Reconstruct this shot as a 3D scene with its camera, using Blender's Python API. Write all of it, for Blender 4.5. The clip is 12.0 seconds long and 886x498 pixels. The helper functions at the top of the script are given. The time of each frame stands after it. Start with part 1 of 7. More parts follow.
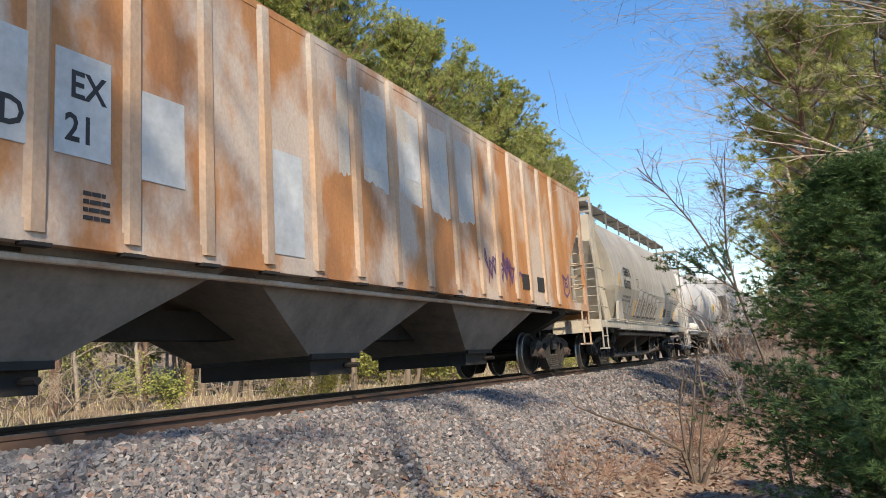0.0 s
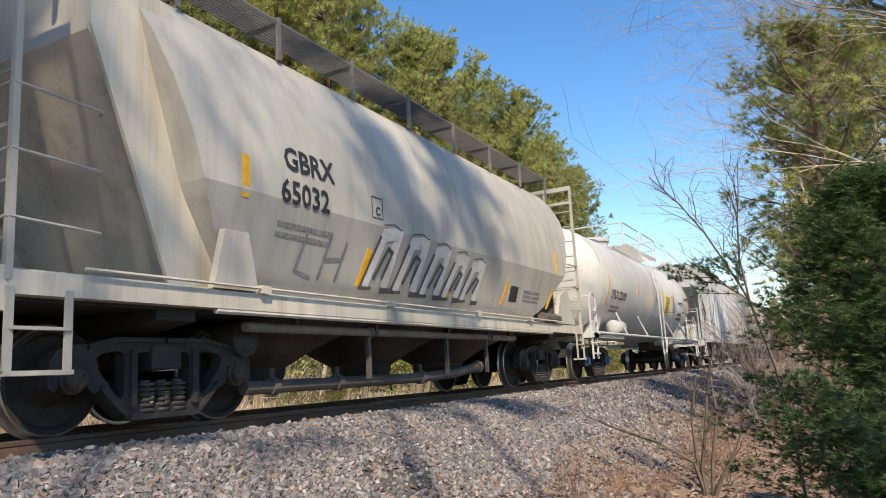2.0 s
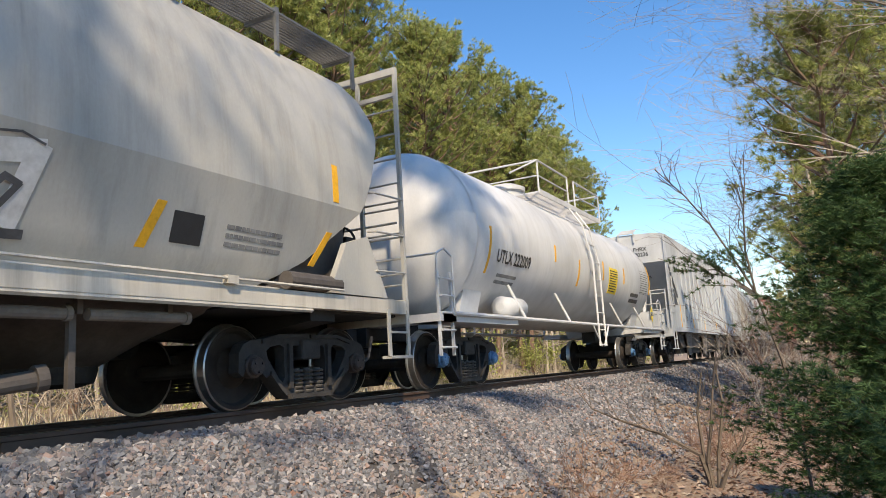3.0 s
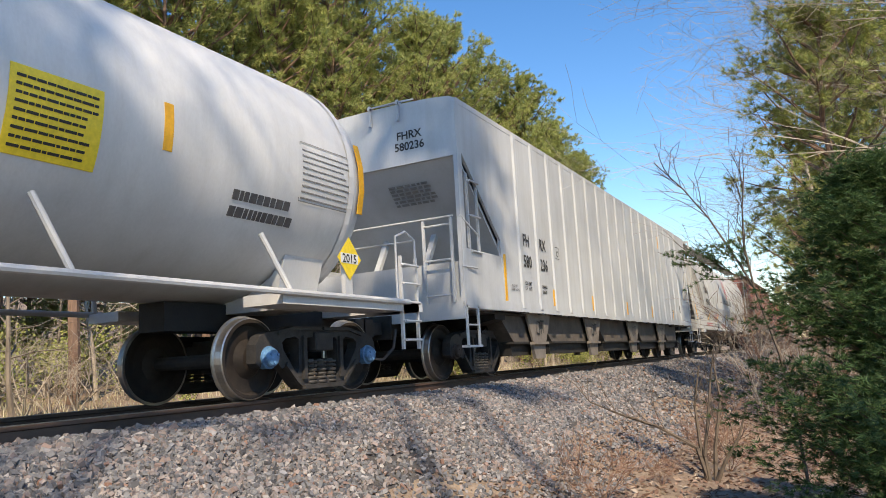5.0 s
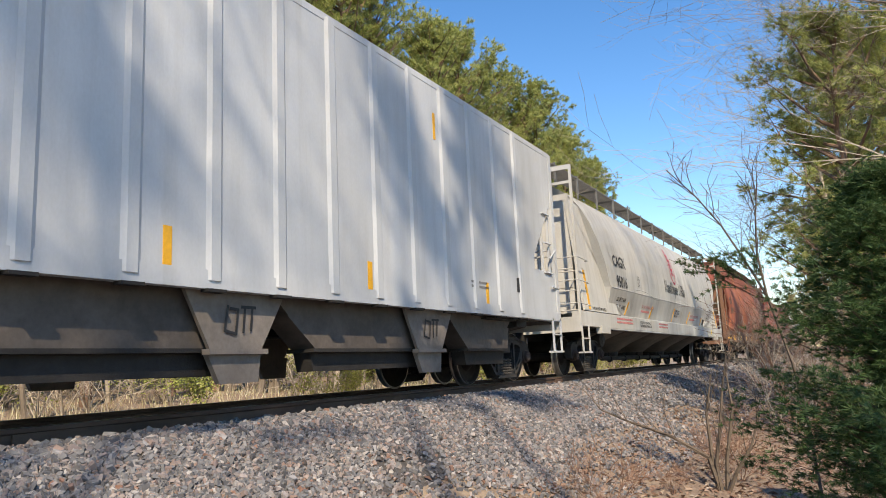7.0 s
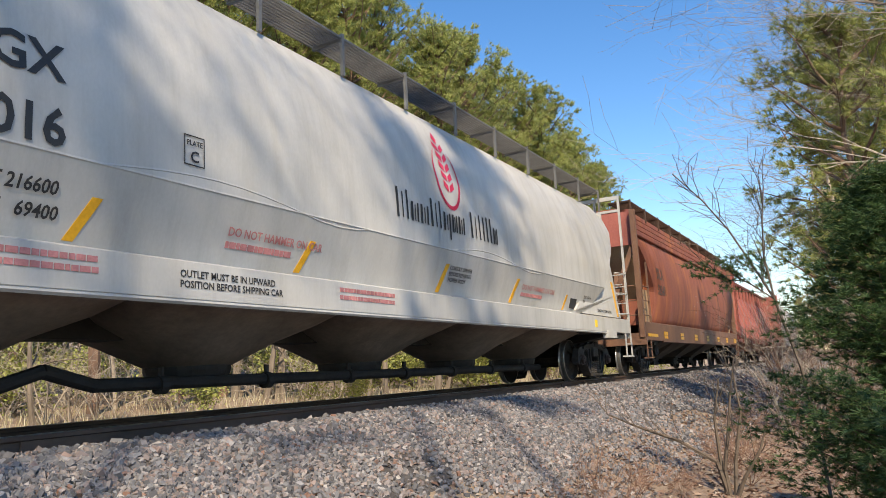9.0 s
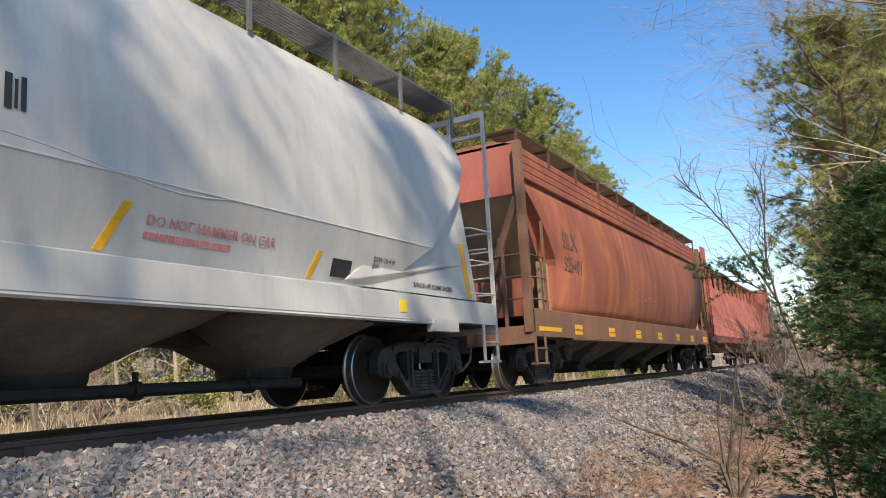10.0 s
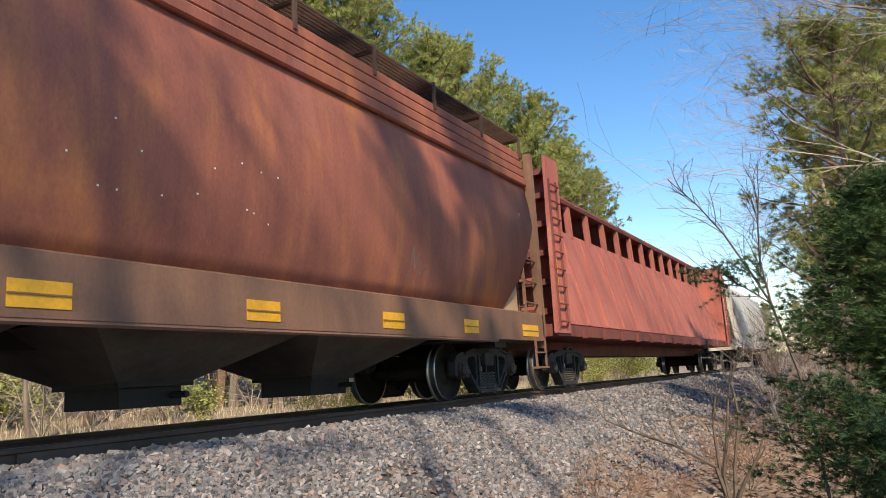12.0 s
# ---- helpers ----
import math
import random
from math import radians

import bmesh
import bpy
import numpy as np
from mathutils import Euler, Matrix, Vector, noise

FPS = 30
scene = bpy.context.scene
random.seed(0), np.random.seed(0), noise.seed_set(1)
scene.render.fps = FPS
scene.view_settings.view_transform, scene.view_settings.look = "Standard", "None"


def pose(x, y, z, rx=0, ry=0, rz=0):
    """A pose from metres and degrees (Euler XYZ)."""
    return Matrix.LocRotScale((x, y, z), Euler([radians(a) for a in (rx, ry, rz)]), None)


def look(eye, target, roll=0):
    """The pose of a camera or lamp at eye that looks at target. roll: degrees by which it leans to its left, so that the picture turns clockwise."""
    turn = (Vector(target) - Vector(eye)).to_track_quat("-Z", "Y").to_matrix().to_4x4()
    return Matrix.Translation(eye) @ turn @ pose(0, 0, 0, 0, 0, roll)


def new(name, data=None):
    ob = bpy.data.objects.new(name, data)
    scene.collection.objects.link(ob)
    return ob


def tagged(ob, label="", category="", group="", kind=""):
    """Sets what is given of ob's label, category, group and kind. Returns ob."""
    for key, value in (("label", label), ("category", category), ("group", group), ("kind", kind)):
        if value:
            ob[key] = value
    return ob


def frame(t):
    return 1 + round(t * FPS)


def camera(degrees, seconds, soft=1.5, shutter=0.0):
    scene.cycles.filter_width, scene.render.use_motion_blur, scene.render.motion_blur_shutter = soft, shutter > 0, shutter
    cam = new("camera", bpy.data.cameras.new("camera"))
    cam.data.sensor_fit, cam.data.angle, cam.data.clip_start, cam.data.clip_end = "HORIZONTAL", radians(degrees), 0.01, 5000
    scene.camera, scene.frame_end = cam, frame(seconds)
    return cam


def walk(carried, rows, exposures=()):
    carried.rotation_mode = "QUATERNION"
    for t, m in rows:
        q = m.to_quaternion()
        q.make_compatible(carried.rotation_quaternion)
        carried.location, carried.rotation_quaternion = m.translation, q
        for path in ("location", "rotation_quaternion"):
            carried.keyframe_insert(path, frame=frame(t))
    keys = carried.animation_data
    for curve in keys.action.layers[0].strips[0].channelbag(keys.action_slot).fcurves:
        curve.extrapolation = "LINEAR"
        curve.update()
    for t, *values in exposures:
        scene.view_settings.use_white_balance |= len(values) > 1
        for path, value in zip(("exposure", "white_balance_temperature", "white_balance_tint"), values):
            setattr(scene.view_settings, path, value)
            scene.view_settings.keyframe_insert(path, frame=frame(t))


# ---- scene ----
# Metres. The track runs along +y at x = TRACK_X; z = 0 is the top of the rails.
cam = camera(62.57, 12.0, soft=0.9)
PATH = [
    (0, pose(0, 0, 0.324, 99.08, 3.70, 27.37)),
    (0.5, pose(0, 0, 0.324, 99.61, 3.57, 27.61)),
    (1, pose(0, 0, 0.324, 99.94, 3.39, 27.78)),
    (1.5, pose(0, 0, 0.324, 99.97, 3.24, 27.93)),
    (2, pose(0, 0, 0.324, 99.79, 3.23, 28.17)),
    (2.5, pose(0, 0, 0.324, 99.51, 3.25, 28.42)),
    (3, pose(0, 0, 0.324, 99.28, 3.35, 28.61)),
    (5, pose(0, 0, 0.324, 98.69, 3.10, 28.47)),
    (5.5, pose(0, 0, 0.324, 98.75, 2.90, 28.60)),
    (6, pose(0, 0, 0.324, 98.88, 2.59, 28.84)),
    (6.5, pose(0, 0, 0.324, 99.02, 2.46, 29.06)),
    (8.5, pose(0, 0, 0.324, 99.58, 2.87, 29.78)),
    (9, pose(0, 0, 0.324, 99.62, 2.81, 29.77)),
    (9.5, pose(0, 0, 0.324, 99.75, 3.02, 29.89)),
    (10, pose(0, 0, 0.324, 99.86, 3.12, 29.98)),
    (10.5, pose(0, 0, 0.324, 99.97, 3.26, 30.13)),
    (11, pose(0, 0, 0.324, 100.05, 3.30, 30.17)),
    (11.5, pose(0, 0, 0.324, 100.14, 3.37, 30.01)),
    (12, pose(0, 0, 0.324, 100.20, 3.36, 29.60)),
]
walk(cam, PATH, exposures=[(0.0, 0.92, 8050, 11), (12.0, 0.92, 8050, 11)])
TRACK_X = -6.59
SPEED = 7.834

# ---- light ----
SUN_DIR = Vector((0.46, -0.60, 0.70)).normalized()
world = bpy.data.worlds.new("world")
scene.world = world
world.use_nodes = True
wn = world.node_tree
sky = wn.nodes.new("ShaderNodeTexSky")
sky.sky_type = "NISHITA"
sky.sun_disc = False
sky.sun_elevation = math.asin(SUN_DIR.z)
sky.sun_rotation = math.atan2(SUN_DIR.x, SUN_DIR.y)
sky.air_density, sky.dust_density, sky.ozone_density = 1.0, 0.0, 3.0
tint = wn.nodes.new("ShaderNodeHueSaturation")
tint.inputs["Saturation"].default_value = 1.3
tint.inputs["Hue"].default_value = 0.506
wn.links.new(sky.outputs[0], tint.inputs["Color"])
wn.links.new(tint.outputs[0], wn.nodes["Background"].inputs[0])
wn.nodes["Background"].inputs[1].default_value = 0.138
sun_data = bpy.data.lights.new("sun", "SUN")
sun_data.energy, sun_data.angle, sun_data.color = 3.6, radians(0.8), (1.0, 0.92, 0.80)
sun = new("sun", sun_data)
sun.matrix_world = look(SUN_DIR * 60, (0, 0, 0))


# ---- materials ----
def nodes_of(name):
    m = bpy.data.materials.new(name)
    m.use_nodes = True
    t = m.node_tree
    return m, t, t.nodes["Principled BSDF"]


def ramp(t, fac, stops):
    r = t.nodes.new("ShaderNodeValToRGB")
    while len(r.color_ramp.elements) < len(stops):
        r.color_ramp.elements.new(0.5)
    for e, (p, c) in zip(r.color_ramp.elements, stops):
        e.position, e.color = p, (*c, 1) if len(c) == 3 else c
    t.links.new(fac, r.inputs[0])
    return r.outputs[0]


def noise_at(t, scale, stretch=(1, 1, 1), detail=5, rough=0.6, shift=0.0):
    tc = t.nodes.new("ShaderNodeTexCoord")
    mp = t.nodes.new("ShaderNodeMapping")
    mp.inputs["Scale"].default_value = stretch
    mp.inputs["Location"].default_value = (shift, shift * 1.7, shift * 0.6)
    n = t.nodes.new("ShaderNodeTexNoise")
    n.inputs["Scale"].default_value = scale
    n.inputs["Detail"].default_value = detail
    n.inputs["Roughness"].default_value = rough
    t.links.new(tc.outputs["Object"], mp.inputs[0])
    t.links.new(mp.outputs[0], n.inputs["Vector"])
    return n.outputs["Fac"]


def mix(t, fac, a, b, mode="MIX"):
    m = t.nodes.new("ShaderNodeMix")
    m.data_type, m.blend_type = "RGBA", mode
    for k, v in ((0, fac), (6, a), (7, b)):
        if isinstance(v, (int, float)):
            m.inputs[k].default_value = v
        elif isinstance(v, tuple):
            m.inputs[k].default_value = (*v, 1)
        else:
            t.links.new(v, m.inputs[k])
    return m.outputs[2]


def bump(t, bsdf, height, strength, distance=0.01):
    b = t.nodes.new("ShaderNodeBump")
    b.inputs["Strength"].default_value = strength
    b.inputs["Distance"].default_value = distance
    t.links.new(height, b.inputs["Height"])
    t.links.new(b.outputs[0], bsdf.inputs["Normal"])


def paint(name, base, dirt=(0.10, 0.08, 0.06), dirty=0.45, rust=0.0, rough=0.5, shift=0.0, spread=(0.48, 0.78)):
    """Weathered vehicle paint: soft fading, dirt running down in streaks, rust breaking through."""
    m, t, b = nodes_of(name)
    fade = noise_at(t, 0.7, (1, 1, 0.7), 4, 0.55, shift)
    streak = noise_at(t, 3.0, (1, 1.6, 0.10), 6, 0.65, shift + 3)
    grain = noise_at(t, 40.0, (1, 1, 0.5), 3, 0.6, shift)
    lo = tuple(x * 0.80 for x in base)
    hi = tuple(min(0.9, x * 1.10) for x in base)
    col = ramp(t, fade, [(0.3, lo), (0.7, hi)])
    f = ramp(t, streak, [(spread[0], (0, 0, 0)), (spread[1], (dirty,) * 3)])
    col = mix(t, f, col, dirt)
    if rust > 0:
        spots = noise_at(t, 2.2, (1, 1.3, 0.35), 8, 0.7, shift + 9)
        f2 = ramp(t, spots, [(0.62 - rust * 0.2, (0, 0, 0)), (0.70 - rust * 0.2, (1, 1, 1))])
        rc = ramp(t, grain, [(0.3, (0.12, 0.045, 0.02)), (0.7, (0.30, 0.13, 0.05))])
        col = mix(t, f2, col, rc)
    g = ramp(t, grain, [(0.3, (0.93, 0.93, 0.93)), (0.7, (1, 1, 1))])
    col = mix(t, 1.0, col, g, "MULTIPLY")
    t.links.new(col, b.inputs["Base Color"])
    r = ramp(t, streak, [(0.3, (rough - 0.1,) * 3), (0.8, (min(0.95, rough + 0.3),) * 3)])
    t.links.new(r, b.inputs["Roughness"])
    bump(t, b, fade, 0.25, 0.03)
    return m


def plain(name, base, rough=0.6, metal=0.0, vary=0.25, scale=6.0, grain=0.2, stretch=(1, 1, 1)):
    m, t, b = nodes_of(name)
    n1 = noise_at(t, scale, stretch, 5, 0.65)
    n2 = noise_at(t, scale * 9, stretch, 3, 0.6, 2)
    col = ramp(t, n1, [(0.3, tuple(x * (1 - vary) for x in base)), (0.7, tuple(min(0.95, x * (1 + vary)) for x in base))])
    g = ramp(t, n2, [(0.25, (0.8, 0.8, 0.8)), (0.7, (1, 1, 1))])
    t.links.new(mix(t, 1.0, col, g, "MULTIPLY"), b.inputs["Base Color"])
    b.inputs["Roughness"].default_value, b.inputs["Metallic"].default_value = rough, metal
    bump(t, b, n2, grain, 0.01)
    return m


def rusted(name, light, mid, dark, shift=0.0, patch=0.5, pale=(0.50, 0.46, 0.40)):
    """Old paint gone over to rust, with pale worn patches and long runs."""
    m, t, b = nodes_of(name)
    big = noise_at(t, 0.8, (1, 1.0, 0.55), 5, 0.6, shift)
    run = noise_at(t, 2.4, (1, 1.0, 0.16), 4, 0.55, shift + 4)
    fine = noise_at(t, 30, (1, 1, 0.6), 4, 0.7, shift)
    col = ramp(t, run, [(0.22, dark), (0.5, mid), (0.80, light)])
    f = ramp(t, big, [(patch, (0, 0, 0)), (patch + 0.12, (0.85, 0.85, 0.85))])
    col = mix(t, f, col, pale)
    f3 = ramp(t, big, [(0.30, (0.55, 0.55, 0.55)), (0.40, (0, 0, 0))])
    col = mix(t, f3, col, light)
    g = ramp(t, fine, [(0.25, (0.75, 0.72, 0.70)), (0.7, (1, 1, 1))])
    t.links.new(mix(t, 1.0, col, g, "MULTIPLY"), b.inputs["Base Color"])
    b.inputs["Roughness"].default_value = 0.72
    bump(t, b, fine, 0.3, 0.006)
    return m


def by_piece(name, stops, rough=0.85, scale=30.0, grain=0.4, island=True):
    """Many small pieces in varied colours, each one tone of the range."""
    m, t, b = nodes_of(name)
    if island:
        g = t.nodes.new("ShaderNodeNewGeometry")
        fac = g.outputs["Random Per Island"]
    else:
        g = t.nodes.new("ShaderNodeObjectInfo")
        fac = g.outputs["Random"]
    n = noise_at(t, scale, (1, 1, 1), 3, 0.6)
    col = ramp(t, fac, stops)
    v = ramp(t, n, [(0.25, (0.72, 0.72, 0.72)), (0.75, (1, 1, 1))])
    t.links.new(mix(t, 1.0, col, v, "MULTIPLY"), b.inputs["Base Color"])
    b.inputs["Roughness"].default_value = rough
    bump(t, b, n, grain, 0.004)
    return m


def leafy(name, stops, trans=0.25):
    m = by_piece(name, stops, 0.65, 8.0, 0.1)
    t = m.node_tree
    b = t.nodes["Principled BSDF"]
    b.inputs["Subsurface Weight"].default_value = 0.0
    tr = t.nodes.new("ShaderNodeBsdfTranslucent")
    ms = t.nodes.new("ShaderNodeMixShader")
    ms.inputs[0].default_value = trans
    src = b.inputs["Base Color"].links[0].from_socket
    t.links.new(src, tr.inputs[0])
    t.links.new(b.outputs[0], ms.inputs[1])
    t.links.new(tr.outputs[0], ms.inputs[2])
    t.links.new(ms.outputs[0], t.nodes["Material Output"].inputs[0])
    return m


M_GREY = paint("grey_paint", (0.41, 0.395, 0.36), dirty=0.30, shift=1.0)
M_CAGREY = paint("light_grey_paint", (0.48, 0.475, 0.455), dirty=0.18, shift=5.0)
M_WHITE = paint("white_paint", (0.49, 0.51, 0.53), dirt=(0.25, 0.22, 0.18), dirty=0.22, shift=2.0)
M_TANK = paint("tank_white_paint", (0.57, 0.575, 0.58), dirt=(0.28, 0.26, 0.23), dirty=0.20, shift=7.0)
M_ENDGREY = paint("dirty_end_paint", (0.54, 0.50, 0.43), dirt=(0.16, 0.12, 0.08), dirty=0.6, shift=4.0)
M_RUSTY = rusted("orange_rust", (0.55, 0.27, 0.11), (0.44, 0.20, 0.08), (0.27, 0.12, 0.06), 1.0, 0.455, (0.56, 0.50, 0.44))
M_RIBRUST = rusted("rib_rust", (0.54, 0.34, 0.20), (0.46, 0.33, 0.24), (0.32, 0.20, 0.13), 1.0, 0.43, (0.52, 0.45, 0.38))
M_BROWN = rusted("brown_rust", (0.52, 0.19, 0.065), (0.31, 0.10, 0.065), (0.21, 0.068, 0.05), 8.0, 0.57, (0.36, 0.13, 0.10))
M_TANRUST = rusted("tan_rust", (0.50, 0.36, 0.22), (0.42, 0.28, 0.17), (0.30, 0.19, 0.12), 5.0, 0.60, (0.52, 0.40, 0.28))
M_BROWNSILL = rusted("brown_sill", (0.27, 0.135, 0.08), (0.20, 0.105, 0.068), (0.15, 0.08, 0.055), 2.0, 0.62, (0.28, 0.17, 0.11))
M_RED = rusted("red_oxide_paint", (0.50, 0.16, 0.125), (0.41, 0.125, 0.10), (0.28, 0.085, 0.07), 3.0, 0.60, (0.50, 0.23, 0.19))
M_DARKRED = rusted("darker_red", (0.26, 0.07, 0.05), (0.19, 0.05, 0.04), (0.11, 0.035, 0.03), 3.0, 0.66, (0.27, 0.11, 0.08))
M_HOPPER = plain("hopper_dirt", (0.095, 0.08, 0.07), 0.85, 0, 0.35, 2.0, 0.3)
M_HOPPERLT = plain("hopper_pale_dirt", (0.19, 0.165, 0.145), 0.85, 0, 0.3, 2.0, 0.3)
M_FRAME = plain("dark_iron", (0.022, 0.020, 0.019), 0.75, 0.1, 0.4, 4.0, 0.4)
M_TRUCK = plain("truck_cast_iron", (0.036, 0.033, 0.032), 0.8, 0.05, 0.45, 5.0, 0.5)
M_CAP = plain("bearing_cap", (0.060, 0.042, 0.036), 0.75, 0.1, 0.4, 9.0, 0.4)
M_BLUECAP = plain("blue_bearing_cap", (0.10, 0.24, 0.42), 0.6, 0.1, 0.4, 12.0, 0.3)
M_WHEEL = plain("wheel_plate", (0.030, 0.022, 0.018), 0.8, 0.1, 0.5, 5.0, 0.3)
M_TREAD = plain("wheel_tread", (0.45, 0.44, 0.43), 0.32, 0.9, 0.15, 8.0, 0.1)
M_SPRING = plain("coil_spring", (0.075, 0.068, 0.062), 0.6, 0.2, 0.3, 9.0, 0.2)
M_GRATE = plain("galvanised_grating", (0.19, 0.19, 0.185), 0.6, 0.4, 0.2, 5.0, 0.2)
M_DARKGRATE = plain("rusty_grating", (0.10, 0.06, 0.045), 0.8, 0.2, 0.3, 5.0, 0.2)
M_BLACK = plain("black_lettering", (0.02, 0.02, 0.022), 0.6, 0, 0.2, 6.0, 0.1)
M_FADED = plain("faded_lettering", (0.20, 0.20, 0.20), 0.7, 0, 0.4, 5.0, 0.1)
M_REDINK = plain("red_lettering", (0.50, 0.20, 0.20), 0.7, 0, 0.3, 6.0, 0.1)
M_EMBLEM = plain("emblem_red", (0.62, 0.03, 0.09), 0.55, 0, 0.1, 6.0, 0.05)
M_YELLOW = plain("yellow_reflector", (0.76, 0.38, 0.02), 0.45, 0, 0.15, 3.0, 0.05)
M_YELLOWSIGN = plain("yellow_placard", (0.85, 0.62, 0.04), 0.5, 0, 0.08, 3.0, 0.05)
M_PLACARD = plain("white_placard", (0.75, 0.75, 0.74), 0.5, 0, 0.08, 3.0, 0.05)
M_GHOST = plain("ghost_lettering", (0.14, 0.085, 0.065), 0.8, 0, 0.4, 3.0, 0.2)
M_PALEPATCH = rusted("pale_rolled_paint", (0.56, 0.55, 0.50), (0.50, 0.52, 0.52), (0.44, 0.36, 0.27), 1.5, 0.6, (0.60, 0.58, 0.52))
M_GREYPATCH = plain("grey_paint_patch", (0.47, 0.50, 0.52), 0.65, 0, 0.22, 1.2, 0.1)
M_SPRAY = plain("purple_spray_paint", (0.13, 0.06, 0.16), 0.6, 0, 0.3, 5.0, 0.05)
M_SPRAYSILVER = plain("silver_spray_paint", (0.62, 0.62, 0.62), 0.4, 0.2, 0.2, 2.0, 0.05)
M_SPRAYBLACK = plain("black_spray_paint", (0.07, 0.07, 0.075), 0.55, 0, 0.3, 5.0, 0.05)
M_RAIL = plain("rail_steel", (0.12, 0.072, 0.052), 0.75, 0.2, 0.35, 3.0, 0.3, (1, 0.4, 1))
M_RAILTOP = plain("polished_rail_head", (0.30, 0.29, 0.28), 0.32, 0.85, 0.2, 3.0, 0.05)
M_TIE = plain("creosoted_wood", (0.085, 0.065, 0.05), 0.9, 0, 0.4, 5.0, 0.6, (0.2, 1, 1))
M_STONE = by_piece("crushed_stone", [(0.0, (0.075, 0.075, 0.082)), (0.3, (0.15, 0.15, 0.158)), (0.55, (0.22, 0.22, 0.225)), (0.75, (0.23, 0.18, 0.165)), (0.9, (0.37, 0.355, 0.345)), (1.0, (0.24, 0.13, 0.095))])
M_STONE_ONE = by_piece("single_crushed_stone", [(0.0, (0.12, 0.118, 0.125)), (0.3, (0.20, 0.20, 0.21)), (0.55, (0.29, 0.285, 0.295)), (0.8, (0.27, 0.20, 0.18)), (1.0, (0.44, 0.42, 0.41))], island=False)
M_LEAF = by_piece("dead_leaves", [(0.0, (0.12, 0.065, 0.045)), (0.35, (0.20, 0.115, 0.08)), (0.65, (0.27, 0.175, 0.13)), (0.9, (0.34, 0.26, 0.20)), (1.0, (0.42, 0.36, 0.30))], 0.8, 20.0)
M_NEEDLE = leafy("pine_needles", [(0.0, (0.20, 0.26, 0.07)), (0.4, (0.35, 0.40, 0.12)), (0.75, (0.48, 0.51, 0.17)), (1.0, (0.60, 0.58, 0.25))], 0.45)
M_CEDAR = leafy("cedar_scales", [(0.0, (0.030, 0.075, 0.025)), (0.5, (0.055, 0.125, 0.04)), (0.85, (0.09, 0.17, 0.05)), (1.0, (0.16, 0.20, 0.08))], 0.3)
M_SHRUB = leafy("shrub_leaves", [(0.0, (0.15, 0.19, 0.04)), (0.5, (0.30, 0.34, 0.08)), (1.0, (0.46, 0.46, 0.16))])
M_BARK = plain("grey_bark", (0.20, 0.165, 0.13), 0.92, 0, 0.4, 6.0, 0.8, (1, 1, 0.25))
M_PALEBARK = plain("pale_bark", (0.36, 0.31, 0.25), 0.92, 0, 0.4, 6.0, 0.7, (1, 1, 0.25))
M_PINEBARK = plain("pine_bark", (0.19, 0.12, 0.085), 0.95, 0, 0.45, 6.0, 0.9, (1, 1, 0.3))
M_TWIG = plain("twig_bark", (0.12, 0.092, 0.07), 0.9, 0, 0.3, 8.0, 0.4)
M_BRAMBLE = plain("reddish_twigs", (0.24, 0.14, 0.10), 0.9, 0, 0.3, 8.0, 0.4)
M_GRASS = by_piece("dry_grass", [(0.0, (0.30, 0.29, 0.15)), (0.5, (0.50, 0.45, 0.30)), (1.0, (0.66, 0.61, 0.48))], 0.8, 12)


def ground_mat():
    m, t, b = nodes_of("ground_soil")
    n1 = noise_at(t, 0.5, (1, 1, 1), 6, 0.65)
    n2 = noise_at(t, 25, (1, 1, 1), 5, 0.7, 3)
    n3 = noise_at(t, 3.0, (1, 1, 1), 5, 0.7, 5)
    a = ramp(t, n2, [(0.3, (0.11, 0.075, 0.055)), (0.5, (0.22, 0.155, 0.115)), (0.7, (0.34, 0.27, 0.21))])
    d = ramp(t, n3, [(0.35, (0.15, 0.105, 0.075)), (0.65, (0.36, 0.28, 0.20))])
    f = ramp(t, n1, [(0.42, (0, 0, 0)), (0.62, (1, 1, 1))])
    t.links.new(mix(t, f, a, d), b.inputs["Base Color"])
    b.inputs["Roughness"].default_value = 0.95
    bump(t, b, n2, 0.8, 0.03)
    return m


M_GROUND = ground_mat()
M_BED = plain("ballast_fines", (0.085, 0.078, 0.075), 0.95, 0, 0.4, 14.0, 1.0)


# ---- building helpers ----
def part(name, bm, material, parent, label="", smooth=False):
    bmesh.ops.recalc_face_normals(bm, faces=bm.faces)
    me = bpy.data.meshes.new(name)
    bm.to_mesh(me)
    bm.free()
    return share(name, me, material, parent, label, smooth)


def part_each(name, bm, material, parent, label=""):
    """Each loose piece of bm becomes a part of its own."""
    left = set(bm.verts)
    while left:
        todo = [left.pop()]
        piece = set(todo)
        while todo:
            for e in todo.pop().link_edges:
                for v in e.verts:
                    if v in left:
                        left.discard(v)
                        piece.add(v)
                        todo.append(v)
        b2 = bmesh.new()
        made = {v: b2.verts.new(v.co) for v in piece}
        for f in {f for v in piece for f in v.link_faces}:
            b2.faces.new([made[v] for v in f.verts]).smooth = f.smooth
        part(name, b2, material, parent, label)
    bm.free()


def share(name, me, material, parent, label="", smooth=False, m=None):
    if material is not None and not me.materials:
        me.materials.append(material)
    if smooth:
        for p in me.polygons:
            p.use_smooth = True
    ob = new(name, me)
    if parent is not None:
        ob.parent = parent
    if m is not None:
        ob.matrix_basis = m
    if label:
        tagged(ob, label)
    if name in ("small_writing", "red_notice", "black_notice", "splash_specks", "bay_marks"):
        tagged(ob, kind="stuff")
    return ob


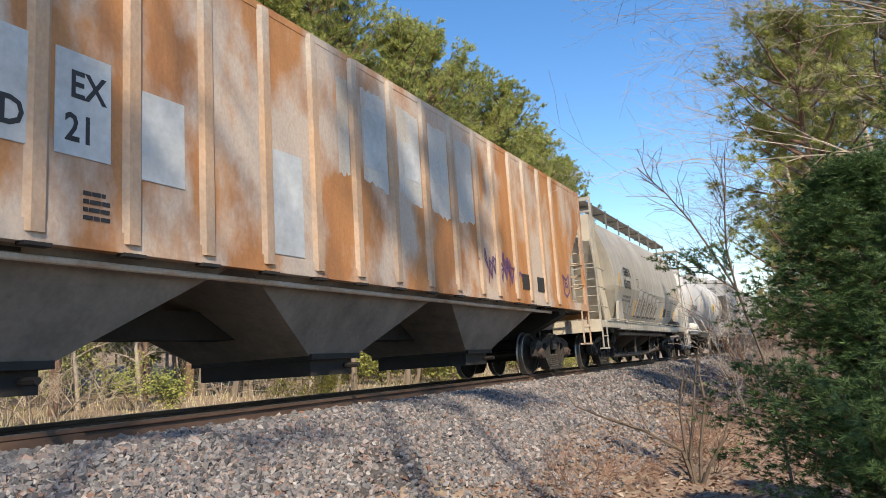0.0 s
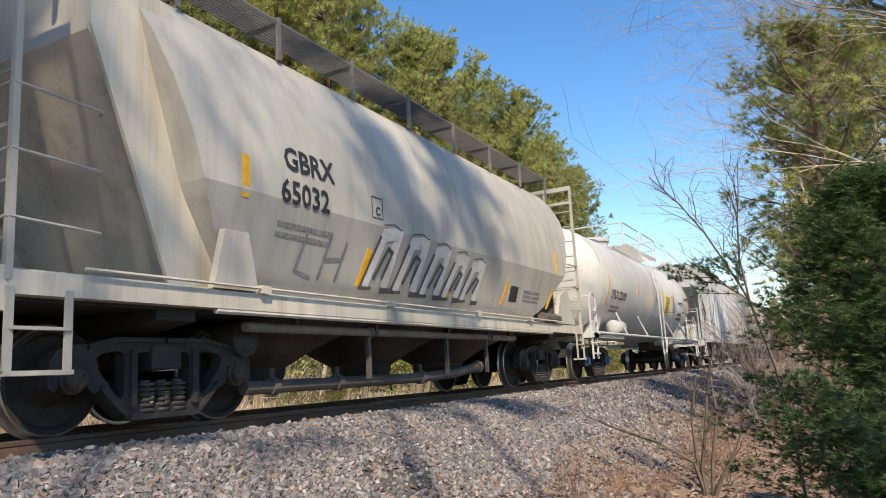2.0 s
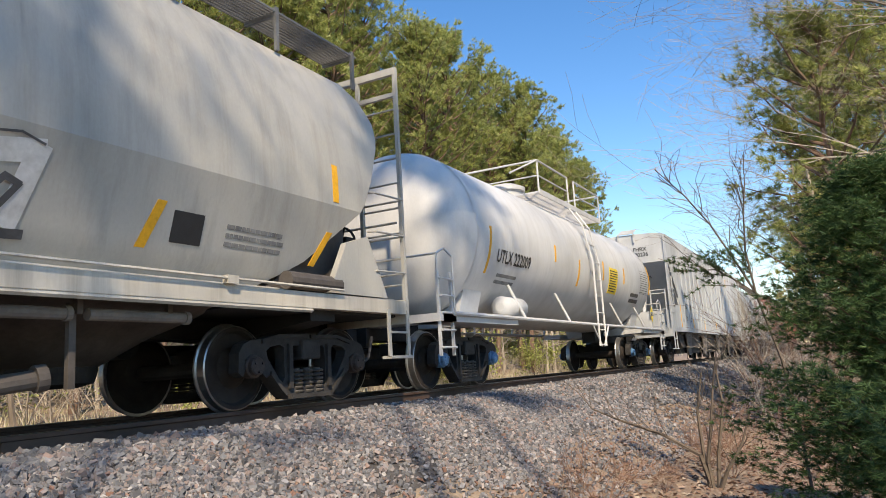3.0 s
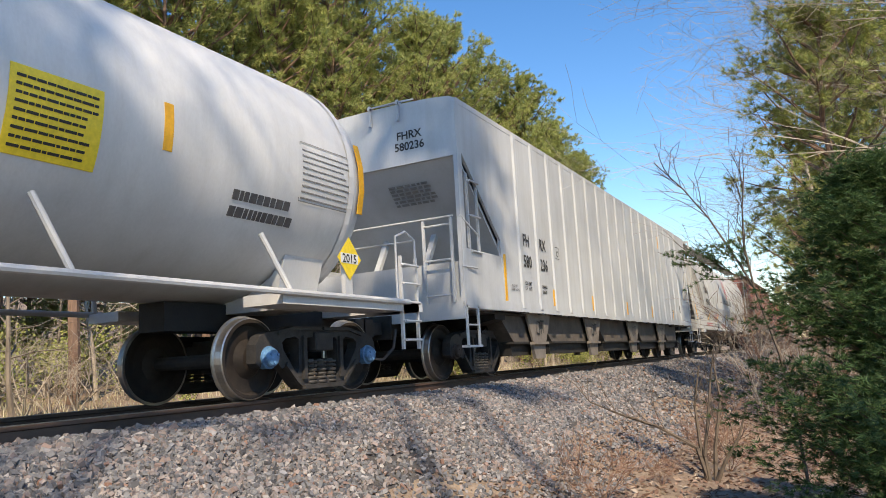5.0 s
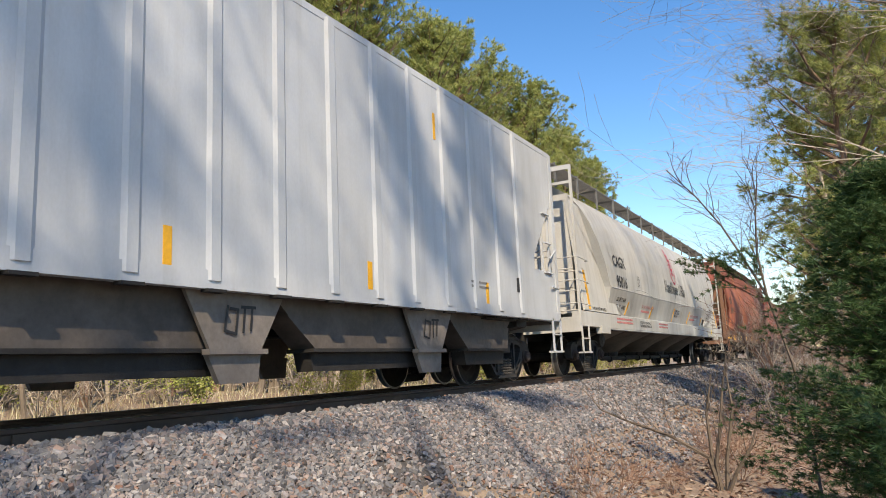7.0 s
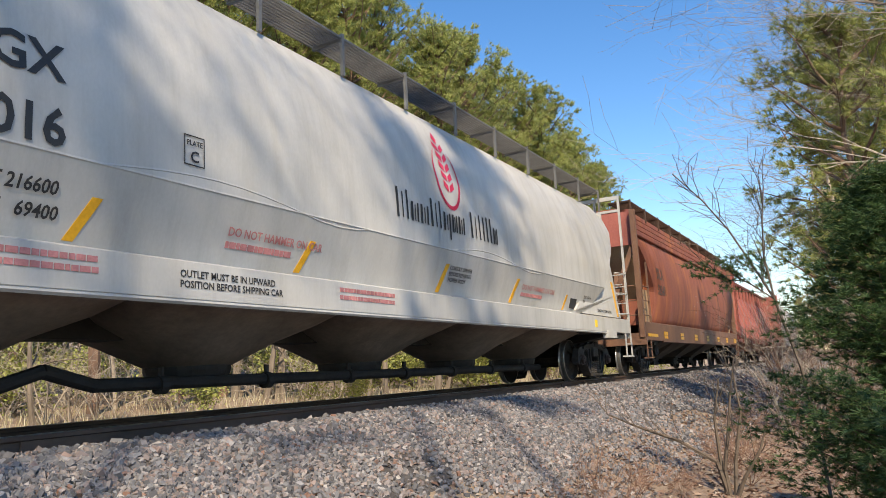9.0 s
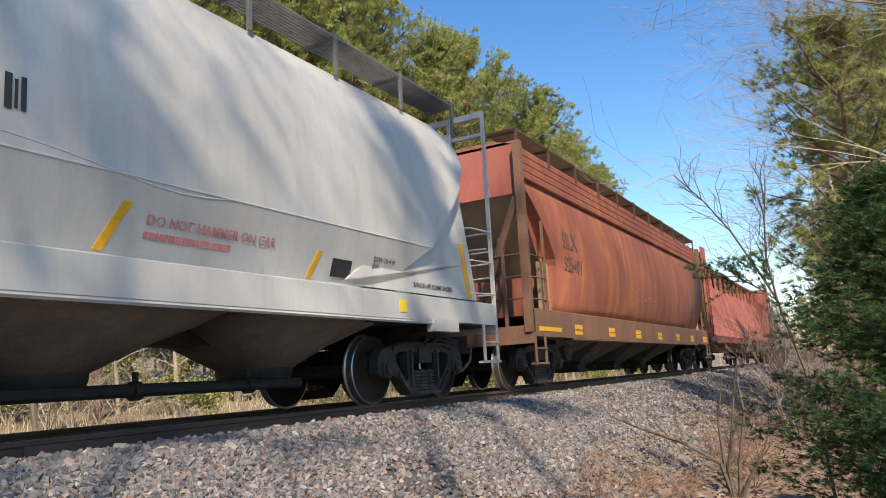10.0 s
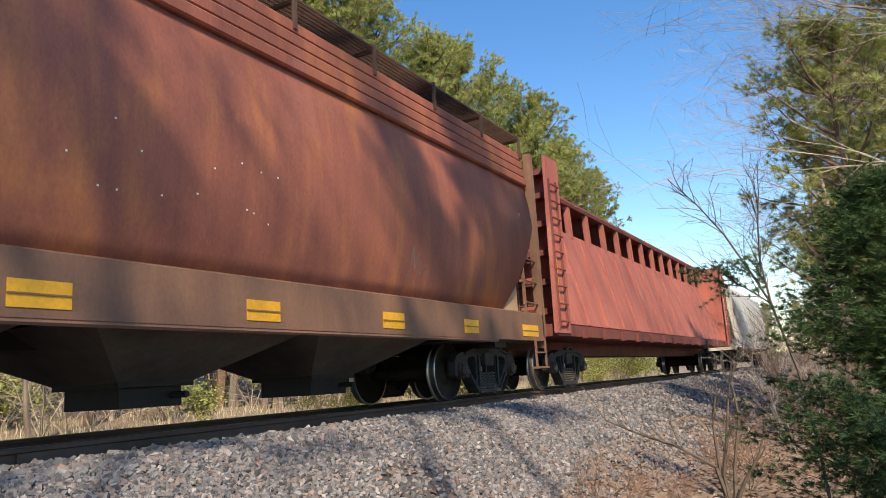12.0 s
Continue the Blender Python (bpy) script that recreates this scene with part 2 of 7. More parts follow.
def box(bm, x0, x1, y0, y1, z0, z1):
    vs = [bm.verts.new((x, y, z)) for x in (x0, x1) for y in (y0, y1) for z in (z0, z1)]
    for f in ((0, 1, 3, 2), (4, 6, 7, 5), (0, 4, 5, 1), (2, 3, 7, 6), (0, 2, 6, 4), (1, 5, 7, 3)):
        bm.faces.new([vs[i] for i in f])
    return bm


def prism(bm, pts, axis, a0, a1):
    """A polygon (two coordinates, the axis left out) drawn out along the axis."""
    def put(p, a):
        return bm.verts.new((a, *p) if axis == 0 else ((p[0], a, p[1]) if axis == 1 else (*p, a)))
    lo, hi = [put(p, a0) for p in pts], [put(p, a1) for p in pts]
    n = len(pts)
    bm.faces.new(lo)
    bm.faces.new(hi[::-1])
    for i in range(n):
        bm.faces.new((lo[i], lo[(i + 1) % n], hi[(i + 1) % n], hi[i]))
    return bm


def tube(bm, a, b, r0, r1=None, n=6, cap=True):
    a, b = Vector(a), Vector(b)
    r1 = r0 if r1 is None else r1
    d = (b - a).normalized()
    u = d.orthogonal().normalized()
    w = d.cross(u)
    rings = []
    for p, r in ((a, r0), (b, r1)):
        rings.append([bm.verts.new(p + (u * math.cos(2 * math.pi * i / n) + w * math.sin(2 * math.pi * i / n)) * r) for i in range(n)])
    for i in range(n):
        bm.faces.new((rings[0][i], rings[0][(i + 1) % n], rings[1][(i + 1) % n], rings[1][i]))
    if cap:
        bm.faces.new(rings[0][::-1])
        bm.faces.new(rings[1])
    return bm


def path_tube(bm, pts, r, n=6):
    for a, b in zip(pts, pts[1:]):
        tube(bm, a, b, r, n=n)
    return bm


def turned(bm, profile, axis_x=True, n=28, offset=(0, 0, 0), cap=True):
    """A turned body: profile of (along, radius) about the x axis (or z)."""
    rings = []
    for a, r in profile:
        ring = []
        for i in range(n):
            c, s = math.cos(2 * math.pi * i / n) * r, math.sin(2 * math.pi * i / n) * r
            p = (a, c, s) if axis_x else (c, s, a)
            ring.append(bm.verts.new((p[0] + offset[0], p[1] + offset[1], p[2] + offset[2])))
        rings.append(ring)
    for r0, r1 in zip(rings, rings[1:]):
        for i in range(n):
            bm.faces.new((r0[i], r0[(i + 1) % n], r1[(i + 1) % n], r1[i]))
    if cap:
        bm.faces.new(rings[0][::-1])
        bm.faces.new(rings[-1])
    return bm


def thing(name, label, category, group="", at=None):
    ob = new(name)
    ob.empty_display_size = 0.3
    tagged(ob, label, category, group)
    if at is not None:
        ob.matrix_basis = at
    return ob


def lettering(text, y, z, height, material, parent, width, name="lettering", stretch=1.0, label="", slant=0.0):
    """Letters on a car's side that read along +y; width(z) is the half width of the side there."""
    cu = bpy.data.curves.new("letters", "FONT")
    cu.body, cu.size, cu.resolution_u = text, height / 0.69, 2
    cu.offset = 0.006 * height / 0.2
    ob = bpy.data.objects.new("letters", cu)
    scene.collection.objects.link(ob)
    me = bpy.data.meshes.new_from_object(ob.evaluated_get(bpy.context.evaluated_depsgraph_get()))
    bpy.data.objects.remove(ob)
    bpy.data.curves.remove(cu)
    for v in me.vertices:
        yy, zz = y + (v.co.x + slant * v.co.y) * stretch, z + v.co.y
        v.co = (width(zz) + 0.012, yy, zz)
    me.name = name
    return share(name, me, material, parent, label)


def decal(bm, y0, y1, z0, z1, width, lean=0.0, lift=0.007, steps=3):
    """A thin strip that follows a car's side between two heights."""
    rows = []
    for i in range(steps + 1):
        z = z0 + (z1 - z0) * i / steps
        s = lean * i / steps
        x = width(z) + lift
        rows.append([bm.verts.new((x, y0 + s, z)), bm.verts.new((x, y1 + s, z)), bm.verts.new((x - lift - 0.004, y1 + s, z)), bm.verts.new((x - lift - 0.004, y0 + s, z))])
    for a, b in zip(rows, rows[1:]):
        for i in range(4):
            bm.faces.new((a[i], a[(i + 1) % 4], b[(i + 1) % 4], b[i]))
    bm.faces.new(rows[0][::-1])
    bm.faces.new(rows[-1])
    return bm


def stroke(bm, pts, w, width, lift=0.008):
    """A painted stroke through points (y, z) on a car's side."""
    for (ya, za), (yb, zb) in zip(pts, pts[1:]):
        d = Vector((yb - ya, zb - za))
        if d.length < 1e-5:
            continue
        d.normalize()
        n = Vector((-d.y, d.x)) * w / 2
        e = d * w * 0.35
        q = [(ya - e.x + n.x, za - e.y + n.y), (yb + e.x + n.x, zb + e.y + n.y), (yb + e.x - n.x, zb + e.y - n.y), (ya - e.x - n.x, za - e.y - n.y)]
        bm.faces.new([bm.verts.new((width(z) + lift, y, z)) for y, z in q])
        lift += 0.0004
    return bm


def bars(bm, y, z, w, h, rows, width, gap=0.5, seed=1):
    """Unreadable small writing: plain bars in rows."""
    rnd = random.Random(seed)
    lh = h / rows
    for r in range(rows):
        zz = z + h - (r + 1) * lh
        yy = y
        while yy < y + w * rnd.uniform(0.8, 1.0):
            l = min(rnd.uniform(0.03, 0.10) * max(1.0, lh * 9), y + w - yy)
            if l < 0.012:
                break
            decal(bm, yy, yy + l, zz + lh * 0.2, zz + lh * (0.2 + gap), width, steps=1)
            yy += l + max(0.012, lh * 0.16)
    return bm


# ---- rolling stock: trucks, couplers, ladders ----
WHEEL_R = 0.457
SPINNING = []


def mesh_of(bm, name, material, smooth=False):
    bmesh.ops.recalc_face_normals(bm, faces=bm.faces)
    me = bpy.data.meshes.new(name)
    bm.to_mesh(me)
    bm.free()
    me.materials.append(material)
    if smooth:
        for p in me.polygons:
            p.use_smooth = True
    return me


def truck_meshes(base=0.925):
    out = {}
    # side frame: top chord, two slanting tension members, two columns, spring seat
    def loop(pts):
        vs = [bm.verts.new((-0.07, y, z)) for y, z in pts]
        for i in range(len(vs)):
            bm.edges.new((vs[i - 1], vs[i]))

    def mirrored(pts):
        return pts + [(-y, z) for y, z in pts[::-1] if y != 0]
    bm = bmesh.new()
    loop(mirrored([(0.0, 0.81), (0.52, 0.81), (0.78, 0.75), (base + 0.04, 0.735), (base + 0.15, 0.69), (base + 0.21, 0.60), (base + 0.22, 0.40), (base + 0.15, 0.35), (base + 0.13, 0.40), (base + 0.12, 0.54), (base - 0.12, 0.54), (base - 0.14, 0.38), (base - 0.20, 0.33), (base - 0.27, 0.36), (0.50, 0.17), (0.40, 0.10), (0.28, 0.075), (0.0, 0.075)]))
    for k in (1, -1):
        loop([(k * y, z) for y, z in ((0.43, 0.66), (0.50, 0.69), (0.66, 0.665), (0.72, 0.62), (0.70, 0.54), (0.52, 0.31), (0.46, 0.27), (0.43, 0.32))])
    loop(mirrored([(0.27, 0.68), (0.30, 0.65), (0.31, 0.24), (0.28, 0.20)]))
    bmesh.ops.triangle_fill(bm, use_beauty=True, edges=list(bm.edges))
    made = bmesh.ops.extrude_face_region(bm, geom=list(bm.faces))["geom"]
    for v in made:
        if isinstance(v, bmesh.types.BMVert):
            v.co.x = 0.07
    # flanges: proud rims of the casting along the top and the tension members
    for k in (1, -1):
        prism(bm, [(k * 0.02, 0.765), (k * 0.54, 0.765), (k * 0.80, 0.70), (k * 0.80, 0.745), (k * 0.53, 0.805), (k * 0.02, 0.805)], 0, -0.10, 0.10)
        prism(bm, [(k * 0.68, 0.36), (k * 0.50, 0.18), (k * 0.42, 0.115), (k * 0.42, 0.16), (k * 0.48, 0.22), (k * 0.66, 0.40)], 0, -0.10, 0.10)
        box(bm, -0.105, 0.105, min(k * 0.32, k * 0.38), max(k * 0.32, k * 0.38), 0.20, 0.70)
    box(bm, -0.12, 0.12, -0.38, 0.38, 0.085, 0.135)
    out["frame"] = mesh_of(bm, "side_frame", M_TRUCK)
    # one coil of the spring nest
    bm = bmesh.new()
    prof = [(0.0, 0.05)]
    for i in range(6):
        z = 0.006 + i * 0.046
        prof += [(z, 0.050), (z + 0.006, 0.084), (z + 0.022, 0.090), (z + 0.034, 0.080), (z + 0.038, 0.050)]
    turned(bm, prof + [(0.29, 0.05)], axis_x=False, n=14)
    out["spring"] = mesh_of(bm, "spring", M_SPRING)
    # wheelset: axle and two wheels with flange, tread and dished plate
    bm = bmesh.new()
    tube(bm, (-1.0, 0, 0), (1.0, 0, 0), 0.085, n=14)
    plates, treads = bm, bm
    for s in (-1, 1):
        turned(plates, [(s * 0.64, 0.11), (s * 0.66, 0.14), (s * 0.70, 0.20), (s * 0.705, 0.33), (s * 0.69, 0.40), (s * 0.685, 0.448), (s * 0.822, 0.442), (s * 0.826, 0.40), (s * 0.775, 0.37), (s * 0.765, 0.22), (s * 0.84, 0.15), (s * 0.85, 0.11)], n=40)
        turned(treads, [(s * 0.690, 0.44), (s * 0.690, 0.478), (s * 0.700, 0.485), (s * 0.715, 0.480), (s * 0.725, 0.459), (s * 0.815, 0.454), (s * 0.824, 0.44)], n=40, cap=False)
        treads.faces.ensure_lookup_table()
        for f in treads.faces[-240:]:
            f.material_index = 1
    out["wheels"] = mesh_of(plates, "axle_and_wheels", M_WHEEL)
    out["wheels"].materials.append(M_TREAD)
    bm = bmesh.new()
    turned(bm, [(-0.04, 0.125), (0.05, 0.125), (0.06, 0.105), (0.10, 0.10), (0.115, 0.085), (0.12, 0.04)], n=18)
    for k in range(3):
        a = k * 2.094 + 0.5
        tube(bm, (0.10, 0.06 * math.cos(a), 0.06 * math.sin(a)), (0.135, 0.06 * math.cos(a), 0.06 * math.sin(a)), 0.016, n=6)
    out["cap"] = mesh_of(bm, "bearing_cap", M_CAP)
    bm = bmesh.new()
    box(bm, -1.12, 1.12, -0.17, 0.17, 0.52, 0.74)
    box(bm, -0.55, 0.55, -0.24, 0.24, 0.58, 0.80)
    bmesh.ops.bevel(bm, geom=[e for e in bm.edges], offset=0.015, segments=1, affect="EDGES")
    out["bolster"] = mesh_of(bm, "truck", M_TRUCK)
    bm = bmesh.new()
    box(bm, -0.80, 0.80, -0.05, 0.05, 0.32, 0.44)
    out["beam"] = mesh_of(bm, "brake_beam", M_TRUCK)
    return out


TRUCK = truck_meshes()
CAP_BLUE = TRUCK["cap"].copy()
CAP_BLUE.materials.clear()
CAP_BLUE.materials.append(M_BLUECAP)


def truck(car, y0, y1, cap=None):
    """A four-wheel truck whose axles stand at y0 and y1 along the car."""
    yc = (y0 + y1) / 2
    half = (y1 - y0) / 2
    tr = share("truck", TRUCK["bolster"], None, car, "dark cast-iron freight truck", m=pose(0, yc, 0))
    for s in (-1, 1):
        share("side_frame", TRUCK["frame"], None, tr, m=pose(s * 1.0, 0, 0))
        for k in (-1, 0, 1):
            share("spring", TRUCK["spring"], None, tr, m=pose(s * 1.02, k * 0.185, 0.135, 0, 0, 30 * k))
        for e in (-1, 1):
            share("bearing_cap", cap or TRUCK["cap"], None, tr, m=pose(s * 1.04, e * half, WHEEL_R, 0, 0, 0 if s > 0 else 180))
    for e in (-1, 1):
        share("brake_beam", TRUCK["beam"], None, tr, m=pose(0, e * 0.40, 0))
        ws = share("wheelset", TRUCK["wheels"], None, tr, "rusty steel wheelset with bright treads", m=pose(0, e * half, WHEEL_R))
        SPINNING.append((ws, e * half))
    return tr


def coupler(car, y, s):
    """Coupler and hose at a car's end; s is the way out."""
    bm = bmesh.new()
    box(bm, -0.11, 0.11, y, y + s * 0.42, 0.78, 0.98)
    box(bm, -0.20, 0.16, y + s * 0.36, y + s * 0.62, 0.74, 1.02)
    box(bm, -0.28, 0.28, y - s * 0.05, y + s * 0.05, 0.70, 1.08)
    part("coupler", bm, M_FRAME, car)
    bm = bmesh.new()
    path_tube(bm, [(0.35, y, 0.85), (0.38, y + s * 0.15, 0.55), (0.30, y + s * 0.35, 0.38), (0.15, y + s * 0.52, 0.42)], 0.025)
    part("air_hose", bm, M_BLACK, car)


def ladder(car, x, y, z0, z1, w, along, material, rungs=6, r=0.018):
    """A ladder standing at (x, y); along 'y' lies on the side, 'x' on the end."""
    bm = bmesh.new()
    dx, dy = (0, w) if along == "y" else (w, 0)
    for k in (0, 1):
        px, py = x + dx * k, y + dy * k
        box(bm, px - 0.020, px + 0.020, py - 0.020, py + 0.020, z0, z1)
    ld = part("ladder", bm, material, car)
    me = None
    for i in range(rungs):
        z = z0 + 0.12 + (z1 - z0 - 0.24) * i / max(1, rungs - 1)
        if me is None:
            b2 = bmesh.new()
            off = 0.05
            if along == "y":
                path_tube(b2, [(x, y, 0), (x + off, y, 0), (x + off, y + dy, 0), (x, y + dy, 0)], r)
            else:
                path_tube(b2, [(x, y, 0), (x + dx, y, 0)], r)
            me = mesh_of(b2, "rung", material)
        share("rung", me, None, ld, m=pose(0, 0, z))
    return ld


def step(car, x, y0, y1, z0, z1, material):
    bm = bmesh.new()
    for y in (y0, y1):
        box(bm, x - 0.012, x + 0.012, y - 0.03, y + 0.03, z0, z1)
    box(bm, x - 0.10, x + 0.04, y0 - 0.03, y1 + 0.03, z0 - 0.02, z0 + 0.015)
    box(bm, x - 0.03, x + 0.03, y0, y1, z0 + (z1 - z0) * 0.5, z0 + (z1 - z0) * 0.5 + 0.025)
    return part("step", bm, material, car)


def handrail(car, pts, material, r=0.016):
    bm = bmesh.new()
    path_tube(bm, pts, r)
    return part("handrail", bm, material, car)


def running_board(car, y0, y1, z, x0, x1, material, posts=7, roof_z=4.4, gap=0.034):
    """Open grating along the roof edge, on short posts."""
    for s in (1, -1):
        bm = bmesh.new()
        xa, xb = sorted((s * x0, s * x1))
        y = y0
        while y < y1:
            box(bm, xa, xb, y, y + 0.009, z, z + 0.022)
            y += gap
        for x in np.linspace(xa, xb, 10):
            box(bm, x - 0.005, x + 0.005, y0, y1, z - 0.002, z + 0.024)
        rb = part("running_board", bm, material, car)
        me = mesh_of(box(bmesh.new(), xa + 0.01, xb - 0.01, -0.02, 0.02, -0.05, -0.003), "bracket", material)
        for i in range(posts):
            share("bracket", me, None, rb, m=pose(0, y0 + 0.1 + (y1 - y0 - 0.2) * i / (posts - 1), z))
        tb = bmesh.new()
        x = s * x1
        for i in range(posts):
            yy = y0 + 0.1 + (y1 - y0 - 0.2) * i / (posts - 1)
            box(tb, x - 0.02, x + 0.02, yy - 0.025, yy + 0.025, roof_z - 0.15, z + 0.06)
        part_each("edge_post", tb, material, rb)


def hatches(car, ys, z, material, w=0.45):
    bm = bmesh.new()
    turned(bm, [(0, w), (0.12, w), (0.13, w * 1.06), (0.19, w * 1.0), (0.22, w * 0.6), (0.23, 0.1)], axis_x=False, n=20)
    me = mesh_of(bm, "roof_hatch", material)
    for y in ys:
        share("roof_hatch", me, None, car, m=pose(0, y, z))


def bay(car, ya, yb, z_top, z_gate, x_top, x_gate, gate_len, material, low_material, drop=0.22):
    """A discharge hopper: four slopes down to an outlet gate."""
    ym = (ya + yb) / 2
    bm = bmesh.new()
    top = [bm.verts.new(p) for p in ((-x_top, ya, z_top), (x_top, ya, z_top), (x_top, yb, z_top), (-x_top, yb, z_top))]
    g = gate_len / 2
    bot = [bm.verts.new(p) for p in ((-x_gate, ym - g, z_gate), (x_gate, ym - g, z_gate), (x_gate, ym + g, z_gate), (-x_gate, ym + g, z_gate))]
    for i in range(4):
        bm.faces.new((top[i], top[(i + 1) % 4], bot[(i + 1) % 4], bot[i]))
    bm.faces.new(bot)
    bm.faces.new(top[::-1])
    h = part("hopper_bay", bm, material, car)
    bm = bmesh.new()
    box(bm, -x_gate - 0.06, x_gate + 0.06, ym - g - 0.05, ym + g + 0.05, z_gate - 0.02, z_gate + 0.05)
    box(bm, -x_gate + 0.03, x_gate - 0.03, ym - g + 0.03, ym + g - 0.03, z_gate - drop, z_gate)
    tube(bm, (-x_gate - 0.15, ym + g * 0.6, z_gate - drop * 0.5), (x_gate + 0.2, ym + g * 0.6, z_gate - drop * 0.5), 0.035)
    part("outlet_gate", bm, low_material, h)
    return h


def stripes(car, items, width, material=None):
    for y0, y1, z0, z1, lean in items:
        part("reflector", decal(bmesh.new(), y0, y1, z0, z1, width, lean), material or M_YELLOW, car)


def brake_wheel(car, x, y, z, material):
    bm = bmesh.new()
    n = 18
    pts = [(x + 0.25 * math.cos(2 * math.pi * i / n), y, z + 0.25 * math.sin(2 * math.pi * i / n)) for i in range(n + 1)]
    path_tube(bm, pts, 0.018)
    for k in range(5):
        a = 2 * math.pi * k / 5
        tube(bm, (x, y, z), (x + 0.25 * math.cos(a), y, z + 0.25 * math.sin(a)), 0.014)
    box(bm, x - 0.08, x + 0.08, y + 0.02, y + 0.2, z - 0.2, z + 0.12)
    return part("brake_wheel", bm, material, car)


def underframe(car, L, material=None, shear=1.10):
    bm = bmesh.new()
    box(bm, -0.2, 0.2, 0.05, L - 0.05, 0.80, 1.12)
    part("centre_sill", bm, material or M_FRAME, car)
    for a, s in ((0.0, 1), (L, -1)):
        # dark plate over the truck, added to keep light from above off it
        bm = bmesh.new()
        ya, yb = sorted((a + s * 0.12, a + s * 3.1))
        box(bm, -1.46, 1.46, ya, yb, shear - 0.03, shear)
        part("shading_shear_plate", bm, M_FRAME, car)
        bm = bmesh.new()
        y = a + s * 1.65
        prism(bm, [(-1.45, shear - 0.03), (1.45, shear - 0.03), (1.45, shear - 0.12), (0.45, 0.80), (-0.45, 0.80), (-1.45, shear - 0.12)], 1, y - 0.22, y + 0.22)
        part("body_bolster", bm, M_FRAME, car)
        bm = bmesh.new()
        turned(bm, [(-0.45, 0.10), (-0.40, 0.19), (0.40, 0.19), (0.45, 0.10)], n=16, offset=(0.75 * s, a + s * 2.85, shear - 0.24))
        part("air_reservoir", bm, M_TRUCK, car)


# ---- ribbed covered hopper ----
def ribbed_hopper(car, L, z_sill, z_eave, lead, trail, mat, rib_mat, end_mat, ribs, bays, bay_mat, gate_mat, x=1.6, gate_len=0.95, rib_out=0.040):
    """lead, trail: (top z of the cut, low z of the cut, depth of the cut) of the side sheets' ends."""
    zt, zl, d = lead
    zt2, zl2, d2 = trail
    out = [(0.10, z_eave), (0.10, zt), (d, zl), (d + 0.12, z_sill), (L - d2 - 0.12, z_sill), (L - d2, zl2), (L - 0.10, zt2), (L - 0.10, z_eave)]
    for s in (1, -1):
        sp = part("side_sheet", prism(bmesh.new(), out, 0, s * (x - 0.05), s * x), mat, car)
        bm = bmesh.new()
        box(bm, s * (x - 0.04), s * (x + 0.006), 0.1, L - 0.1, z_eave - 0.07, z_eave + 0.02)
        part("top_chord", bm, mat, sp)
        bm = bmesh.new()
        box(bm, s * (x - 0.10), s * (x + 0.012), 0.05, L - 0.05, z_sill - 0.07, z_sill + 0.10)
        part("side_sill", bm, mat, sp)
        me = mesh_of(prism(bmesh.new(), [(s * x, -0.10), (s * (x + rib_out), -0.055), (s * (x + rib_out), 0.055), (s * x, 0.10)], 2, z_sill + 0.004, z_eave - 0.02), "rib", rib_mat)
        for y in ribs:
            share("rib", me, None, sp, m=pose(0, y, 0))
        foot = mesh_of(box(bmesh.new(), s * (x - 0.05), s * (x + 0.05), -0.11, 0.11, z_sill - 0.10, z_sill - 0.071), "rib_foot", M_FRAME)
        for y in ribs:
            share("rib_foot", foot, None, sp, m=pose(0, y, 0))
    # arched roof
    prof = [(-x, z_eave)] + [(x * math.sin(a), z_eave + 0.13 * math.cos(a) ** 0.7) for a in (-1.2, -0.8, -0.4, 0, 0.4, 0.8, 1.2)] + [(x, z_eave)]
    part("roof", prism(bmesh.new(), prof + [(x, z_eave - 0.03), (-x, z_eave - 0.03)], 1, 0.08, L - 0.08), mat, car)
    for y, s, zc, zz, dd in ((0.08, 1, zt, zl, d), (L - 0.08, -1, zt2, zl2, d2)):
        bm = bmesh.new()
        prism(bm, [(-x + 0.05, zc - 0.15), (x - 0.05, zc - 0.15), (x - 0.05, z_eave - 0.03)] + [(x * math.sin(a), z_eave + 0.12 * math.cos(a) ** 0.7) for a in (1.2, 0.8, 0.4, 0, -0.4, -0.8, -1.2)] + [(-x + 0.05, z_eave - 0.03)], 1, y - s * 0.003, y + s * 0.05)
        part("end_wall", bm, mat, car)
        bm = bmesh.new()
        prism(bm, [(y + s * 0.05, zc - 0.15), (y + s * 0.10, zc - 0.15), (y + s * (dd + 0.75), z_sill + 0.25), (y + s * (dd + 0.65), z_sill + 0.25)], 0, -x + 0.05, x - 0.05)
        part("slope_sheet", bm, end_mat, car)
        bm = bmesh.new()
        for k in (-1, 1):
            box(bm, k * (x - 0.06), k * (x + 0.01), min(y - s * 0.05, y + s * 0.10), max(y - s * 0.05, y + s * 0.10), z_sill - 0.05, z_eave)
        part_each("corner_post", bm, mat, car)
        bm = bmesh.new()
        box(bm, -x, x, min(y - s * 0.06, y + s * 1.3), max(y - s * 0.06, y + s * 1.3), z_sill - 0.08, z_sill - 0.01)
        box(bm, -x, x, min(y - s * 0.08, y - s * 0.02), max(y - s * 0.08, y - s * 0.02), z_sill - 0.24, z_sill + 0.03)
        part("end_platform", bm, mat, car)
        bm = bmesh.new()
        for k in (-0.5, 0.5):
            prism(bm, [(y + s * 0.25, z_sill), (y + s * 0.33, z_sill), (y + s * 1.15, zz + 0.15), (y + s * 1.08, zz + 0.2)], 0, k - 0.05, k + 0.05)
        part_each("end_brace", bm, end_mat, car)
    for (ya, yb) in bays:
        bay(car, ya, yb, z_sill + 0.02, 0.52, x - 0.08, 0.95, gate_len, bay_mat, gate_mat)
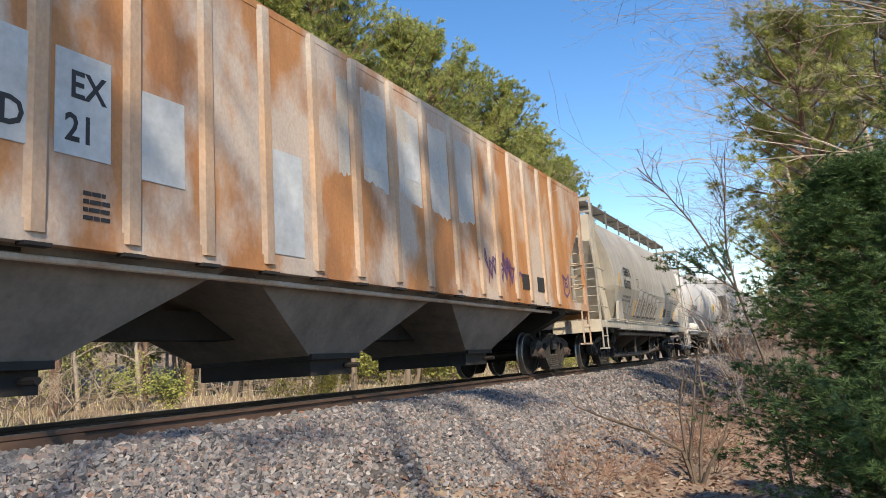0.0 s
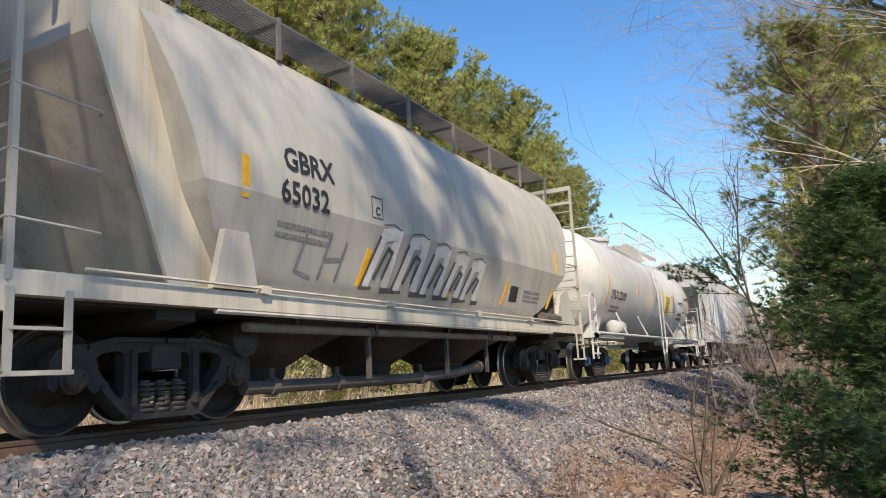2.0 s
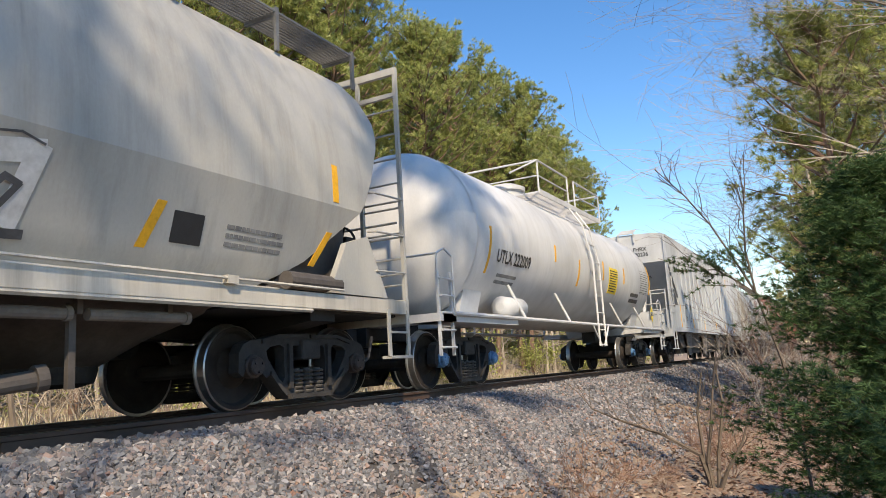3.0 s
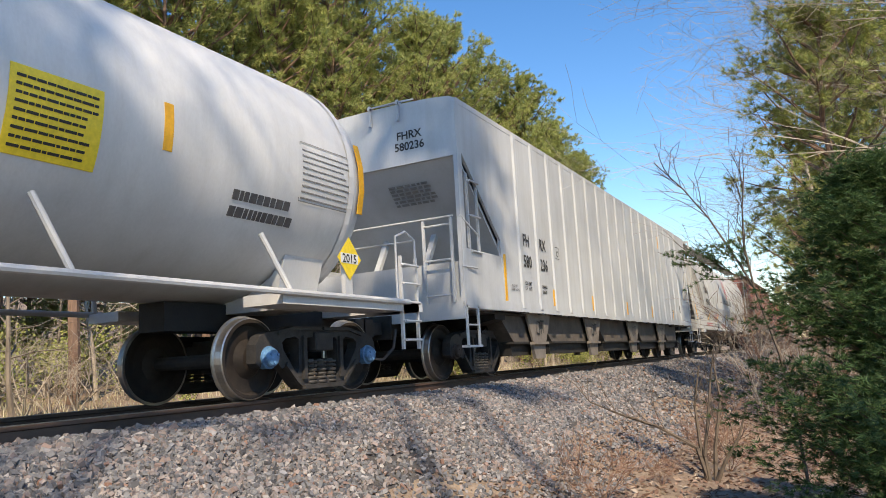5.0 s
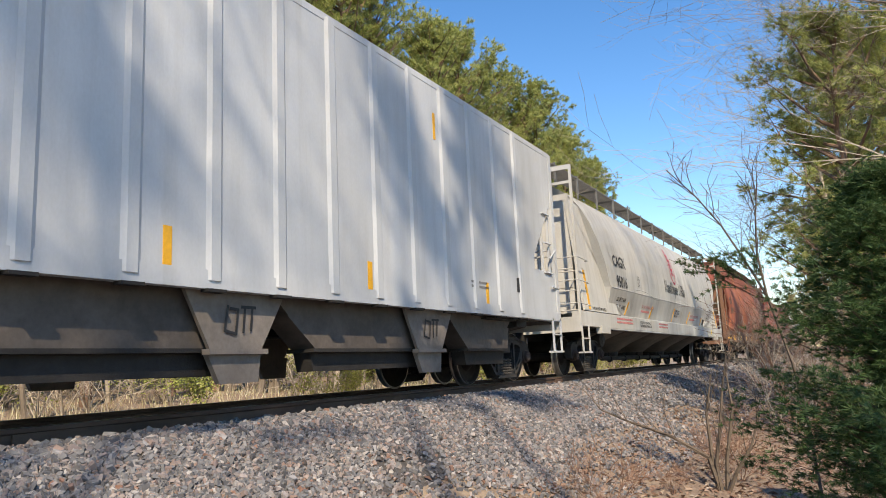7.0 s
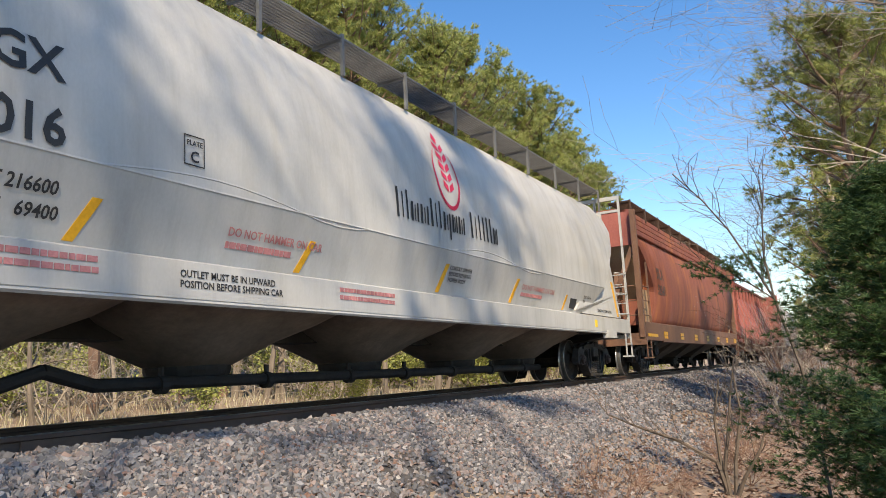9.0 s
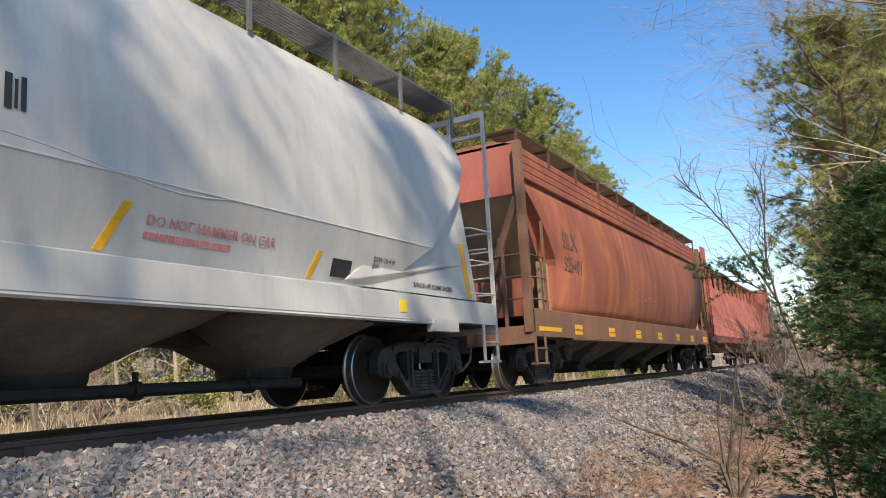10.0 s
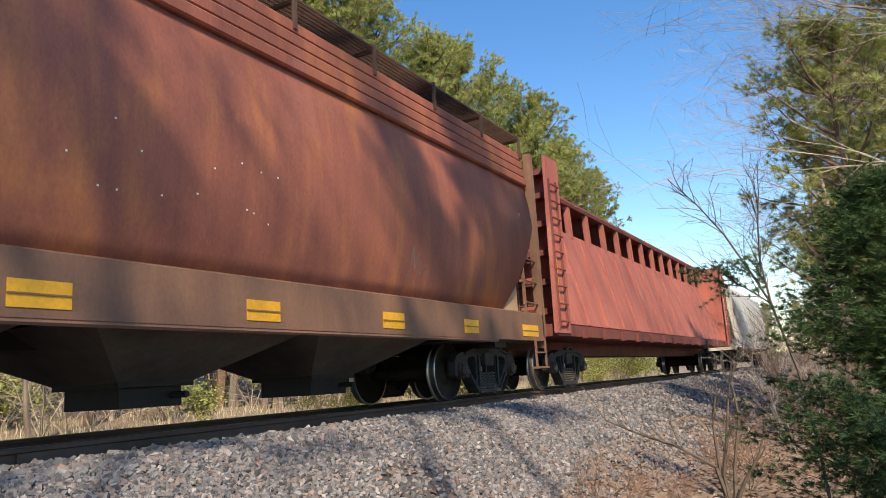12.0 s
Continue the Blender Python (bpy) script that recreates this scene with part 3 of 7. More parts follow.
    underframe(car, L, shear=z_sill - 0.09)
    coupler(car, 0.0, -1)
    coupler(car, L, 1)


# ---- curved-side covered hopper ----
def interp(table):
    zs = [p[0] for p in table]
    ws = [p[1] for p in table]
    return lambda z: float(np.interp(z, zs, ws))


def plate_x(z):
    """Half width of the flat plating at a curved hopper's ends."""
    return 1.54 - 0.115 * (z - 1.4)


def curved_hopper(car, L, section, lead, trail, z_sill, z_silltop, mat, sill_mat, end_mat, bays, bay_mat, gate_mat, seams=(), round_bays=False, plates=True, gate_z=0.5, soft_knee=False):
    """section: (z, half width) from bottom to roof; lead, trail: (z, distance from the end) of the body's ends."""
    w, yl, yt = interp(section), interp(lead), interp(trail)
    zs = []
    for (za, _), (zb, _) in zip(section, section[1:]):
        n = max(1, int((zb - za) / 0.12))
        zs += [za + (zb - za) * i / n for i in range(n)]
    zs.append(section[-1][0])
    bm = bmesh.new()
    rows = []
    for z in zs:
        a, b = yl(z), L - yt(z)
        rows.append([[bm.verts.new((s * w(z), y, z)) for y in np.linspace(a, b, 7)] for s in (1, -1)])
    for r0, r1 in zip(rows, rows[1:]):
        for k in (0, 1):
            for i in range(6):
                f = bm.faces.new((r0[k][i], r0[k][i + 1], r1[k][i + 1], r1[k][i]))
                f.smooth = True
        for i in (0, -1):
            bm.faces.new((r0[0][i], r1[0][i], r1[1][i], r0[1][i]))
    for r in (rows[0], rows[-1]):
        for i in range(6):
            bm.faces.new((r[0][i], r[0][i + 1], r[1][i + 1], r[1][i]))
    knee = max(section, key=lambda p: p[1])[0]
    for e in bm.edges:
        if not soft_knee and abs(e.verts[0].co.z - knee) < 0.01 and abs(e.verts[1].co.z - knee) < 0.01 or e.is_boundary or len(e.link_faces) == 2 and e.calc_face_angle(0) > 0.6:
            e.smooth = False
    body = part("body", bm, mat, car)
    for y in seams:
        bm = bmesh.new()
        for za, zb in zip(zs, zs[1:]):
            if za > section[0][0] + 0.05 and yl(za) < y < L - yt(za):
                for s in (1, -1):
                    q = [(s * (w(za) + 0.004), y - 0.012, za), (s * (w(za) + 0.004), y + 0.012, za), (s * (w(zb) + 0.004), y + 0.012, zb), (s * (w(zb) + 0.004), y - 0.012, zb)]
                    bm.faces.new([bm.verts.new(p) for p in q])
        part("seam", bm, mat, body)
    # side sill
    for s in (1, -1):
        bm = bmesh.new()
        prism(bm, [(s * 1.40, z_sill), (s * 1.60, z_sill), (s * 1.60, z_silltop), (s * (w(z_silltop + 0.06) - 0.01), z_silltop + 0.05), (s * 1.40, z_silltop + 0.05)], 1, 0.04, L - 0.04)
        tube(bm, (s * 1.57, 2.0, z_sill - 0.02), (s * 1.57, L - 2.0, z_sill - 0.02), 0.03)
        part("side_sill", bm, sill_mat, car)
    if plates:
        for s in (1, -1):
            for a, sg, cut in ((0.0, 1, yl), (L, -1, yt)):
                zc = [1.3, 1.8, 2.3, 2.8, 3.3, 3.8]
                pts = [(a + sg * 0.55, z_silltop + 0.04), (a + sg * 0.55, 2.0), (a + sg * 0.62, 4.05)] + [(a + sg * (cut(z) + 0.85), z) for z in zc[::-1]] + [(a + sg * (cut(1.3) + 0.9), z_silltop + 0.04)]
                bm = prism(bmesh.new(), pts, 0, s * -0.05, 0.0)
                for v in bm.verts:
                    v.co.x += s * plate_x(v.co.z)
                part("end_side_plate", bm, end_mat, car)
    for a, sg in ((0.0, 1), (L, -1)):
        bm = bmesh.new()
        box(bm, -1.585, 1.585, min(a + sg * 0.06, a + sg * 2.0), max(a + sg * 0.06, a + sg * 2.0), z_sill + 0.02, z_sill + 0.08)
        box(bm, -1.59, 1.59, min(a - sg * 0.02, a + sg * 0.05), max(a - sg * 0.02, a + sg * 0.05), z_sill - 0.12, z_sill + 0.2)
        part("end_platform", bm, end_mat, car)
        if plates:
            bm = bmesh.new()
            box(bm, -1.29, 1.29, min(a + sg * 0.62, a + sg * 0.67), max(a + sg * 0.62, a + sg * 0.67), 1.95, 4.1)
            part("end_wall", bm, end_mat, car)
            bm = bmesh.new()
            for k in (-1, 1):
                prism(bm, [(k * 1.29, 1.95), (k * 0.45, 1.95), (k * 0.95, z_silltop), (k * 1.29, z_silltop)], 1, a + sg * 0.63, a + sg * 0.66)
            part_each("end_gusset", bm, end_mat, car)
    for i, (ya, yb) in enumerate(bays):
        if round_bays:
            bm = bmesh.new()
            ym = (ya + yb) / 2
            h = (yb - ya) / 2
            n = 20
            levels = ((z_sill + 0.05, 1.45, h, 0.95), (z_sill - 0.10, 1.12, h * 0.86 + 0.05, 0.8), ((z_sill + gate_z) / 2, 0.80, h * 0.5 + 0.21, 0.5), (gate_z, 0.42, 0.42, 0.0))
            rows = []
            for z, hx, hy, sq in levels:
                row = []
                for k in range(n):
                    a = 2 * math.pi * k / n
                    c, s = math.cos(a), math.sin(a)
                    q = 1 / max(abs(c), abs(s)) ** sq
                    row.append(bm.verts.new((hx * c * q, ym + hy * s * q, z)))
                rows.append(row)
            for r0, r1 in zip(rows, rows[1:]):
                for k in range(n):
                    bm.faces.new((r0[k], r0[(k + 1) % n], r1[(k + 1) % n], r1[k])).smooth = True
            top, bot = rows[0], rows[-1]
            bm.faces.new(bot)
            bm.faces.new(top[::-1])
            hb = part("hopper_bay", bm, bay_mat, car)
            bm = bmesh.new()
            turned(bm, [(gate_z - 0.16, 0.30), (gate_z - 0.12, 0.44), (gate_z - 0.02, 0.47), (gate_z + 0.03, 0.47), (gate_z + 0.05, 0.40)], axis_x=False, n=20, offset=(0, ym, 0))
            part("outlet_gate", bm, gate_mat, hb)
        else:
            bay(car, ya, yb, z_sill + 0.05, gate_z, 1.40, 0.45, 0.8, bay_mat, gate_mat)
    underframe(car, L, shear=z_sill)
    coupler(car, 0.0, -1)
    coupler(car, L, 1)
    return w


def end_posts(car, y, s, mat, z0, z1, xs=(1.58, 0.95), rungs=8, rail_z=2.3):
    """Corner post, ladder up the end, handrails across and roof crosswalk bracket."""
    bm = bmesh.new()
    for x in xs:
        for k in (1, -1):
            box(bm, k * x - 0.026, k * x + 0.026, y - 0.026, y + 0.026, z0, z1)
    part_each("corner_post", bm, mat, car)
    bm = bmesh.new()
    box(bm, -xs[0], xs[0], y - 0.03, y + 0.03, z1 - 0.10, z1)
    box(bm, -xs[0], xs[0], y - 0.025, y + 0.025, z1 - 0.42, z1 - 0.36)
    part_each("roof_bracket", bm, mat, car)
    bm = bmesh.new()
    for i in range(rungs):
        z = z0 + 0.3 + (0.42 * i if rungs < 6 else (z1 - z0 - 0.9) * i / (rungs - 1))
        for k in (1, -1):
            tube(bm, (k * xs[0], y, z), (k * xs[1], y, z), 0.014)
    part_each("rung", bm, mat, car)
    for z in (z0 + 0.45, z0 + 0.95, z0 + 1.45):
        for k in (1, -1):
            handrail(car, [(k * xs[1], y - s * 0.02, z), (k * (xs[0] + 0.02), y - s * 0.02, z), (k * (xs[0] + 0.03), y + s * 0.70, z - 0.03), (k * (xs[0] - 0.06), y + s * 0.74, z - 0.03)], mat, 0.014)
    handrail(car, [(-1.5, y, rail_z), (1.5, y, rail_z)], mat)


def place(name, label, F, group="freight cars of the train"):
    return thing(name, label, "freight car", group, at=pose(TRACK_X, F, 0))


TRAIN = []

# -- rusty ribbed hopper at the head --
def car_rusty():
    L, F = 17.42, 0.2
    car = place("covered_hopper", "ribbed covered hopper car with orange rust eating pale paint", F)
    TRAIN.append((car, F))
    ribs = [1.40 + 0.853 * i for i in range(7)] + [7.37, 8.30, 9.24, 10.17, 11.11, 11.83, 12.70, 13.45, 14.32, 15.15]
    ribbed_hopper(car, L, 1.47, 4.35, (3.6, 2.5, 1.3), (3.65, 2.5, 1.25), M_RUSTY, M_RIBRUST, M_RUSTY, ribs, [(1.0, 5.35), (5.4, 9.85), (9.9, 14.3)], M_HOPPERLT, M_FRAME)
    w = lambda z: 1.6
    # repainted panels behind the lettering
    bm = bmesh.new()
    for y0, y1, z0, z1 in ((2.45, 3.05, 2.12, 3.0), (3.24, 3.74, 2.12, 2.98), (3.93, 4.53, 2.06, 2.86), (5.66, 6.26, 1.60, 2.75), (7.60, 8.12, 2.95, 3.75), (8.62, 9.08, 3.0, 3.55), (9.72, 9.98, 3.1, 3.5), (10.70, 10.90, 3.0, 3.5)):
        decal(bm, y0, y1, z0, z1, w, lift=0.009)
    part_each("paint_patch", bm, M_GREYPATCH, car, "pale grey repainted panel")
    # pale rolled-on paint from the eave down to a ragged lower edge
    rnd = random.Random(77)
    for y0, y1, z0 in ((7.55, 8.16, 2.66), (8.46, 9.10, 2.70), (9.40, 10.03, 2.68), (10.34, 10.95, 2.72), (7.0, 7.24, 2.66)):
        n = 9
        ys = [y0 + (y1 - y0) * i / n for i in range(n + 1)]
        bm = bmesh.new()
        low = [bm.verts.new((w(z0) + 0.005, y, z0 + 0.10 * math.sin(3.0 * (y - y0) + y0) + rnd.uniform(-0.035, 0.035))) for y in ys]
        top = [bm.verts.new((w(4.0) + 0.005, y, 4.02 + rnd.uniform(-0.03, 0.03))) for y in ys]
        for i in range(n):
            bm.faces.new((low[i], low[i + 1], top[i + 1], top[i]))
        part("rolled_paint", bm, M_PALEPATCH, car, "pale rolled-on paint with a ragged edge")
    lettering("EX", 3.36, 2.60, 0.22, M_BLACK, car, w, stretch=0.85)
    lettering("21", 3.32, 2.24, 0.22, M_BLACK, car, w, stretch=0.85)
    lettering("D", 2.80, 2.24, 0.22, M_BLACK, car, w, stretch=0.85)
    part("small_writing", bars(bmesh.new(), 3.50, 1.62, 0.24, 0.26, 4, w, seed=3), M_BLACK, car)
    part("small_writing", bars(bmesh.new(), 4.2, 2.2, 0.2, 0.25, 3, w, seed=4), M_BLACK, car)
    bm = bmesh.new()
    for y in (13.0, 13.85):
        decal(bm, y, y + 0.45, 1.68, 1.98, w, lift=0.012)
    part_each("stencil_plate", bm, M_BLACK, car, "black stencil plate")
    bm = bmesh.new()
    stroke(bm, [(15.55, 2.15), (15.58, 1.75), (15.75, 1.68), (15.92, 1.78), (15.95, 2.2), (15.85, 2.1), (15.75, 2.05), (15.62, 2.1), (15.55, 2.15)], 0.05, w)
    stroke(bm, [(15.68, 1.9), (15.84, 1.9), (15.8, 1.98), (15.7, 1.98), (15.68, 1.9)], 0.04, w)
    stroke(bm, [(12.0, 1.75), (12.1, 2.3), (12.2, 1.8), (12.3, 2.2), (12.45, 1.75), (12.6, 2.05), (12.75, 1.8), (12.9, 2.0), (13.1, 1.75)], 0.04, w)
    stroke(bm, [(11.9, 1.95), (12.4, 2.05), (13.1, 1.95)], 0.03, w)
    for k in range(9):
        yk, zk = 11.05 + 0.16 * k, 1.78 + 0.10 * math.sin(2.1 * k)
        stroke(bm, [(yk, zk), (yk + 0.07, zk + 0.42 + 0.08 * math.sin(3.3 * k)), (yk + 0.15, zk + 0.10), (yk + 0.06, zk + 0.22), (yk - 0.05, zk + 0.30)], 0.03, w)
    part("spray_scrawl", bm, M_SPRAY, car, "purple spray-painted scrawl")
    bm = bmesh.new()
    tube(bm, (1.5, 0.6, 1.30), (1.5, L - 2.6, 1.30), 0.03, n=8)
    part("train_line", bm, M_RIBRUST, car)
    bm = bmesh.new()
    box(bm, -1.40, 1.40, L - 1.80, L - 1.72, 1.39, 2.75)
    part("end_housing", bm, M_RIBRUST, car)
    bm = bmesh.new()
    tube(bm, (0.55, L - 1.25, 1.44), (0.55, L - 1.25, 2.05), 0.19, n=16)
    part("air_tank", bm, M_HOPPERLT, car)
    truck(car, 0.75, 2.6)
    truck(car, L - 2.30, L - 0.48)
    end_posts(car, L - 0.03, -1, M_RIBRUST, 1.1, 3.75, (1.56, 1.05), 7)
    step(car, 1.6, L - 0.62, L - 0.08, 0.62, 1.4, M_RIBRUST)
    hatches(car, [1.5 + 1.6 * i for i in range(10)], 4.42, M_RIBRUST, 0.4)


def car_grey():
    L, F = 13.15, 18.65
    car = place("covered_hopper", "short grey covered hopper car with curved sides and graffiti", F)
    TRAIN.append((car, F))
    sec = [(1.25, 1.22), (1.45, 1.38), (2.26, 1.62), (2.7, 1.61), (3.2, 1.53), (3.62, 1.40), (3.95, 1.24), (4.2, 1.04), (4.38, 0.75), (4.48, 0.3)]
    w = curved_hopper(car, L, sec, [(1.25, 2.4), (2.2, 1.85), (3.45, 1.45), (4.48, 1.15)], [(1.25, 2.6), (1.6, 1.9), (2.3, 1.0), (3.4, 0.42), (3.7, 0.40), (4.48, 0.7)], 1.05, 1.22, M_GREY, M_ENDGREY, M_ENDGREY, [(2.85, 5.35), (5.4, 7.85), (7.9, 10.35)], M_HOPPER, M_FRAME, [2.9, 4.55, 6.22, 7.89, 9.6], round_bays=True, plates=False)
    for a, s in ((0.0, 1), (L, -1)):
        end_posts(car, a + s * 0.04, s, M_GREY, 1.15, 4.5, rungs=4 if s > 0 else 8)
    # shear plates and end hood at the leading end
    bm = bmesh.new()
    for k in (1, -1):
        prism(bm, [(1.75, 1.2), (0.85, 3.5), (0.85, 4.2), (1.5, 4.2), (1.9, 3.2), (2.3, 2.2), (2.8, 1.2)], 0, k * 1.24, k * 1.28)
    prism(bm, [(0.85, 4.2), (0.90, 4.2), (0.90, 3.5), (2.35, 1.2), (2.28, 1.2), (0.85, 3.46)], 0, -1.24, 1.24)
    part("end_plate", bm, M_ENDGREY, car, "shaded grey end plating")
    # added block in the dark bay colour, for the shade under the trailing slope
    bm = bmesh.new()
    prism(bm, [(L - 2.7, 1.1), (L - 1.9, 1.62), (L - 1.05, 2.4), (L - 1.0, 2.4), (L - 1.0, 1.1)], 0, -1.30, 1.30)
    part("slope_shade_block", bm, M_HOPPER, car, "added dark block for the shade under the slope")
    bm = bmesh.new()
    for k in (1, -1):
        prism(bm, [(1.95, 1.24), (2.10, 1.82), (2.42, 1.82), (2.55, 1.24)], 0, k * 1.52, k * 1.60)
        prism(bm, [(L - 1.7, 1.24), (L - 1.35, 1.85), (L - 0.9, 1.98), (L - 0.5, 1.24)], 0, k * 1.52, k * 1.60)
    part_each("bolster_gusset", bm, M_GREY, car)
    running_board(car, 0.3, L - 0.3, 4.66, 0.62, 1.12, M_GRATE, 9, 4.32)
    for y0, y1 in ((2.6, 4.9), (5.0, 8.45), (8.6, 9.62)):
        bm = bmesh.new()
        tube(bm, (1.36, y0, 0.91), (1.36, y1, 0.91), 0.050, n=12)
        tube(bm, (1.36, y1 - 0.05, 0.91), (1.36, y1, 0.91), 0.062, n=12)
        part("upper_pipe", bm, M_HOPPERLT, car, "pale grimy pneumatic pipe")
    bm = bmesh.new()
    for y in (3.4, 5.0, 7.0, 8.52, 9.4):
        box(bm, 1.33, 1.39, y - 0.025, y + 0.025, 0.91, 1.10)
    part_each("pipe_hanger", bm, M_HOPPER, car)
    bm = bmesh.new()
    path_tube(bm, [(1.05, 2.9, 0.30), (1.05, 6.4, 0.30), (1.08, 7.6, 0.33), (1.20, 8.30, 0.42)], 0.075, n=12)
    for y in (3.3, 4.5, 6.6):
        tube(bm, (1.05, y, 0.305), (1.05, y + 0.10, 0.305), 0.10, n=12)
        tube(bm, (1.05, y + 0.05, 0.30), (1.05, y + 0.05, 0.50), 0.03, n=8)
    tube(bm, (1.20, 8.28, 0.42), (1.215, 8.36, 0.43), 0.105, n=14)
    part("discharge_pipe", bm, M_HOPPER, car, "grimy pneumatic discharge pipe")
    for y in (4.9, 7.05, 8.5):
        bm = bmesh.new()
        box(bm, 1.28, 1.33, y - 0.03, y + 0.03, 0.33, 1.0)
        part("pipe_strut", bm, M_HOPPER, car)
    bm = bmesh.new()
    tube(bm, (1.645, 0.6, 1.27), (1.645, L - 1.5, 1.27), 0.016, n=6)
    for y in (2.6, 5.0, 7.6, 9.9):
        box(bm, 1.59, 1.66, y - 0.07, y + 0.07, 1.22, 1.30)
    part("operating_rod", bm, M_ENDGREY, car, "long operating rod on brackets")
    bm = bmesh.new()
    tube(bm, (1.52, L - 2.35, 1.34), (1.52, L - 1.45, 1.34), 0.10, n=12)
    part("brake_cylinder", bm, M_HOPPER, car)
    lettering("GBRX", 2.95, 2.62, 0.25, M_BLACK, car, w, stretch=0.95)
    lettering("65032", 2.88, 2.24, 0.25, M_BLACK, car, w, stretch=0.95)
    part("small_writing", bars(bmesh.new(), 2.9, 1.85, 1.0, 0.22, 2, w, seed=5), M_FADED, car)
    bm = bmesh.new()
    stroke(bm, [(4.64, 2.35), (4.64, 2.62), (4.88, 2.62), (4.88, 2.35), (4.64, 2.35)], 0.014, w)
    part("plate_box", bm, M_BLACK, car)
    lettering("C", 4.71, 2.39, 0.11, M_BLACK, car, w)
    stripes(car, [(2.32, 2.42, 2.18, 2.62, 0), (4.52, 4.63, 1.48, 1.95, 0.12), (6.9, 7.0, 1.48, 1.65, 0.06), (9.0, 9.1, 1.5, 1.92, 0.15), (11.3, 11.4, 1.55, 1.95, 0.22), (11.55, 11.65, 2.3, 2.75, 0)], w)
    # graffiti: silver letters with dark outlines, and a blue tag
    fill, edge = bmesh.new(), bmesh.new()
    for y, lw, top in ((4.72, 0.62, 2.22), (5.45, 0.66, 2.20), (6.18, 0.60, 2.16), (6.85, 0.55, 2.12), (7.45, 0.62, 2.08)):
        lean = 0.24
        stroke(fill, [(y, 1.54), (y + lean, top - 0.06), (y + lean + lw * 0.55, top), (y + lw * 0.72, 1.56)], 0.17, w, 0.010)
        stroke(edge, [(y + 0.12, 1.47), (y - 0.12, 1.46), (y + lean - 0.10, top - 0.1)], 0.045, w, 0.018)
        stroke(edge, [(y + 0.15, 1.60), (y + lean + 0.13, top - 0.22), (y + lw * 0.5 + 0.17, top - 0.26), (y + lw * 0.55, 1.62)], 0.05, w, 0.018)
        stroke(edge, [(y + lean - 0.06, top + 0.06), (y + lean + lw * 0.3, top + 0.10), (y + lean + lw * 0.6, top + 0.05)], 0.018, w, 0.018)
        stroke(edge, [(y + lw * 0.6, 1.46), (y + lw * 0.9, 1.47)], 0.07, w, 0.018)
    part("graffiti_outline", edge, M_SPRAYBLACK, car, "black outline of sprayed graffiti")
    part("graffiti_fill", fill, M_SPRAYSILVER, car, "silver fill of sprayed graffiti")
    bm = bmesh.new()
    for sh in ([(3.42, 1.95), (3.32, 1.55), (3.6, 1.5)], [(3.85, 1.95), (3.75, 1.5)], [(3.8, 1.72), (4.08, 1.75)], [(4.18, 1.95), (4.08, 1.5)]):
        stroke(bm, sh, 0.045, w)
    part("graffiti_tag", bm, M_FADED, car)
    part("small_writing", bars(bmesh.new(), 10.0, 1.6, 0.9, 0.25, 3, w, seed=8), M_FADED, car)
    bm = bmesh.new()
    decal(bm, 9.35, 9.7, 1.58, 1.86, w, lift=0.01)
    part_each("stencil_plate", bm, M_BLACK, car)
    truck(car, 0.92, 2.78)
    truck(car, L - 2.38, L - 0.52)
    step(car, 1.6, 0.05, 0.5, 0.50, 1.1, M_GREY)
    step(car, 1.6, L - 0.5, L - 0.05, 0.50, 1.1, M_GREY)
    brake_wheel(car, 0.6, L - 0.1, 2.1, M_FRAME)


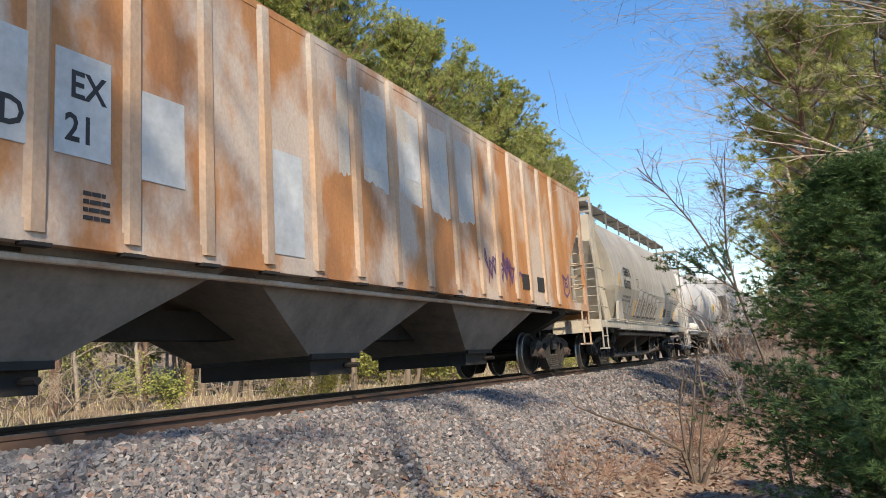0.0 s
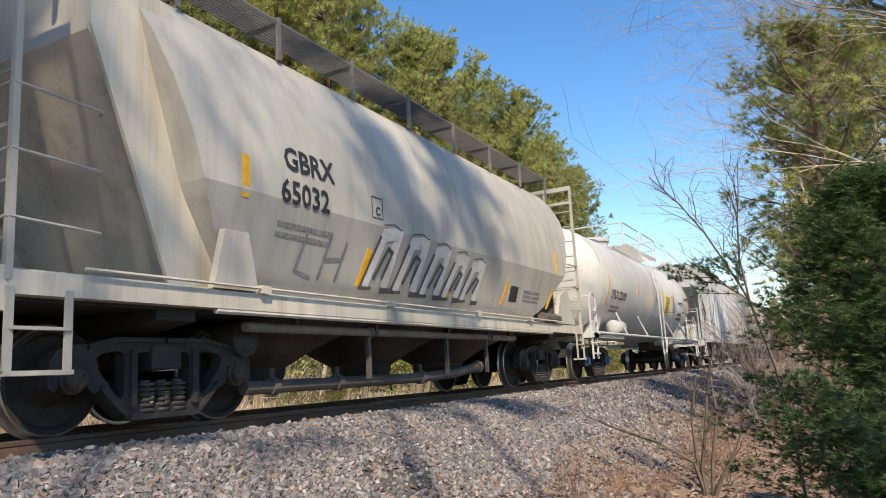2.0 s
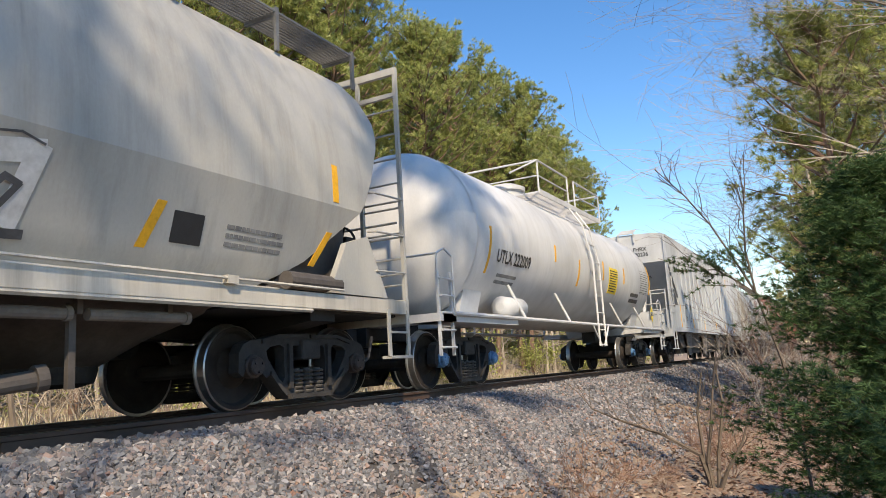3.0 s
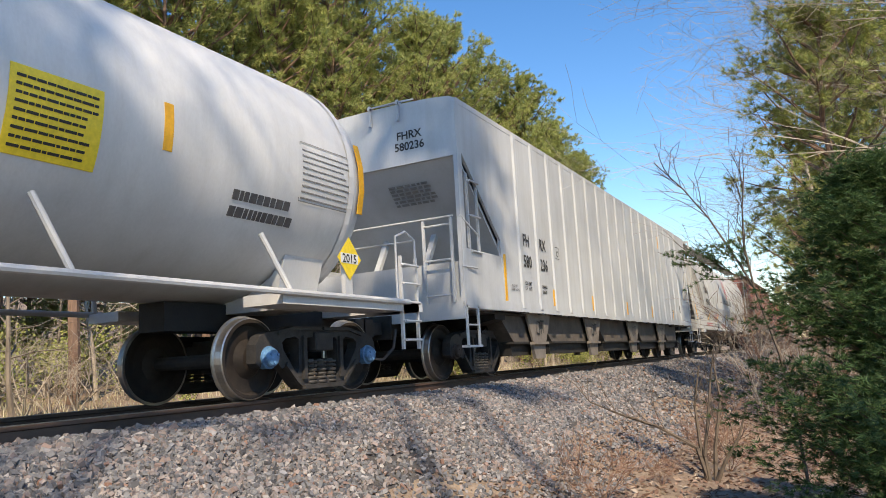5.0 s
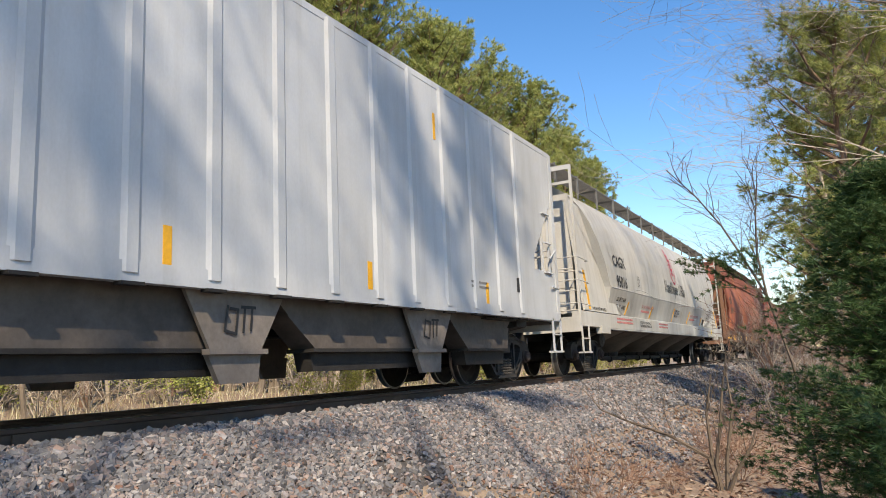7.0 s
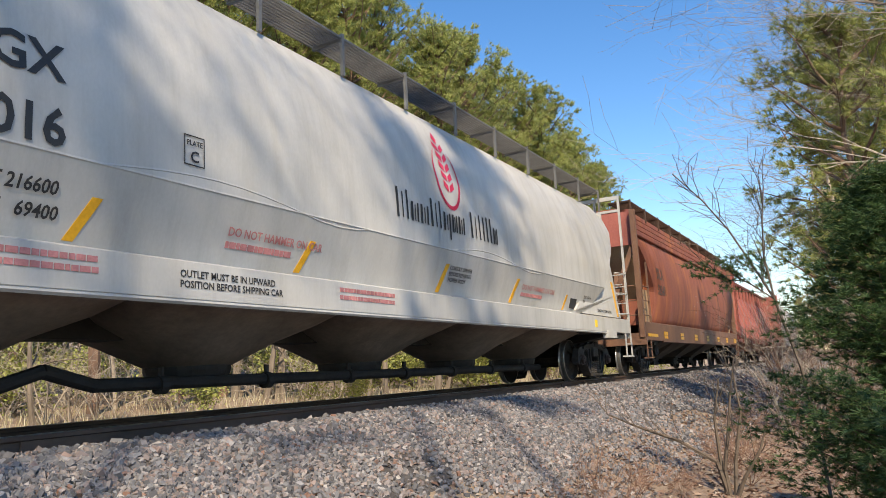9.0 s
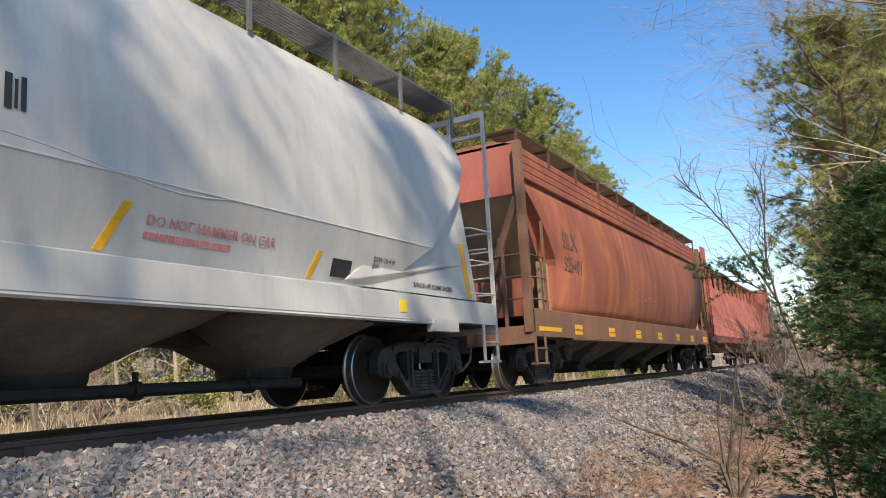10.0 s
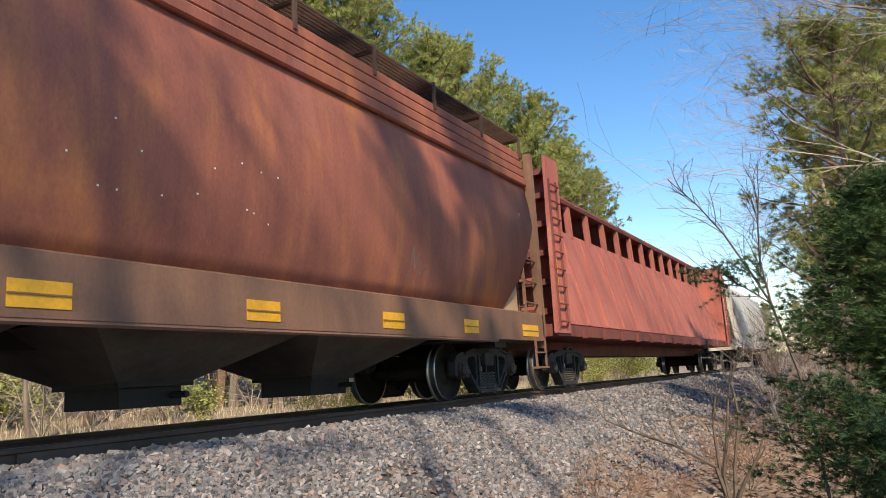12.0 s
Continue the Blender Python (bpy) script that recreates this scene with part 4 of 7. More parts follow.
def car_tank():
    L, F = 15.2, 32.75
    car = place("tank_car", "white cylindrical tank car with yellow placards and a roof platform", F)
    TRAIN.append((car, F))
    R, zc = 1.50, 2.62
    ya, yb = 0.75, L - 0.75
    bm = bmesh.new()
    prof = [(ya - 0.0, 0.15), (ya + 0.03, 0.55), (ya + 0.12, 0.95), (ya + 0.28, 1.25), (ya + 0.48, 1.43), (ya + 0.72, R)]
    prof += [(y, R) for y in np.linspace(ya + 1.6, yb - 1.6, 7)]
    prof += [(L - y, r) for y, r in prof[5::-1]]
    n = 56
    rings = [[bm.verts.new((r * math.cos(2 * math.pi * i / n), y, zc + r * math.sin(2 * math.pi * i / n))) for i in range(n)] for y, r in prof]
    for r0, r1 in zip(rings, rings[1:]):
        for i in range(n):
            bm.faces.new((r0[i], r0[(i + 1) % n], r1[(i + 1) % n], r1[i])).smooth = True
    bm.faces.new(rings[0])
    bm.faces.new(rings[-1][::-1])
    tank = part("tank", bm, M_TANK, car)
    w = lambda z: math.sqrt(max(0.02, R * R - (z - zc) ** 2))
    # jacket seams and head shields
    for y in (ya + 0.78, 8.0, yb - 0.78):
        bm = bmesh.new()
        m = 48
        for i in range(m):
            a0, a1 = 2 * math.pi * i / m, 2 * math.pi * (i + 1) / m
            q = [((R + 0.012) * math.cos(a), yy, zc + (R + 0.012) * math.sin(a)) for a, yy in ((a0, y - 0.05), (a1, y - 0.05), (a1, y + 0.05), (a0, y + 0.05))]
            bm.faces.new([bm.verts.new(p) for p in q])
        part("band", bm, M_TANK, tank)
    bm = bmesh.new()
    for s in (1, -1):
        prism(bm, [(s * 1.0, 1.0), (s * 1.55, 1.0), (s * 1.55, 1.12), (s * 1.0, 1.12)], 1, 0.1, 2.9)
        prism(bm, [(s * 1.0, 1.0), (s * 1.55, 1.0), (s * 1.55, 1.12), (s * 1.0, 1.12)], 1, L - 2.9, L - 0.1)
    box(bm, -1.55, 1.55, 0.0, 0.5, 1.0, 1.12)
    box(bm, -1.55, 1.55, L - 0.5, L, 1.0, 1.12)
    part_each("end_platform", bm, M_TANK, car)
    for y in (2.0, L - 2.0):
        bm = bmesh.new()
        prism(bm, [(-0.95, 1.0), (0.95, 1.0), (1.12, 1.62), (0.9, 1.38), (0.5, 1.18), (-0.5, 1.18), (-0.9, 1.38), (-1.12, 1.62)], 1, y - 0.35, y + 0.35)
        part("saddle", bm, M_TANK, car)
    bm = bmesh.new()
    for s in (1, -1):
        tube(bm, (s * 1.58, 0.4, 1.12), (s * 1.58, L - 0.4, 1.12), 0.035, n=8)
        for y in (3.0, 5.5, 9.7, 12.2):
            tube(bm, (s * 1.58, y + 0.2, 1.12), (s * 1.35, y, 1.75), 0.03, n=8)
    part("side_handrail", bm, M_TANK, car)
    bm = bmesh.new()
    path = [(2.70, 0.08), (2.76, 0.20), (3.55, 0.20), (3.61, 0.08)]
    rings = [[bm.verts.new((1.30 + r * math.cos(2 * math.pi * i / 16), y, 1.34 + r * math.sin(2 * math.pi * i / 16))) for i in range(16)] for y, r in path]
    for r0, r1 in zip(rings, rings[1:]):
        for i in range(16):
            bm.faces.new((r0[i], r0[(i + 1) % 16], r1[(i + 1) % 16], r1[i])).smooth = True
    bm.faces.new(rings[0])
    bm.faces.new(rings[-1][::-1])
    part("air_reservoir", bm, M_TANK, car)
    # half-height head shield over the leading head
    bm = bmesh.new()
    arcs = []
    for y, r in ((ya - 0.04, 0.55), (ya + 0.02, 0.97), (ya + 0.20, 1.28), (ya + 0.42, 1.46), (ya + 0.74, R + 0.03)):
        arcs.append([bm.verts.new((r * math.cos(a), y, zc + r * math.sin(a))) for a in np.linspace(radians(-188), radians(8), 26)])
    for r0, r1 in zip(arcs, arcs[1:]):
        for i in range(25):
            bm.faces.new((r0[i], r0[i + 1], r1[i + 1], r1[i])).smooth = True
    part("head_shield", bm, M_TANK, tank, "half-height steel head shield")
    # ladder to the dome
    for s in (1, -1):
        bm = bmesh.new()
        for dy in (0.0, 0.5):
            pts = [(s * 1.62, 7.6 + dy, 0.62), (s * 1.62, 7.6 + dy, 2.6), (s * 1.45, 7.6 + dy, 3.5), (s * 1.0, 7.6 + dy, 4.2)]
            path_tube(bm, pts, 0.025)
        for z in (0.65, 1.0, 1.4, 1.8, 2.2, 2.6):
            tube(bm, (s * 1.62, 7.6, z), (s * 1.62, 8.1, z), 0.016)
        for z, x in ((3.05, 1.54), (3.5, 1.45)):
            tube(bm, (s * x, 7.6, z), (s * x, 8.1, z), 0.016)
        tube(bm, (s * 1.60, 7.2, 1.12), (s * 1.62, 7.75, 0.62), 0.022)
        tube(bm, (s * 1.60, 8.5, 1.12), (s * 1.62, 7.95, 0.62), 0.022)
        part("ladder", bm, M_TANK, car)
    # dome, platform and railing
    bm = bmesh.new()
    turned(bm, [(3.95, 0.42), (4.32, 0.42), (4.33, 0.48), (4.42, 0.48), (4.5, 0.3), (4.52, 0.05)], axis_x=False, n=24, offset=(0, 6.4, 0))
    part("dome", bm, M_TANK, car)
    bm = bmesh.new()
    for s in (1, -1):
        y = 5.6
        while y < 10.2:
            box(bm, min(s * 0.55, s * 1.15), max(s * 0.55, s * 1.15), y, y + 0.012, 4.02, 4.05)
            y += 0.07
        box(bm, s * 1.15 - 0.015, s * 1.15 + 0.015, 5.6, 10.2, 3.98, 4.10)
    part("platform", bm, M_TANK, car)
    bm = bmesh.new()
    for s in (1, -1):
        for y in (5.6, 7.6, 8.1, 10.2):
            tube(bm, (s * 1.15, y, 4.0), (s * 1.15, y, 4.75), 0.022)
        tube(bm, (s * 1.15, 4.0, 4.12), (s * 1.15, 5.6, 4.75), 0.02)
        tube(bm, (s * 1.15, 5.6, 4.75), (s * 1.15, 7.6, 4.75), 0.022)
        tube(bm, (s * 1.15, 8.1, 4.75), (s * 1.15, 10.2, 4.75), 0.022)
        tube(bm, (s * 1.15, 5.6, 4.4), (s * 1.15, 7.6, 4.4), 0.016)
        tube(bm, (s * 1.15, 8.1, 4.4), (s * 1.15, 10.2, 4.4), 0.016)
    for y in (5.6, 10.2):
        tube(bm, (-1.15, y, 4.75), (1.15, y, 4.75), 0.022)
        tube(bm, (-1.15, y, 4.4), (1.15, y, 4.4), 0.016)
    part("platform_railing", bm, M_TANK, car)
    lettering("UTLX 222009", 2.4, 2.12, 0.22, M_BLACK, tank, w, stretch=0.85)
    part("small_writing", bars(bmesh.new(), 2.6, 1.75, 1.0, 0.22, 2, w, seed=9), M_FADED, tank)
    bm = decal(bmesh.new(), 9.42, 10.20, 2.00, 2.66, w, steps=6)
    sign = part("placard", bm, M_YELLOWSIGN, tank, "yellow emergency notice with black writing")
    wl = lambda z: w(z) + 0.006
    part("small_writing", bars(bmesh.new(), 9.47, 2.04, 0.68, 0.58, 9, wl, 0.32, seed=11), M_BLACK, sign)
    stripes(car, [(8.83, 8.93, 2.28, 2.76, 0), (10.82, 10.92, 2.32, 2.76, 0), (13.85, 13.95, 2.2, 3.1, 0), (2.05, 2.13, 1.9, 2.7, 0), (5.3, 5.38, 2.4, 2.75, 0), (6.9, 7.0, 2.0, 2.6, 0)], w, M_YELLOW)
    part("small_writing", bars(bmesh.new(), 11.75, 2.02, 1.0, 0.12, 1, w, 0.8, seed=12), M_SPRAYBLACK, tank)
    part("small_writing", bars(bmesh.new(), 11.75, 1.86, 1.0, 0.12, 1, w, 0.8, seed=13), M_SPRAYBLACK, tank)
    part("small_writing", bars(bmesh.new(), 12.75, 2.2, 0.95, 0.62, 9, w, 0.2, seed=14), M_FADED, tank)
    bm = bmesh.new()
    stroke(bm, [(12.72, 2.18), (12.72, 2.86), (13.72, 2.86), (13.72, 2.18), (12.72, 2.18)], 0.012, w)
    part("data_box", bm, M_FADED, tank)
    # diamond placard on its holder
    bm = bmesh.new()
    box(bm, 1.50, 1.56, 13.40, 13.54, 1.1, 1.5)
    part("placard_holder", bm, M_TANK, car)
    bm = bmesh.new()
    bm.faces.new([bm.verts.new((1.575, y, z)) for y, z in ((13.23, 1.58), (13.47, 1.32), (13.71, 1.58), (13.47, 1.84))])
    dm = part("diamond_placard", bm, M_YELLOWSIGN, car, "yellow and white diamond hazard placard")
    bm = bmesh.new()
    bm.faces.new([bm.verts.new((1.578, y, z)) for y, z in ((13.295, 1.64), (13.295, 1.52), (13.645, 1.52), (13.645, 1.64))])
    part("placard_panel", bm, M_PLACARD, dm)
    lettering("2015", 13.325, 1.53, 0.10, M_BLACK, dm, lambda z: 1.57)
    for a, s in ((0.06, 1), (L - 0.06, -1)):
        ladder(car, 1.5, a + (0 if s > 0 else -0.4), 0.5, 1.75, 0.4, "y", M_TANK, 5)
        handrail(car, [(1.5, a, 1.1), (1.5, a, 2.0), (1.5, a + s * 0.25, 2.1), (1.5, a + s * 0.5, 2.0), (1.5, a + s * 0.5, 1.1)], M_TANK)
        handrail(car, [(-1.5, a, 1.1), (-1.5, a, 2.0), (1.5, a, 2.0)], M_TANK)
        coupler(car, 0.0 if s > 0 else L, -s)
        bm = bmesh.new()
        box(bm, -0.2, 0.2, min(a, a + s * 3.2), max(a, a + s * 3.2), 0.80, 1.12)
        part("stub_sill", bm, M_FRAME, car)
    truck(car, 0.85, 2.70, CAP_BLUE)
    truck(car, L - 2.60, L - 0.70, CAP_BLUE)


RIBS_WHITE = [2.43 + 0.888 * i for i in range(18)]


def car_white():
    L, F = 19.45, 49.15
    car = place("covered_hopper", "clean white ribbed covered hopper car", F)
    TRAIN.append((car, F))
    ribs = RIBS_WHITE
    ribbed_hopper(car, L, 1.18, 4.48, (3.70, 2.34, 1.52), (3.6, 2.3, 1.2), M_WHITE, M_WHITE, M_WHITE, ribs, [], M_HOPPER, M_FRAME, rib_out=0.028)
    w = lambda z: 1.6
    for y0, y1 in ((1.9, 3.35), (3.9, 7.05), (7.75, 10.9), (11.65, 14.55), (15.35, 17.3)):
        bm = bmesh.new()
        prism(bm, [(y0 - 0.25, 1.19), (y0 + 0.1, 0.90), (y1, 0.90), (y1 + 0.35, 1.19)], 0, -1.36, 1.36)
        hb = part("hopper_bay", bm, M_HOPPER, car)
        for s, ye in ((1, y1), (-1, y0 + 1.6)):
            bm = bmesh.new()
            prism(bm, [(y0 + 0.02, 0.94), (y0 + 0.50, 0.57), (ye, 0.57), (ye + 0.1, 0.94)], 0, s * 1.02, s * 1.37)
            part("trough", bm, M_HOPPER, hb)
            bm = bmesh.new()
            prism(bm, [(y0 + 0.46, 0.57), (y0 + 0.52, 0.34), (ye - 0.05, 0.34), (ye, 0.57)], 0, s * 1.06, s * 1.30)
            box(bm, min(s * 1.0, s * 1.40), max(s * 1.0, s * 1.40), y0 + 0.42, ye + 0.02, 0.55, 0.59)
            part("outlet_gate", bm, M_FRAME, hb)
    # low side panels at the ends
    for y0, y1 in ((0.15, 1.6), (L - 1.35, L - 0.15)):
        for s in (1, -1):
            bm = bmesh.new()
            box(bm, s * 1.54, s * 1.595, y0, y1, 1.2, 2.05)
            part("end_side_panel", bm, M_WHITE, car)
    bm = bmesh.new()
    box(bm, -1.54, 1.54, 0.12, 0.17, 1.15, 1.85)
    part("end_panel", bm, M_WHITE, car)
    bm = bmesh.new()
    for y in (3.45, 7.0, 10.85, 14.5):
        for s in (1, -1):
            bm_pts = [(y - 0.68, 1.15), (y - 0.35, 0.56), (y + 0.30, 0.56), (y + 0.66, 1.15)]
            prism(bm, bm_pts, 0, s * 1.44, s * 1.48)
            prism(bm, [(y - 0.38, 0.55), (y - 0.22, 0.26), (y + 0.28, 0.26), (y + 0.32, 0.55)], 0, s * 1.40, s * 1.46)
            box(bm, s * 1.42, s * 1.52, y - 0.40, y + 0.36, 0.53, 0.58)
    part_each("bay_web", bm, M_HOPPERLT, car, "dusty stiffener plates with white marks")
    bm = bmesh.new()
    for y in (3.45, 7.0, 10.85, 14.5):
        wz = lambda z: 1.484
        y -= 0.15
        stroke(bm, [(y, 0.98), (y - 0.04, 0.75), (y + 0.10, 0.72), (y + 0.13, 0.95), (y + 0.03, 0.96)], 0.03, wz)
        stroke(bm, [(y + 0.18, 0.98), (y + 0.36, 0.98)], 0.03, wz)
        stroke(bm, [(y + 0.22, 0.96), (y + 0.20, 0.74)], 0.03, wz)
        stroke(bm, [(y + 0.32, 0.96), (y + 0.30, 0.76)], 0.03, wz)
    part_each("bay_mark", bm, M_BLACK, car)
    lettering("FH", 2.56, 2.36, 0.22, M_BLACK, car, w, stretch=0.85)
    lettering("RX", 3.40, 2.36, 0.22, M_BLACK, car, w, stretch=0.85)
    lettering("580", 2.54, 1.96, 0.22, M_BLACK, car, w, stretch=0.85)
    lettering("236", 3.40, 1.96, 0.22, M_BLACK, car, w, stretch=0.85)
    lettering("LD LMT", 2.54, 1.62, 0.07, M_BLACK, car, w)
    lettering("LT  WT", 2.54, 1.52, 0.07, M_BLACK, car, w)
    lettering("194400", 3.40, 1.60, 0.07, M_BLACK, car, w)
    lettering("68600", 3.42, 1.50, 0.07, M_BLACK, car, w)
    lettering("INCH HF", 1.90, 1.55, 0.045, M_FADED, car, w)
    lettering("COMP SHOES", 1.85, 1.48, 0.045, M_FADED, car, w)
    bm = bmesh.new()
    stroke(bm, [(4.3, 2.28), (4.3, 2.52), (4.55, 2.52), (4.55, 2.28), (4.3, 2.28)], 0.012, w)
    part("plate_box", bm, M_BLACK, car)
    lettering("C", 4.37, 2.33, 0.11, M_BLACK, car, w)
    stripes(car, [(1.62, 1.71, 1.19, 2.10, 0)] + [(y, y + 0.09, 1.20, 1.62, 0) for y in (4.03, 6.68, 9.85, 12.85, 16.1)] + [(14.6, 14.66, 3.6, 4.0, 0)], w)
    part("small_writing", bars(bmesh.new(), 15.6, 1.5, 0.6, 0.14, 2, w, seed=23), M_FADED, car)
    part("stencil_plate", decal(bmesh.new(), 17.35, 17.62, 1.55, 1.80, w, lift=0.01), M_BLACK, car)
    # lettering on the end wall
    cu = bpy.data.curves.new("letters", "FONT")
    cu.body, cu.size, cu.align_x, cu.offset = "FHRX\n580236", 0.19, "CENTER", 0.004
    ob = bpy.data.objects.new("letters", cu)
    scene.collection.objects.link(ob)
    me = bpy.data.meshes.new_from_object(ob.evaluated_get(bpy.context.evaluated_depsgraph_get()))
    bpy.data.objects.remove(ob)
    share("lettering", me, M_BLACK, car, m=pose(0.72, 0.07, 3.98, 90, 0, 0))
    part("small_writing", end_bars(), M_FADED, car)
    truck(car, 0.65, 2.55)
    truck(car, L - 2.55, L - 0.70)
    for y, s in ((0.02, 1), (L - 0.02, -1)):
        ladder(car, 0.95, y - s * 0.03, 1.2, 2.55, 0.5, "x", M_WHITE, 3)
        ladder(car, 1.57, y + s * 0.35 - (0 if s > 0 else 0.35), 1.9, 3.3, 0.35, "y", M_WHITE, 3)
        handrail(car, [(-1.4, y - s * 0.05, 2.55), (1.5, y - s * 0.05, 2.55)], M_WHITE)
        handrail(car, [(1.6, y, 1.75), (1.64, y + s * 0.45, 1.75)], M_WHITE)
        handrail(car, [(1.6, y, 2.55), (1.64, y + s * 0.5, 2.3)], M_WHITE)
        step(car, 1.6, y + s * 0.05 if s > 0 else y - 0.45, y + 0.45 if s > 0 else y - 0.05, 0.52, 1.15, M_WHITE)
    bm = bmesh.new()
    for i in range(12):
        box(bm, 0.0, 0.55, 0.02 + i * 0.05, 0.04 + i * 0.05, 4.62 + i * 0.02, 4.64 + i * 0.02)
    for x in (0.0, 0.55):
        box(bm, x - 0.02, x + 0.02, -0.02, 0.65, 4.58, 4.63)
        box(bm, x - 0.02, x + 0.02, 0.0, 0.04, 4.3, 4.66)
    part("roof_step", bm, M_WHITE, car, "open-grid end crossover step")
    hatches(car, [1.4 + 1.85 * i for i in range(10)], 4.54, M_WHITE, 0.42)


def end_bars():
    """Small writing on a leading slope sheet."""
    bm = bmesh.new()
    rnd = random.Random(6)
    for r in range(6):
        x = 0.1
        while x < 0.85:
            l = rnd.uniform(0.05, 0.15)
            d = 0.30 + r * 0.075
            y0, z0 = 0.185 + d * 0.64, 3.50 - d * 0.72
            q = [(x, y0 - 0.02, z0), (x + l, y0 - 0.02, z0), (x + l, y0 + 0.01, z0 - 0.034), (x, y0 + 0.01, z0 - 0.034)]
            bm.faces.new([bm.verts.new(p) for p in q])
            x += l + 0.03
    return bm


def wheat_emblem(car, y, z, w):
    """Red ring and ear shape, drawn plain."""
    bm = bmesh.new()
    pts = []
    for i in range(31):
        a = radians(125 + 290 * i / 30)
        pts.append((y + 0.34 * math.cos(a), z + 0.50 * math.sin(a)))
    for i in range(30):
        stroke(bm, pts[i:i + 2], 0.012 + 0.05 * math.sin(math.pi * i / 29), w, 0.010)
    for k in range(5):
        zz = z - 0.26 + k * 0.16
        for s in (-1, 1):
            q = [(y + s * 0.02, zz), (y + s * 0.15, zz + 0.08), (y + s * 0.14, zz + 0.18), (y + s * 0.02, zz + 0.10)]
            bm.faces.new([bm.verts.new((w(b) + 0.012, a, b)) for a, b in q])
    q = [(y, z + 0.52), (y - 0.07, z + 0.62), (y, z + 0.74), (y + 0.07, z + 0.62)]
    bm.faces.new([bm.verts.new((w(b) + 0.012, a, b)) for a, b in q])
    return part("emblem", bm, M_EMBLEM, car, "red oval emblem")


def car_light():
    L, F = 19.0, 69.8
    car = place("covered_hopper", "long light grey covered hopper with curved sides and a red emblem", F)
    TRAIN.append((car, F))
    sec = [(1.25, 1.34), (1.42, 1.43), (2.06, 1.62), (2.6, 1.61), (3.1, 1.55), (3.55, 1.44), (3.95, 1.27), (4.25, 1.05), (4.45, 0.75), (4.56, 0.25)]
    w = curved_hopper(car, L, sec, [(1.25, 2.6), (2.06, 2.38), (3.14, 1.86), (3.83, 1.52), (4.56, 1.1)], [(1.25, 3.3), (2.06, 1.95), (3.0, 1.0), (3.6, 0.55), (3.9, 0.55), (4.56, 0.95)], 1.06, 1.38, M_CAGREY, M_CAGREY, M_CAGREY, [(2.05, 4.95), (5.0, 7.95), (8.0, 10.95), (11.05, 13.95), (14.0, 16.6)], M_HOPPERLT, M_FRAME, [3.0, 6.2, 9.5, 12.7, 15.9], round_bays=True)
    for a, s in ((0.0, 1), (L, -1)):
        end_posts(car, a + s * 0.04, s, M_CAGREY, 1.1, 4.6, rungs=3)
        step(car, 1.6, a + 0.05 if s > 0 else a - 0.5, a + 0.5 if s > 0 else a - 0.05, 0.5, 1.06, M_CAGREY)
        bm = bmesh.new()
        ya, yb = sorted((a + s * 1.35, a + s * 2.0))
        box(bm, 1.50, 1.64, ya, yb, 0.92, 1.08)
        box(bm, -1.64, -1.50, ya, yb, 0.92, 1.08)
        part_each("jacking_pad", bm, M_CAGREY, car)
    running_board(car, 0.2, L - 0.2, 4.72, 0.65, 1.15, M_GRATE, 13, 4.35)
    bm = bmesh.new()
    path_tube(bm, [(0.45, 2.2, 0.34), (0.45, 4.0, 0.34), (0.47, 4.5, 0.50), (0.45, 5.0, 0.36), (0.45, 15.6, 0.34)], 0.065, n=10)
    for y in (2.9, 3.9, 5.7, 7.2, 8.8, 10.2, 11.7, 13.2, 14.7):
        tube(bm, (0.45, y, 0.34), (0.45, y + 0.09, 0.34), 0.095, n=12)
        tube(bm, (0.45, y + 0.045, 0.34), (0.45, y + 0.045, 0.52), 0.03, n=6)
    part("outlet_line", bm, M_FRAME, car, "dark outlet pipe under the funnels")
    # dented knee line
    bm = bmesh.new()
    for y0 in (4.2, 9.8):
        pts = [(y0 + 0.3 * i, 2.06 + (0.11 * math.sin(math.pi * i / 8) if i < 8 else -0.05 * math.sin(math.pi * (i - 8) / 4))) for i in range(13)]
        for a, b in zip(pts, pts[1:]):
            tube(bm, (w(a[1]) - 0.01, a[0], a[1]), (w(b[1]) - 0.01, b[0], b[1]), 0.016, n=6)
    tube(bm, (w(2.06) - 0.012, 2.45, 2.06), (w(2.06) - 0.012, L - 2.0, 2.06), 0.018, n=6)
    part("knee_seam", bm, M_CAGREY, car, "dented seam along the side")
    lettering("CAGX", 2.78, 2.62, 0.28, M_BLACK, car, w, stretch=0.95)
    lettering("95016", 2.93, 2.11, 0.28, M_BLACK, car, w, stretch=0.95)
    lettering("LD LMT 216600", 3.02, 1.76, 0.10, M_BLACK, car, w, stretch=0.9, slant=0.1)
    lettering("LT  WT   69400", 3.06, 1.58, 0.10, M_BLACK, car, w, stretch=0.9, slant=0.1)
    bm = bmesh.new()
    stroke(bm, [(5.0, 2.25), (5.0, 2.52), (5.22, 2.52), (5.22, 2.25), (5.0, 2.25)], 0.012, w)
    part("plate_box", bm, M_BLACK, car)
    lettering("C", 5.06, 2.28, 0.10, M_BLACK, car, w)
    lettering("PLATE", 5.02, 2.43, 0.05, M_BLACK, car, w, stretch=0.9)
    part("reflector", decal(bmesh.new(), 0.85, 0.98, 1.45, 2.35, plate_x), M_YELLOW, car)
    stripes(car, [(4.0, 4.09, 1.45, 1.80, 0.18), (6.6, 6.69, 1.45, 1.80, 0.18), (9.58, 9.67, 1.45, 1.86, 0.17), (12.06, 12.15, 1.45, 1.86, 0.2), (14.6, 14.68, 1.45, 1.75, 0.12)], w)
